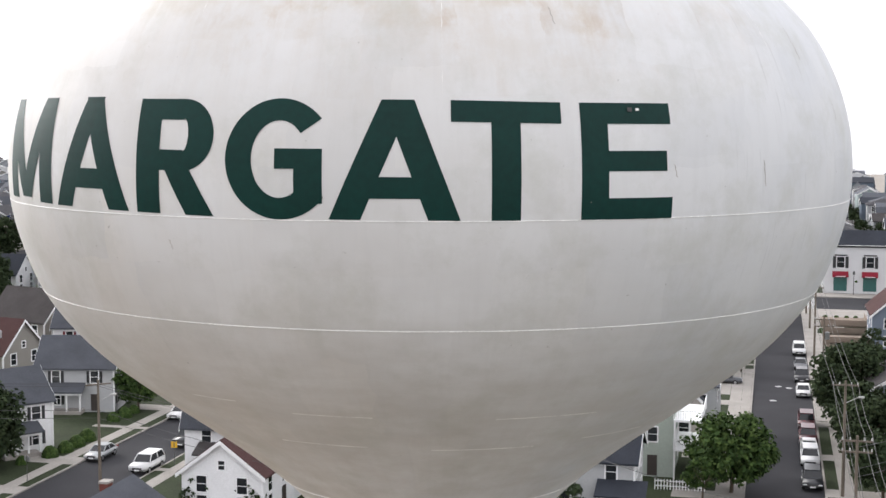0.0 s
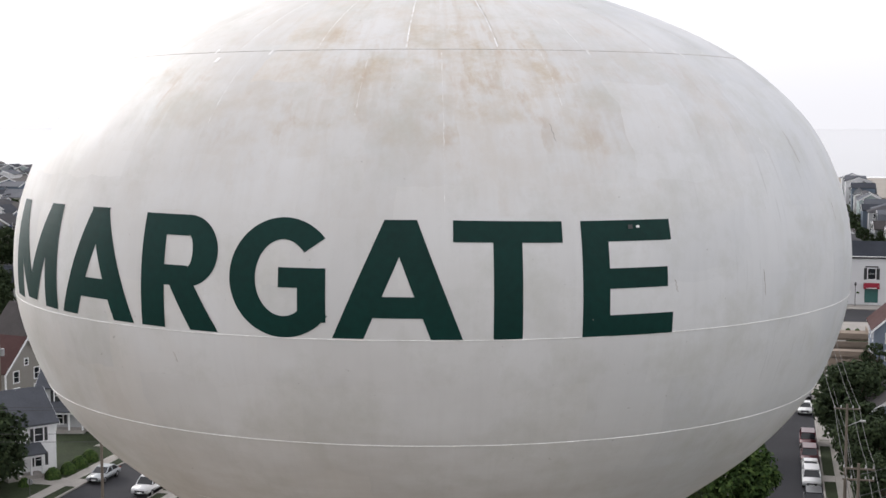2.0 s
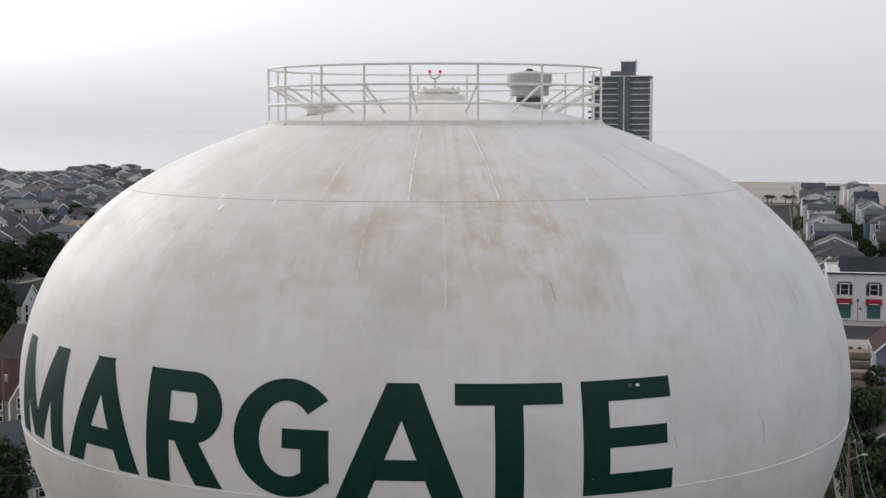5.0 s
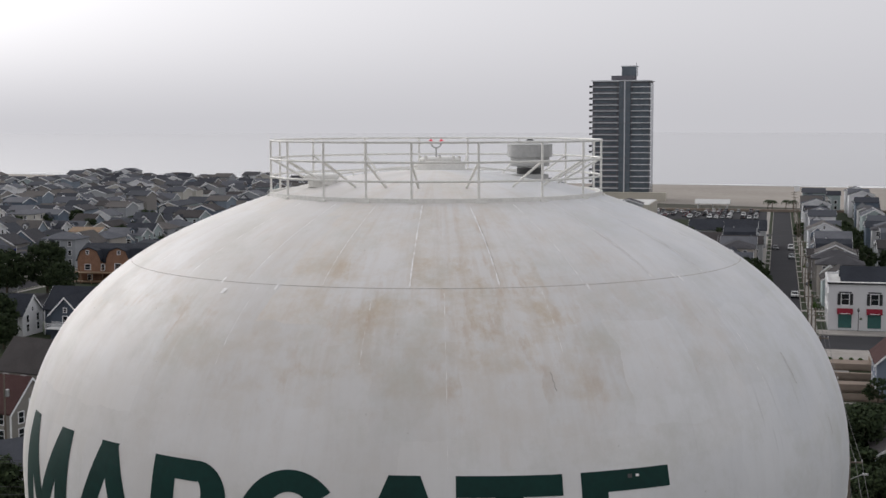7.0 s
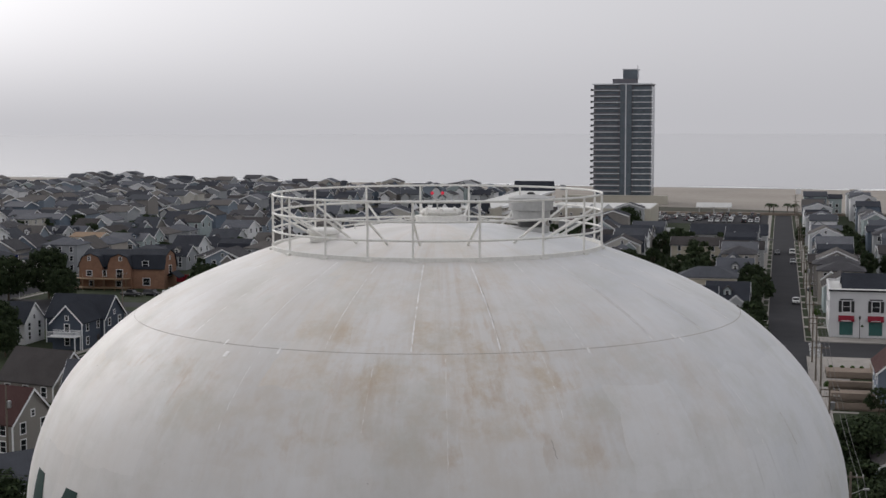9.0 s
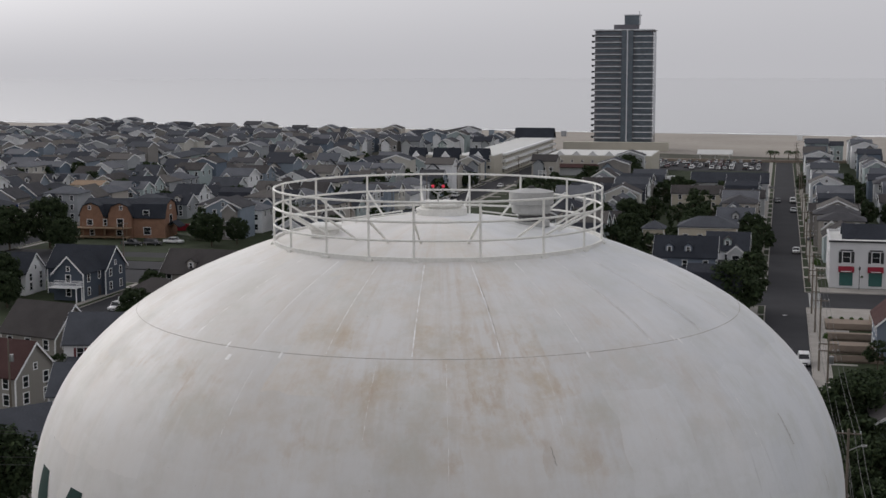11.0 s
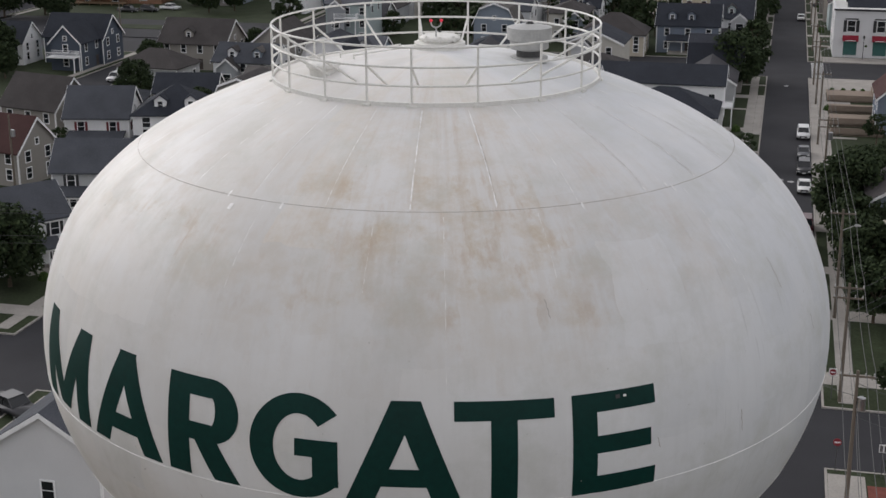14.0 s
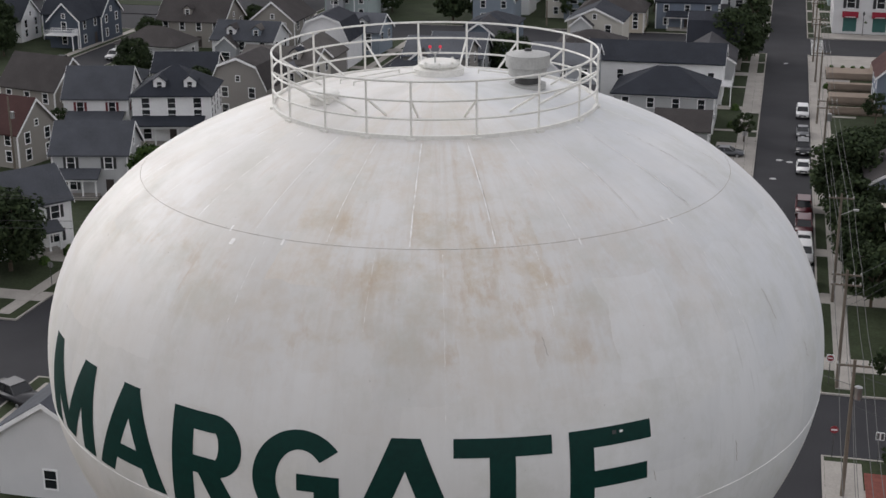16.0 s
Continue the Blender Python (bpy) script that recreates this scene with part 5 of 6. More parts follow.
def unfinished_house():
    """A house under construction: bare orange sheathing, dark roof, scaffold decks."""
    e = thing("unfinished_house", "house under construction with bare orange sheathing and gambrel roofs", "house", m=here(-164.5, 316, 16, 4))
    def wing(x, y, w, d, h, turn, nm):
        sec = roof_section("gambrel", d, h, 0.62)
        bm = bmesh.new()
        add_walls(bm, w, d, h, sec)
        wl_ = part(nm, bm, M_OSB, e)
        bm = bmesh.new()
        add_roof(bm, w, sec, 0.35, 0.22)
        rf = part("roof", bm, M_ROOF_DK, e)
        wl_.matrix_basis = rf.matrix_basis = pose(x, y, 0, 0, 0, turn)
        return wl_
    wing(-5.0, 1.0, 14, 9, 6.0, 0, "wall")
    wing(6.6, 1.0, 9.2, 9.5, 6.0, 0, "wall")
    for x in (-9.2, -1.0):
        wing(x, -0.9, 8.6, 6.6, 6.5, 90, "cross_wing")
    for x, z, w, h in ((-9.6, 4.2, 1.5, 1.4), (-9.6, 8.2, 0.7, 0.9), (-5.2, 4.2, 0.9, 1.6), (-0.9, 4.0, 1.7, 2.4), (-0.6, 8.2, 0.7, 0.9), (6.0, 6.6, 1.6, 1.8), (6.2, 1.9, 1.9, 1.9), (-9, 1.4, 1.2, 1.4), (-1.2, 1.4, 1.4, 1.4)):
        window(e, x, -5.23 if x < 2 else -3.76, z, 0, w, h)
    window(e, 11.21, 1.0, 4.6, 90, 1.8, 2.8)
    window(e, 11.21, 1.0, 8.2, 90, 0.7, 0.9)
    for z, y0 in ((3.0, -8.6), (0.6, -8.6)):
        part("scaffold_deck", box(-13.5, 2.5, y0, -5.3, z - 0.18, z), M_LUMBER, e)
    for i in range(6):
        part("scaffold_post", box(-13.4 + 3.1 * i, -13.25 + 3.1 * i, -8.6, -8.45, 0, 4.4), M_LUMBER, e)
    bm = bmesh.new()
    add_roof(bm, 4.5, [(-1.8, 2.9), (0, 4.2), (1.8, 2.9)], 0.3)
    part("side_porch_roof", bm, M_ROOF_DK, e).matrix_basis = pose(12.4, 1.0, 0, 0, 0, 90)


unfinished_house()

# ---- the rest of the town ----
SPEC = [
    (10, 8.5, 6.3, "gable", 0.62, (), 2, 2), (8.5, 10, 6.2, "gable", 0.55, (), 2, 3), (11, 9, 6.4, "hip", 0.42, (), 3, 2),
    (9, 9, 6.0, "gable", 0.75, ((0, -1),), 3, 2), (12, 9, 4.4, "gable", 0.62, ((-2.5, -1), (2.5, -1)), 3, 2), (9.5, 9, 5.8, "gambrel", 0.6, (), 2, 2),
    (10, 10, 8.6, "gable", 0.45, (), 3, 2), (13, 8, 6.2, "gable", 0.5, ((3, -1),), 4, 2), (9, 11, 8.4, "hip", 0.38, (), 2, 3)]
PROTO = {}
RNG = random.Random(21)


def prototype(i, turned, m):
    """The first house of a kind; later ones are copies of it. turned: gable end to the street's foot."""
    w, d, h, rf, p, dm, nx, ny = SPEC[i]
    h_ = house(m, w, d, h, rf, p, nx=nx, ny=ny, near=False, sides="W" if turned > 0 else "E" if turned < 0 else "S", dormers=() if turned else dm,
               porch=(w * 0.6, 1.8, 2.8, 0) if h > 4 and i % 2 and not turned else "", label="timber house with white-trimmed windows and dark shingle roof")
    if not turned:
        for y in (-d / 4, d / 4):
            window(h_, w / 2 + 0.004, y, h - 1.2, 90, plain=True)
    if h > 7 and not turned:
        balcony(h_, -2.5, 2.5, -d / 2 - 2.2, -d / 2, 5.8)
    # a front wing with its own gable, towards the side that the windows face
    if rf != "gambrel":
        dirn = {0: (0, -d / 2, 90), 1: (-w / 2, 0, 0), -1: (w / 2, 0, 0)}[(turned > 0) - (turned < 0)]
        off = (w if not turned else d) * (0.22 if i % 2 else -0.22)
        ww, eave = 3.8 + 0.3 * (i % 3), h * (0.78 if i % 3 else 0.92)
        gable = [(-ww / 2, eave), (0, eave + ww * 0.42), (ww / 2, eave)]
        place = Matrix.Translation((dirn[0] + (off if not turned else 0), dirn[1] + (off if turned else 0), 0)) @ Matrix.Rotation(radians(dirn[2]), 4, "Z")
        bm = bmesh.new()
        add_walls(bm, 3.4, ww, eave, gable)
        wing = part("front_wing", bm, M_WALL, h_)
        wing.matrix_basis = place
        bm = bmesh.new()
        add_roof(bm, 3.4, gable, 0.3, 0.18)
        part("wing_roof", bm, M_ROOF, wing)
        s_ = 1 if dirn[2] == 0 and turned < 0 else -1
        bm = bmesh.new()
        for sy in (-1, 1):
            P = [(sy * (ww / 2 + 0.3), eave - 0.24), (0, eave + ww * 0.42)]
            vs = [bm.verts.new((s_ * (1.7 + 0.33 + o), y, z + dz)) for o in (0.0, 0.05) for y, z in P for dz in (-0.2, 0.2)]
            for f in ((0, 1, 3, 2), (4, 6, 7, 5), (0, 4, 5, 1), (2, 3, 7, 6), (0, 2, 6, 4), (1, 5, 7, 3)):
                bm.faces.new([vs[n_] for n_ in f])
        bmesh.ops.recalc_face_normals(bm, faces=bm.faces)
        part("wing_barge_board", bm, M_TRIM, wing)
        for z in ((1.6, 4.3) if eave > 4.8 else (1.6,)):
            window(wing, s_ * 1.704, 0, z, 90 * s_, 1.5, 1.4, plain=True)
    return h_


def free(u, v, r):
    return all((u - a) ** 2 + (v - b) ** 2 > (r + c) ** 2 for a, b, c in TAKEN)


PLOTS = []


def fill_block(u0, u1, v0, v1):
    wd = u1 - u0
    if wd > 50:
        rows = [u0 + 9.5, u1 - 9.5]
        if wd > 62:
            rows += [(u0 + u1) / 2 - 7, (u0 + u1) / 2 + 7]
        else:
            rows += [(u0 + u1) / 2]
    else:
        rows = [(u0 + u1) / 2]
    for ur in rows:
        v = v0 + 7
        while v < v1 - 5:
            u = ur + RNG.uniform(-0.8, 0.8)
            x, y = (GRID @ Vector((u, v, 0))).xy
            if v > 76 and abs(x) < 0.325 * (y + 37.5) + 8 and dunes(u) - 12 > v and free(u, v, 5.6) and not any(a < u < b and c < v < d for a, b, c, d in OPEN):
                PLOTS.append((u, v, RNG.randrange(len(SPEC)), RNG.choice((0, 0, 90, -90, 0)), RNG.uniform(-2, 2)))
            v += RNG.uniform(12.5, 15.5)


for b_ in BLOCKS:
    fill_block(*b_)
fill_block(-500, -421, 259, 760)
for u_ in range(-430, 130, 17):
    for k in range(14):
        v_ = 668 + 14 * k
        if v_ < dunes(u_) - 10 and free(u_, v_, 6) and not any(a < u_ < b and c < v_ < d for a, b, c, d in OPEN):
            PLOTS.append((u_ + RNG.uniform(-4, 4), v_, RNG.randrange(9), RNG.choice((0, 90, -90)), 0.0))
PLOTS.sort(key=lambda q: q[1])
FAR_PLOTS = PLOTS[163:]
for u, v, i, side, tw in PLOTS[:163]:
    m = at(u, v, LOT, side + tw)
    key = (i, side)
    if key in PROTO:
        copy_thing(PROTO[key], m)
    else:
        PROTO[key] = prototype(i, side, m)


def far_houses():
    """The last rows before the beach: too many and too small to pick apart."""
    bw, br = bmesh.new(), bmesh.new()
    bt, bf = bmesh.new(), bmesh.new()
    for u, v, i, side, tw in FAR_PLOTS:
        w, d, h, rf, p, _, nx, ny = SPEC[i]
        h, p = h * 1.22, p * 0.85                     # taller towards the beach
        m = at(u, v, 0, side + tw)
        wing_at = m @ (Matrix.Translation((w * 0.2 * (1 if i % 2 else -1), -d / 2, 0)) @ Matrix.Rotation(radians(90), 4, "Z") if side == 0 else Matrix.Translation(((w / 2) * (1 if side < 0 else -1), d * 0.2 * (1 if i % 2 else -1), 0)))
        gable = [(-2.0, h * 0.85), (0, h * 0.85 + 1.7), (2.0, h * 0.85)]
        for bmx, at_, fn in ((bw, m, lambda b: add_walls(b, w, d, h, roof_section("gable", d, h, p))), (br, m, lambda b: add_roof(b, w, roof_section("gable", d, h, p), 0.4)),
                             (bw, wing_at, lambda b: add_walls(b, 3.2, 4.0, h * 0.85, gable)), (br, wing_at, lambda b: add_roof(b, 3.2, gable, 0.3))):
            t = bmesh.new()
            fn(t)
            bmesh.ops.transform(t, matrix=at_, verts=t.verts)
            me = bpy.data.meshes.new("tmp")
            t.to_mesh(me)
            t.free()
            bmx.from_mesh(me)
            bpy.data.meshes.remove(me)
        t, tf = bmesh.new(), bmesh.new()
        kk = p
        for sx in (-1, 1):
            for sy in (-1, 1):
                x = sx * (w / 2 + 0.42)
                P = [(sy * (d / 2 + 0.4), h - 0.4 * kk), (0, h + kk * d / 2)]
                vs = [tf.verts.new((x + o, y, z + dz)) for o in (-0.04, 0.04) for y, z in P for dz in (-0.25, 0.2)]
                for f in ((0, 1, 3, 2), (4, 6, 7, 5), (0, 4, 5, 1), (2, 3, 7, 6)):
                    tf.faces.new([vs[n_] for n_ in f])
        for k in range(2 if h > 4 else 1):
            for x in (-w * 0.3, 0, w * 0.3):
                if side == 0:
                    add_box(tf, x - 0.8, x + 0.8, -d / 2 - 0.04, -d / 2 - 0.005, 0.8 + 2.7 * k, 2.6 + 2.7 * k)
                    add_box(t, x - 0.6, x + 0.6, -d / 2 - 0.06, -d / 2 - 0.01, 1.0 + 2.7 * k, 2.4 + 2.7 * k)
                else:
                    s = 1 if side < 0 else -1
                    add_box(tf, *sorted((s * (w / 2 + 0.005), s * (w / 2 + 0.04))), x - 0.8, x + 0.8, 0.8 + 2.7 * k, 2.6 + 2.7 * k)
                    add_box(t, s * (w / 2 + 0.01), s * (w / 2 + 0.06), x - 0.6, x + 0.6, 1.0 + 2.7 * k, 2.4 + 2.7 * k)
        H = random.Random(int(u * 13 + v))
        g = (0, -1) if side == 0 else ((1 if side < 0 else -1), 0)       # the side that is seen
        half = d / 2 if side == 0 else w / 2
        if H.random() < 0.7:                                             # a white deck with rails
            zz, wd_, o = H.choice((2.9, 5.6 if h > 4.5 else 2.9)), H.uniform(2.0, 4.0), H.uniform(-1.5, 1.5)
            for lo_, hi_, ins in ((zz - 0.25, zz, 0.0), (zz + 0.85, zz + 1.0, 1.6), (zz + 0.35, zz + 0.45, 1.6)):
                if g[1]:
                    add_box(tf, o - wd_ / 2, o + wd_ / 2, -half - 1.8, -half - 0.01 - ins, lo_, hi_)
                else:
                    add_box(tf, *sorted((g[0] * (half + 1.8), g[0] * (half + 0.01 + ins))), o - wd_ / 2, o + wd_ / 2, lo_, hi_)
            for q in (-1, 0, 1):
                x_, y_ = (o + q * wd_ * 0.48, -half - 1.7) if g[1] else (g[0] * (half + 1.7), o + q * wd_ * 0.48)
                add_box(tf, x_ - 0.1, x_ + 0.1, y_ - 0.1, y_ + 0.1, 0, zz + 1.0)
        for tt, dest in ((t, bt), (tf, bf)):
            bmesh.ops.transform(tt, matrix=m, verts=tt.verts)
            me = bpy.data.meshes.new("tmp")
            tt.to_mesh(me)
            tt.free()
            dest.from_mesh(me)
            bpy.data.meshes.remove(me)
    e = thing("far_houses", "rows of small timber houses near the beach", "houses", kind="stuff")
    part("walls", bw, mat("far_walls", (0.3, 0.3, 0.3), 0.8, shades=WALLS, island=True), e)
    part("roofs", br, mat("far_roofs", (0.07, 0.07, 0.07), 0.9, shades=ROOFS, island=True), e)
    part("panes", bt, M_GLASS, e)
    part("trims", bf, M_TRIM, e)


far_houses()

# ---- trees and shrubs ----
def tree_meshes(seed, height, spread, leaf, clumps, per, low=0.30):
    """A tapered trunk with limbs, and a crown of many small leaf clusters with gaps."""
    R = random.Random(seed)
    bt = bmesh.new()
    add_tube(bt, (0, 0, -0.1), (0.05, 0.0, height * 0.45), height * 0.028, height * 0.017, 8)
    tips = []
    for k in range(9):
        a = 2 * math.pi * k / 9 + R.uniform(-0.3, 0.3)
        z0 = height * R.uniform(0.25, 0.45)
        rr = spread * R.uniform(0.35, 0.75)
        tip = (rr * math.cos(a), rr * math.sin(a), height * R.uniform(0.5, 0.85))
        add_tube(bt, (0.03, 0, z0), tip, height * 0.012, height * 0.004, 5)
        tips.append(tip)
    bl = bmesh.new()
    for c in range(clumps):
        a, cz = R.uniform(0, 2 * math.pi), R.uniform(-0.9, 1)
        q = R.uniform(0.55, 1.0) * (1 + 0.16 * math.sin(3 * a + seed) + 0.1 * math.sin(5 * a + 2 * cz))
        rxy = spread * q * math.sqrt(max(0.0, 1 - cz * cz * 0.85))
        cx, cy = rxy * math.cos(a), rxy * math.sin(a)
        z = height * (low + (1 - low) * 0.5) + height * (1 - low) * 0.5 * cz * R.uniform(0.85, 1.05)
        cr = spread * R.uniform(0.14, 0.26)
        for _ in range(per):
            d = Vector((R.gauss(0, 1), R.gauss(0, 1), R.gauss(0, 0.8)))
            d = d.normalized() * cr * R.uniform(0.5, 1.05)
            p = Vector((cx, cy, z)) + d
            n = (d + Vector((R.uniform(-1, 1), R.uniform(-1, 1), R.uniform(0, 1.4))) * cr * 0.7).normalized()
            t = n.orthogonal().normalized()
            b = n.cross(t)
            w = R.uniform(0, 6.28)
            t, b = t * math.cos(w) + b * math.sin(w), b * math.cos(w) - t * math.sin(w)
            s = leaf * R.uniform(0.7, 1.3)
            vs = [bl.verts.new(p + t * s * i + b * s * j * 0.55) for i, j in ((-1, 0), (0, -1), (1, 0), (0, 1))]
            bl.faces.new(vs)
    out = []
    for nm, bm, m in (("trunk", bt, M_BARK), ("crown", bl, M_LEAF)):
        me = bpy.data.meshes.new(nm)
        bm.to_mesh(me)
        bm.free()
        me.materials.append(m)
        out.append(me)
    return out


def dark_copy(me):
    me = me.copy()
    me.materials[0] = M_LEAFD
    return me


T_BIG = tree_meshes(1, 7.6, 4.3, 0.27, 240, 34, 0.2)
T_MID = tree_meshes(2, 8.5, 3.6, 0.30, 190, 28, 0.2)
T_TALL = tree_meshes(3, 11.0, 4.6, 0.36, 230, 30, 0.15)
T_SMALL = tree_meshes(4, 4.2, 1.6, 0.2, 60, 18, 0.3)
T_FAR = tree_meshes(5, 8.0, 3.6, 0.62, 60, 12, 0.15)
DARKS = {id(t): [t[0], dark_copy(t[1])] for t in (T_BIG, T_MID, T_TALL, T_SMALL, T_FAR)}


def tree(u, v, meshes, scale=1.0, turn=0.0, dark=True, label=""):
    tr, cr = DARKS[id(meshes)] if dark else meshes
    e = thing("tree", label or ("broad dark green street tree in full leaf" if dark else "bright green rounded street tree in full leaf"), "tree", "street trees", at(u, v, LOT, turn) @ Matrix.Scale(scale, 4))
    for nm, me in (("trunk", tr), ("crown", cr)):
        o = new(nm, me)
        o.parent = e
    return e


tree(5.6, 100.5, T_BIG, 0.98, 20, False)
tree(3.0, 96.5, T_SMALL, 1.0, 0, False)
tree(-67.6, 122.5, T_MID, 0.72, 0, False)
for u, v, t, s, r in ((18.9, 111, T_TALL, 0.72, 30), (19.8, 101, T_MID, 0.75, 200), (-80, 168, T_MID, 0.8, 0), (-91, 164, T_MID, 0.7, 40), (-100, 186, T_MID, 0.9, 80), (-112, 218, T_MID, 0.7, 20), (-70, 91.5, T_TALL, 0.8, 40), (-72, 86.5, T_MID, 0.9, 100), (20.5, 143, T_TALL, 0.75, 70), (18.2, 132, T_TALL, 0.9, 120),
                      (18.5, 121, T_MID, 0.9, 10), (20.0, 158, T_SMALL, 1.1, 60), (24.5, 166, T_SMALL, 1.0, 10), (-9, 141, T_MID, 0.8, 30), (-30, 100, T_MID, 0.8, 0), (1.5, 223, T_TALL, 0.95, 90), (3.2, 231, T_MID, 1.0, 150), (0.5, 236, T_MID, 1.0, 0),
                      (3.5, 271, T_MID, 0.7, 0), (4.0, 279, T_SMALL, 1.2, 0), (3.0, 288, T_MID, 0.75, 80), (2.6, 303, T_MID, 0.8, 200), (2.5, 327, T_MID, 1.0, 40), (0, 338, T_MID, 1.0, 90), (-12, 330, T_MID, 1.1, 130),
                      (-31, 345, T_TALL, 0.9, 0), (-38, 335, T_TALL, 0.9, 50), (-29, 322, T_MID, 1.0, 0), (-48, 505, T_TALL, 1.05, 0), (-173, 287, T_TALL, 1.15, 0), (-181, 281, T_TALL, 1.0, 60), (-165, 279, T_MID, 1.0, 30),
                      (-142, 212, T_TALL, 0.85, 10), (-147, 205, T_MID, 1.0, 60), (-136, 204, T_MID, 0.8, 90), (-134, 300, T_TALL, 0.75, 0), (-129, 305, T_MID, 0.8, 40), (-97, 241.0 - 4.0, T_MID, 0.7, 0), (-82, 172, T_MID, 0.7, 0),
                      (-45, 97, T_SMALL, 1.1, 0), (-41.5, 80.5, T_SMALL, 0.95, 40), (-36.5, 80.6, T_SMALL, 0.95, 120), (-8, 84, T_SMALL, 1.0, 0), (5.0, 167, T_SMALL, 1.0, 0), (24.2, 183, T_SMALL, 1.1, 0), (-94, 148, T_SMALL, 1.0, 0)):
    tree(u, v, t, s, r)


def scattered_trees():
    R = random.Random(77)
    n = 0
    while n < 230:
        u, v = R.uniform(-330, 60), 150 + 420 * R.random() ** 0.8
        x, y = (GRID @ Vector((u, v, 0))).xy
        on_road = any(a - 1.5 < u < b + 1.5 for a, b in (V_STREETS_NEAR if v < 239 else V_STREETS_FAR)) or any(a - 1 < v < b + 1 for a, b in CROSS)
        if abs(x) > 0.325 * (y + 37.5) + 6 or on_road or any(a < u < b and c < v < d for a, b, c, d in OPEN) or not free(u, v, 2.0) or v > dunes(u) - 10 or (-30 < u < 16 and v < 262):
            continue
        if min((u - a) ** 2 + (v - b) ** 2 for a, b, *_ in PLOTS) < 36:
            continue
        tree(u, v, T_FAR if v > 260 else T_MID, R.uniform(0.55, 1.05), R.uniform(0, 360), True, "dark green garden tree between the houses")
        n += 1


scattered_trees()


def bush_mesh(seed):
    R = random.Random(seed)
    bl = bmesh.new()
    for _ in range(420):
        d = Vector((R.gauss(0, 1), R.gauss(0, 1), abs(R.gauss(0, 1)))).normalized()
        p = Vector((d.x * 0.8, d.y * 0.8, d.z * 1.1)) * R.uniform(0.82, 1.05)
        t = d.orthogonal().normalized()
        b = d.cross(t)
        s = R.uniform(0.08, 0.15)
        bl.faces.new([bl.verts.new(p + t * s * i + b * s * j + d * R.uniform(-0.05, 0.05)) for i, j in ((-1, -1), (1, -1), (1, 1), (-1, 1))])
    me = bpy.data.meshes.new("bush")
    bl.to_mesh(me)
    bl.free()
    me.materials.append(M_LEAF)
    return me


BUSH = bush_mesh(3)
for u, v, s in ((-66.2, 98.0, 1.1), (-65.8, 100.6, 1.1), (-65.8, 103.2, 1.15), (-66.0, 106.0, 1.2), (-67.6, 94.5, 0.8), (-67.8, 116, 1.0), (-67.5, 118.5, 1.1), (-67.5, 121, 0.9), (2.8, 176, 0.8), (2.9, 188, 0.9), (17.4, 208, 0.8), (18.6, 226, 0.6), (20.6, 226, 0.6), (22.4, 226, 0.6), (24, 226, 0.6), (18.2, 336, 1.0), (17.8, 300, 1.2), (17.8, 345, 1.3), (17.6, 392, 1.3), (3.2, 355, 1.2), (3.2, 372, 1.2), (3.0, 392, 1.3)):
    o = new("bush", BUSH)
    o.matrix_basis = at(u, v, LOT) @ Matrix.Scale(s, 4)
    tagged(o, "clipped round green garden bush", "bush", "garden bushes")


def palm(u, v):
    e = thing("palm_tree", "short palm tree with drooping fronds at the street's end", "palm tree", "palm trees", at(u, v, 0.05))
    part("trunk", tube((0, 0, 0), (0.2, 0, 5.2), 0.22, 0.16), M_BARK, e)
    bm = bmesh.new()
    R = random.Random(int(u * 10))
    for k in range(22):
        a, up = 2 * math.pi * k / 22 * 2.6, R.uniform(0.1, 1.0)
        prev = None
        for i in range(6):
            t = i / 5
            p = Vector((0.2 + 2.6 * t * math.cos(a), 2.6 * t * math.sin(a), 5.2 + 1.5 * up * t - 2.4 * t * t))
            w = 0.32 * math.sin(math.pi * (0.15 + 0.85 * t))
            s = Vector((-math.sin(a), math.cos(a), 0)) * w
            cur = (bm.verts.new(p - s - Vector((0, 0, 0.12))), bm.verts.new(p), bm.verts.new(p + s - Vector((0, 0, 0.12))))
            if prev:
                bm.faces.new((prev[0], prev[1], cur[1], cur[0]))
                bm.faces.new((prev[1], prev[2], cur[2], cur[1]))
            prev = cur
    part("fronds", bm, M_LEAFD, e)


for u, v in ((6.0, 655), (15.8, 657), (12.5, 659), (4.0, 658)):
    palm(u, v)

# ---- vehicles ----
CAR_SHAPES = {
    # length, half width, body line (y, z), glass line (y, z), roof ends (y0, y1, z)
    "sedan": (4.7, 0.90, [(-2.35, 0.35), (-2.35, 0.72), (-2.2, 0.82), (-1.0, 0.95), (1.5, 0.97), (2.3, 0.88), (2.35, 0.55), (2.3, 0.35)], [(-1.05, 0.94), (-0.25, 1.40), (1.05, 1.42), (1.75, 0.96)], (-0.3, 1.1, 1.41)),
    "suv": (4.9, 0.97, [(-2.45, 0.40), (-2.45, 0.85), (-2.3, 1.0), (-1.2, 1.10), (2.35, 1.12), (2.45, 0.95), (2.45, 0.45), (2.4, 0.40)], [(-1.25, 1.09), (-0.55, 1.72), (2.0, 1.74), (2.38, 1.11)], (-0.6, 2.05, 1.73)),
    "pickup": (5.6, 0.99, [(-2.8, 0.45), (-2.8, 0.9), (-2.65, 1.08), (-1.3, 1.15), (2.75, 1.15), (2.8, 0.95), (2.8, 0.5), (2.75, 0.45)], [(-1.3, 1.14), (-0.65, 1.78), (0.85, 1.80), (1.0, 1.14)], (-0.7, 0.9, 1.79)),
}


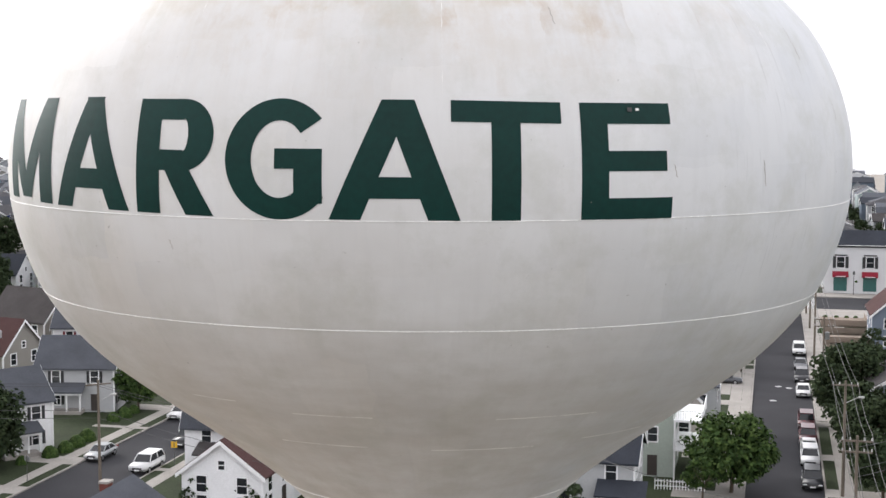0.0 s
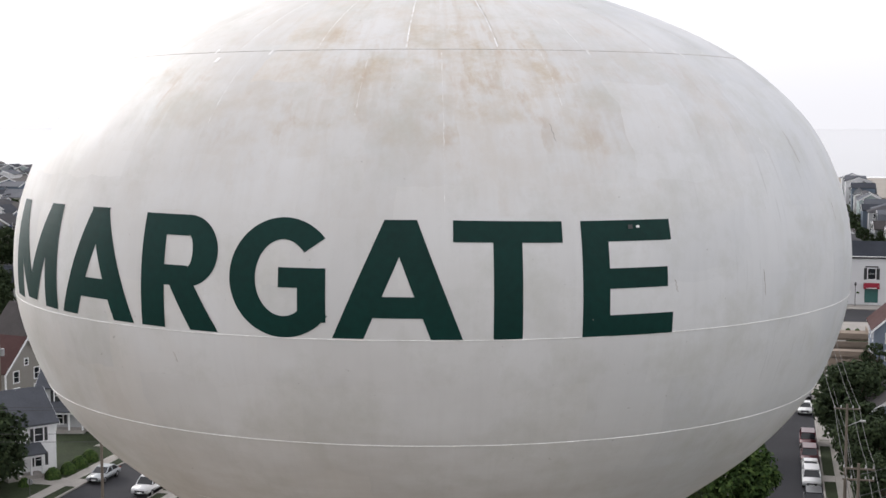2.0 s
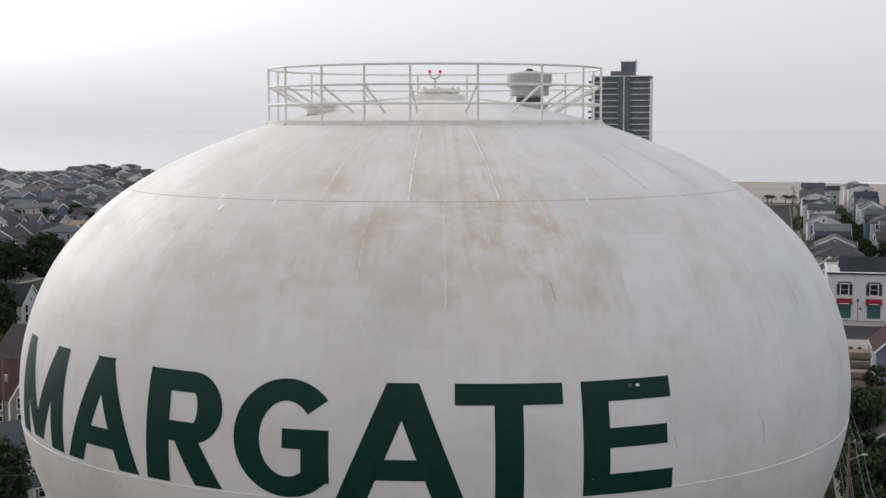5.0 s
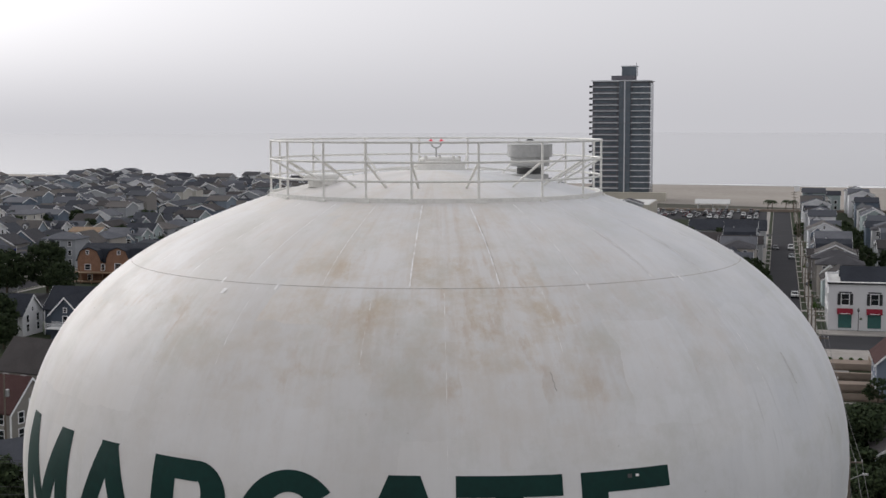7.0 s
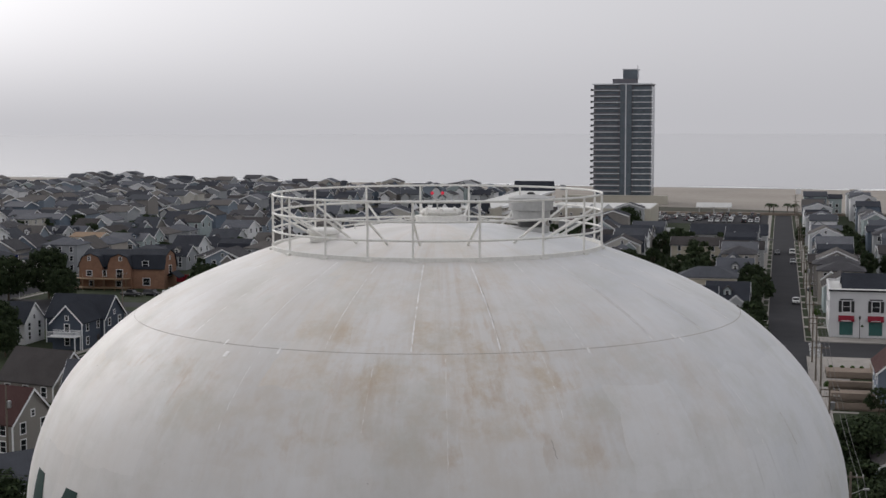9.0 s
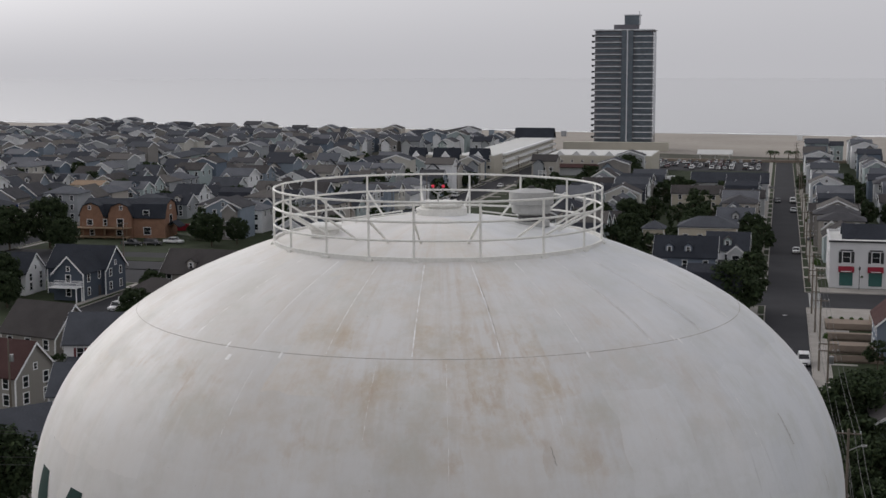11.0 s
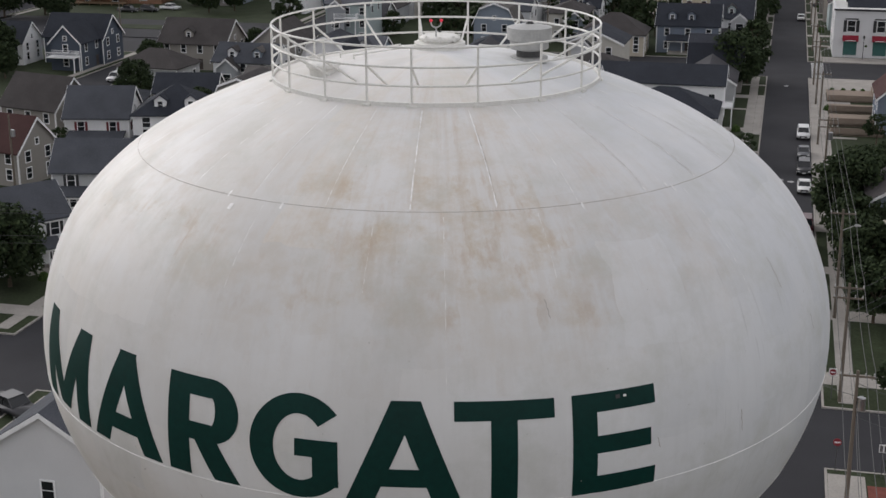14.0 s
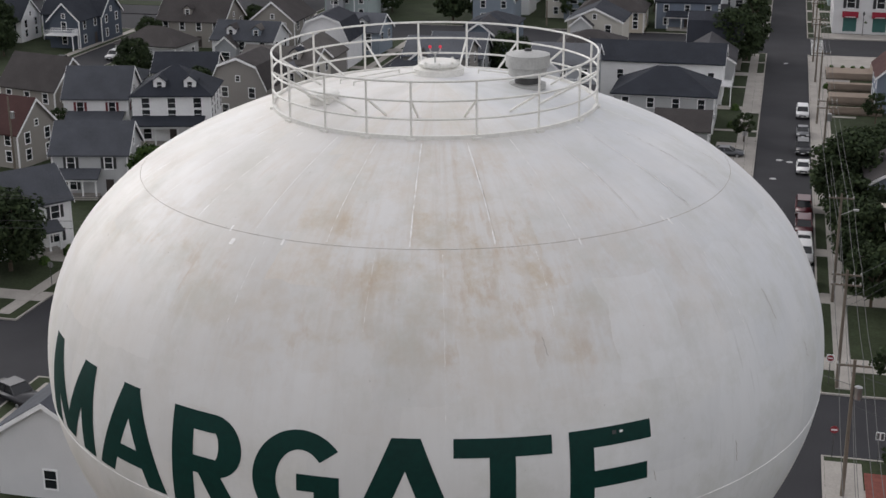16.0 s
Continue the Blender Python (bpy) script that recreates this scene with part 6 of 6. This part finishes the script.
def prism(line, hw0, hw1, zmid):
    """A side view given width; it narrows from hw0 to hw1 above zmid."""
    bm = bmesh.new()
    L_, R_2 = [], []
    for y, z in line:
        w = hw0 if z <= zmid else hw1
        L_.append(bm.verts.new((-w, y, z)))
        R_2.append(bm.verts.new((w, y, z)))
    bm.faces.new(L_)
    bm.faces.new(R_2[::-1])
    n = len(line)
    for i in range(n):
        bm.faces.new((L_[i], R_2[i], R_2[(i + 1) % n], L_[(i + 1) % n]))
    bmesh.ops.recalc_face_normals(bm, faces=bm.faces)
    return bm


def car(kind, color, label, m=None, category="car"):
    ln, hw, bl, gl, (r0, r1, rz) = CAR_SHAPES[kind]
    e = thing("pickup_truck" if kind == "pickup" else "car", label, category, "parked cars", m)
    pm = mat("car_paint_" + label.split()[0], color, 0.28, 0.0, var=0.03, coat=0.2)
    bm = prism(bl, hw, hw, 9)
    bmesh.ops.bevel(bm, geom=bm.edges[:], offset=0.09, segments=2, affect="EDGES")
    smooth(part("body", bm, pm, e))
    part("windows", prism(gl, hw - 0.06, hw - 0.22, gl[0][1] + 0.1), M_GLASS, e)
    bm = box(-hw + 0.2, hw - 0.2, r0, r1, rz - 0.03, rz + 0.05)
    for y0, z0, y1, z1 in ((gl[0][0], gl[0][1], gl[1][0], gl[1][1]), (gl[3][0], gl[3][1], gl[2][0], gl[2][1]), ((gl[1][0] + gl[2][0]) / 2, gl[0][1], (gl[1][0] + gl[2][0]) / 2, gl[1][1])):
        for s in (-1, 1):
            add_tube(bm, (s * (hw - 0.06), y0, z0), (s * (hw - 0.20), y1, z1), 0.055, n=5)
    part("roof", bm, pm, e)
    if kind == "pickup":
        part("bed", box(-hw + 0.14, hw - 0.14, 1.1, 2.68, 1.14, 1.165), M_DARK, e)
    for s in (-1, 1):
        for y in (-ln * 0.30, ln * 0.30):
            bm = bmesh.new()
            add_tube(bm, (s * (hw - 0.24), y, 0.34), (s * (hw + 0.01), y, 0.34), 0.34, n=16)
            wh = part("wheel", bm, M_TYRE, e)
            part("rim", tube((s * (hw + 0.005), y, 0.34), (s * (hw + 0.025), y, 0.34), 0.21, 0.19, 14), M_RIM, wh)
        part("headlight", box(s * (hw - 0.25) - 0.2, s * (hw - 0.25) + 0.2, -ln / 2 - 0.015, -ln / 2 + 0.1, 0.62, 0.78, 0.02), M_LAMP, e)
        part("tail_light", box(s * (hw - 0.16) - 0.12, s * (hw - 0.16) + 0.12, ln / 2 - 0.1, ln / 2 + 0.015, 0.68, 0.90, 0.02), M_TAIL, e)
    part("grille", box(-hw * 0.55, hw * 0.55, -ln / 2 - 0.012, -ln / 2 + 0.05, 0.48, 0.74, 0.01), M_DARK, e)
    part("number_plate", box(-0.26, 0.26, -ln / 2 - 0.03, -ln / 2 - 0.012, 0.42, 0.56), M_TRIM, e)
    return e


def parked(u, v, turn=0):
    return at(u, v, 0.014, turn)


C = {
    "white_suv": car("suv", (0.70, 0.70, 0.70), "white sport utility car parked at the kerb", parked(13.35, 186)),
    "black_suv": car("suv", (0.015, 0.016, 0.02), "black sport utility car parked at the kerb", parked(13.35, 105.5)),
    "silver": car("sedan", (0.38, 0.40, 0.41), "silver saloon car parked at the kerb", parked(-61.0, 99.5)),
    "white": car("sedan", (0.70, 0.70, 0.69), "white saloon car parked at the kerb", parked(-61.0, 120.5)),
    "red": car("suv", (0.075, 0.006, 0.011), "dark red sport utility car parked at the kerb", parked(13.35, 133)),
    "grey": car("sedan", (0.08, 0.085, 0.095), "dark grey saloon car parked at the kerb", parked(13.35, 173)),
    "pickup": car("pickup", (0.02, 0.02, 0.024), "black pickup truck parked at the kerb", parked(-54.4, 108, 0), "truck"),
    "wpickup": car("pickup", (0.68, 0.68, 0.68), "white pickup truck parked beside a building site", parked(-146, 303, 80), "truck"),
    "van": car("suv", (0.66, 0.66, 0.65), "white van parked at the kerb", parked(13.35, 451)),
}
for key, u, v, turn in (("white_suv", 13.35, 115.0, 0), ("white", 13.35, 119.8, 0), ("red", 13.35, 125.0, 0), ("white", 13.35, 152.5, 0), ("black_suv", 13.35, 163, 0), ("white", 13.35, 320, 0), ("silver", 13.35, 420, 0), ("grey", 8.4, 451, 0),
                        ("white_suv", -54.0, 96.0, 0), ("pickup", -52.4, 61.5, 65), ("white_suv", -114.2, 207, 0), ("black_suv", -121.3, 198, 0), ("white", -121.3, 241 - 6, 0), ("grey", -121.3, 190, 0), ("black_suv", -150, 299, 80),
                        ("pickup", -155, 297, 85), ("silver", 3.2, 300, 90), ("white", 2.6, 392, 90), ("white_suv", 2.4, 397, 90), ("silver", 2.2, 402, 90), ("grey", 18.5, 345, 90), ("white", -103, 420, 0), ("white", -103, 432, 0), ("white_suv", -103, 446, 0), ("silver", -95.4, 380, 0), ("white", -103, 366, 0), ("white_suv", -95.4, 352, 0), ("grey", -103, 470, 0), ("white", -95.4, 490, 0),
                        ("grey", 18.3, 360, 0), ("silver", -160, 249, 90), ("white", -100, 300, 0), ("grey", 3.0, 158.5, 90), ("silver", 20, 512, 90)):
    copy_thing(C[key], parked(u, v, turn))

lot = part("car_park", box(-50, 4, 590, 648, 0, LOT + 0.03), M_ASPHALT)
lot.matrix_basis = GRID.copy()
tagged(lot, "asphalt car park behind the beach", "car park", kind="structure")
R_ = random.Random(5)
for row, v in enumerate((598, 606, 616, 624, 634, 642)):
    for k in range(17):
        if R_.random() < 0.45:
            copy_thing(C[R_.choice(("white", "silver", "grey", "white_suv", "black_suv", "red"))], at(-47 + 2.9 * k, v, LOT + 0.03, R_.choice((0, 180))))

# ---- poles, cables, signs ----
def insulator(e, x, y, z):
    part("insulator", tube((x, y, z), (x, y, z + 0.22), 0.07, 0.05, 6), M_VENT, e)


def utility_pole(u, v, h=11.5, arms=1, transformer=False, lamp=False, turn=0.0, lean=0.0):
    e = thing("utility_pole", "weathered timber utility pole with crossarm and cables" + (" and a grey transformer" if transformer else ""), "utility pole", "utility poles", at(u, v, 0, turn) @ pose(0, 0, 0, lean, 0, 0))
    part("pole", tube((0, 0, 0), (0, 0, h), 0.17, 0.11, 10), M_POLE, e)
    for k in range(arms):
        z = h - 0.45 - 0.9 * k
        arm = part("crossarm", box(-1.25, 1.25, -0.06, 0.06, z - 0.07, z + 0.07), M_POLE, e)
        for x in (-1.15, -0.55, 0.55, 1.15):
            insulator(arm, x, 0, z + 0.07)
    if transformer:
        tr = part("transformer", lathe([(0, 1.02), (0.16, 1.0), (0.30, 0.92), (0.30, 0.05), (0.26, 0), (0, 0)], 20), M_RIM, e, "grey cylindrical transformer")
        tr.matrix_basis = Matrix.Translation((0.42, 0, h - 3.0))
    if lamp:
        bm = bmesh.new()
        add_tube(bm, (0, 0, h - 2.2), (1.3, -0.2, h - 1.5), 0.035, n=6)
        add_box(bm, 1.2, 1.75, -0.32, -0.08, h - 1.62, h - 1.46)
        part("street_light", bm, M_VENT, e)
    return e


POLES = [(15.6, 38), (15.9, 60), (16.0, 80), (16.1, 101.6), (15.6, 146.7), (15.5, 181), (15.6, 213), (15.4, 232), (15.6, 272), (15.6, 312), (15.7, 352), (15.7, 395), (15.8, 440), (15.8, 485), (15.8, 530), (15.8, 575), (15.8, 620)]
for i, (u, v) in enumerate(POLES):
    utility_pole(u, v, 11.5 if i > 2 else 11.0, 1 if i % 2 else 2, transformer=i in (1, 4, 9), lamp=i in (3, 6), turn=0, lean=0.6 * ((i % 3) - 1))
utility_pole(-55.0, 87.5, 11.0, 1, lamp=True, turn=40)
utility_pole(-90.6, 128.5, 10.5, 0, transformer=True)
utility_pole(20.5, 58.5, 10.0, 1, turn=90)
for u, v in ((-105.5, 330), (-105.5, 372), (-105.5, 415), (-105.5, 460), (-93, 515), (-105.5, 500), (-140, 262), (-88, 262), (-40, 262), (-93, 560), (-93, 600)):
    utility_pole(u, v, 10.5)


def cable(a, b, sag, r=0.022, group="overhead cables"):
    bm = bmesh.new()
    a, b = Vector(a), Vector(b)
    n = 8
    P = [a.lerp(b, i / n) - Vector((0, 0, sag * 4 * (i / n) * (1 - i / n))) for i in range(n + 1)]
    side = (b - a).cross(Vector((0, 0, 1))).normalized() * r
    rings = [[bm.verts.new(p + o) for o in (side, Vector((0, 0, r)), -side, Vector((0, 0, -r)))] for p in P]
    for A, B in zip(rings, rings[1:]):
        for i in range(4):
            bm.faces.new((A[i], A[(i + 1) % 4], B[(i + 1) % 4], B[i]))
    ob = part("overhead_cable", bm, M_WIRE)
    ob.matrix_basis = GRID.copy()
    tagged(ob, "thin black overhead cable between poles", "cable", group)


for (u0, v0), (u1, v1) in zip(POLES[:9], POLES[1:9]):
    for dx, z, s in ((-1.15, 11.2, 0.5), (0.55, 11.2, 0.5), (1.15, 11.2, 0.55), (0.12, 8.6, 0.7), (0.16, 7.2, 0.8)):
        cable((u0 + dx, v0, z), (u1 + dx, v1, z), s)
for z, s in ((10.6, 0.7), (10.4, 0.9), (8.0, 0.9), (7.2, 0.9)):
    cable((-55, 87.5, z), (-120, 84, z), s)
    cable((-55, 87.5, z), (-20, 74, z - 1), s)
for z in (7.5, 8.2, 10.0):
    cable((15.9, 80, z), (26, 104, z - 2.0), 0.4)
    cable((16.0, 60, z), (20.5, 58.5, z - 0.5), 0.2)
cable((15.9, 60, 9.0), (-8, 90, 6.0), 0.6)

M_SIGN_R = mat("sign_red", (0.22, 0.015, 0.025), 0.5)
M_SIGN_Y = mat("sign_yellow", (0.65, 0.38, 0.02), 0.5)


def sign(u, v, z, shape, face, label, turn=0, bars=()):
    e = thing("road_sign", label, "sign", m=at(u, v, LOT, turn))
    part("post", tube((0, 0.05, 0), (0, 0.05, z + 0.3), 0.035), M_DARK, e)
    bm = bmesh.new()
    n = {"square": 4, "octagon": 8, "disc": 24}[shape]
    off = math.pi / n if n < 20 else 0
    r = 0.33 / (math.cos(math.pi / 4) if n == 4 else 1)
    A = [bm.verts.new((r * math.cos(2 * math.pi * i / n + off), -0.0, z + r * math.sin(2 * math.pi * i / n + off))) for i in range(n)]
    B = [bm.verts.new(a.co + Vector((0, -0.03, 0))) for a in A]
    bm.faces.new(A)
    bm.faces.new(B[::-1])
    for i in range(n):
        bm.faces.new((A[i], A[(i + 1) % n], B[(i + 1) % n], B[i]))
    bmesh.ops.recalc_face_normals(bm, faces=bm.faces)
    pl = part("plate", bm, face, e)
    for (x0, x1, z0, z1, m, r_) in bars:
        if r_:
            bmd = bmesh.new()
            add_tube(bmd, (0, -0.034, z), (0, -0.044, z), r_, n=24)
            part("disc", bmd, m, pl)
        else:
            part("bar", box(x0, x1, -0.056, -0.046, z + z0, z + z1), m, pl)


sign(15.3, 80.5, 2.5, "square", M_TRIM, "white square no-entry sign with a red disc", bars=((0, 0, 0, 0, M_SIGN_R, 0.28), (-0.2, 0.2, -0.05, 0.05, M_TRIM, 0)))
sign(15.3, 66.2, 2.4, "octagon", M_SIGN_R, "red octagonal road sign with a white bar", bars=((-0.22, 0.22, -0.06, 0.06, M_TRIM, 0),))
sign(18.7, 70.0 - 4.2, 2.4, "square", M_TRIM, "white road sign with dark bars on a post", bars=((-0.28, -0.06, -0.26, 0.26, M_DARK, 0), (0.06, 0.28, -0.26, 0.26, M_DARK, 0)))
sign(-63.2, 88, 2.4, "octagon", M_RIM, "bare grey back of an octagonal road sign", turn=180)
sign(-51.6, 97.5, 2.3, "square", M_SIGN_Y, "small yellow square warning sign", turn=10, bars=((-0.05, 0.05, -0.25, 0.25, M_DARK, 0),))
sign(5.2, 162, 2.4, "square", M_RIM, "bare back of a road sign beside the pavement", turn=180)

# shop-side lamp with a flower basket
lampp = thing("street_lamp", "dark ornamental street lamp with a red flower basket", "street lamp", m=at(25.5, 263, LOT))
part("pole", tube((0, 0, 0), (0, 0, 4.2), 0.08, 0.06), M_DARK, lampp)
part("lantern", lathe([(0, 4.95), (0.1, 4.9), (0.26, 4.6), (0.2, 4.2), (0, 4.2)], 10), M_DARK, lampp)
o_ = new("flower_basket", BUSH)
o_.parent, o_.matrix_basis = lampp, pose(0.5, 0, 2.6) @ Matrix.Scale(0.35, 4)

# flagpole with a hanging flag
fl = thing("flagpole", "thin flagpole flying a red, white and blue flag", "flagpole", m=at(-179.7, 284, LOT))
part("pole", tube((0, 0, 0), (0, 0, 12), 0.07, 0.04), M_TRIM, fl)
bm_ = bmesh.new()
rows_ = []
for i in range(8):
    t = i / 7
    rows_.append([bm_.verts.new((-0.05 - 2.6 * t, 0.25 * math.sin(5 * t), 11.6 - 1.9 * j / 7 - 1.0 * t)) for j in range(8)])
for i in range(7):
    for j in range(7):
        f_ = bm_.faces.new((rows_[i][j], rows_[i + 1][j], rows_[i + 1][j + 1], rows_[i][j + 1]))
        f_.material_index = 2 if i < 3 and j < 4 else j % 2
part("flag", bm_, [M_SIGN_R, M_TRIM, mat("flag_blue", (0.02, 0.03, 0.12), 0.8)], fl)

pat = part("patio", box(17.6, 30, 40, 64, 0, LOT + 0.05), M_BRICK)
pat.matrix_basis = GRID.copy()
tagged(pat, "red-brown paved yard at the street corner", "patio", kind="structure")
tree(20.5, 74.8 + 6.5, T_SMALL, 0.9, 0)
tree(19.6, 65.2, T_SMALL, 0.45, 50)

# crossing stripes, manhole covers, beach fittings
for v0, v1, u0 in ((240.0, 257.0, 15.2),):
    n = 0
    v = v0
    while v < v1:
        s = part("crossing_stripe", box(u0, u0 + 2.4, v, v + 0.55, 0.013, 0.02), M_PAINTLINE)
        s.matrix_basis = GRID.copy()
        tagged(s, "worn white crossing stripe on asphalt", "road marking", kind="structure")
        v += 1.25
for u, v in ((10.2, 158), (11.6, 157.2), (10.5, 230), (9.5, 148)):
    s = part("manhole_cover", tube((0, 0, 0.013), (0, 0, 0.022), 0.45, n=20), M_VENT)
    s.matrix_basis = at(u, v)
    tagged(s, "round iron manhole cover in the roadway", "manhole cover", "manhole covers")
pav = thing("beach_pavilion", "open white pavilion at the edge of the beach", "pavilion", m=at(-22, 655, 0.05))
for x in (-7, 0, 7):
    for y in (-3, 3):
        part("post", box(x - 0.15, x + 0.15, y - 0.15, y + 0.15, 0, 3.6), M_TRIM, pav)
bm_ = bmesh.new()
add_roof(bm_, 16, [(-4, 3.6), (0, 5.4), (4, 3.6)])
part("roof", bm_, M_ROOF_WH, pav)
bw = part("boardwalk", box(-110, 90, 650.5, 653.5, 0.05, 1.2), M_DECK)
bw.matrix_basis = GRID.copy()
tagged(bw, "low timber bulkhead along the beach", "boardwalk", kind="structure")
jt = part("jetty", box(-218.8, -216.8, 880, 985, 0, 1.6), M_DARK)
jt.matrix_basis = GRID.copy()
tagged(jt, "long dark jetty running into the sea", "jetty")
for u in (-300, -262, -180, -130, 20, 52):
    bx = part("lifeguard_hut", box(-1.6, 1.6, -1.6, 1.6, 0, 3.4, 0.1), M_WALL)
    bx.matrix_basis = at(u, shore(u) - 60, 0.05)
    tagged(bx, "small beach hut on the sand", "hut", "beach huts")

# white picket fence by the green apartment house, and a low garden wall
fence = thing("picket_fence", "white picket fence round a small garden", "fence", m=at(0.6, 100.2, LOT))
part("rail", box(-2.4, 2.4, 0, 0.05, 0.8, 0.9), M_TRIM, fence)
part("rail", box(-2.4, 2.4, 0, 0.05, 0.3, 0.4), M_TRIM, fence)
for k in range(17):
    part("picket", box(-2.4 + 0.3 * k - 0.05, -2.4 + 0.3 * k + 0.05, -0.03, 0, 0, 1.05), M_TRIM, fence)
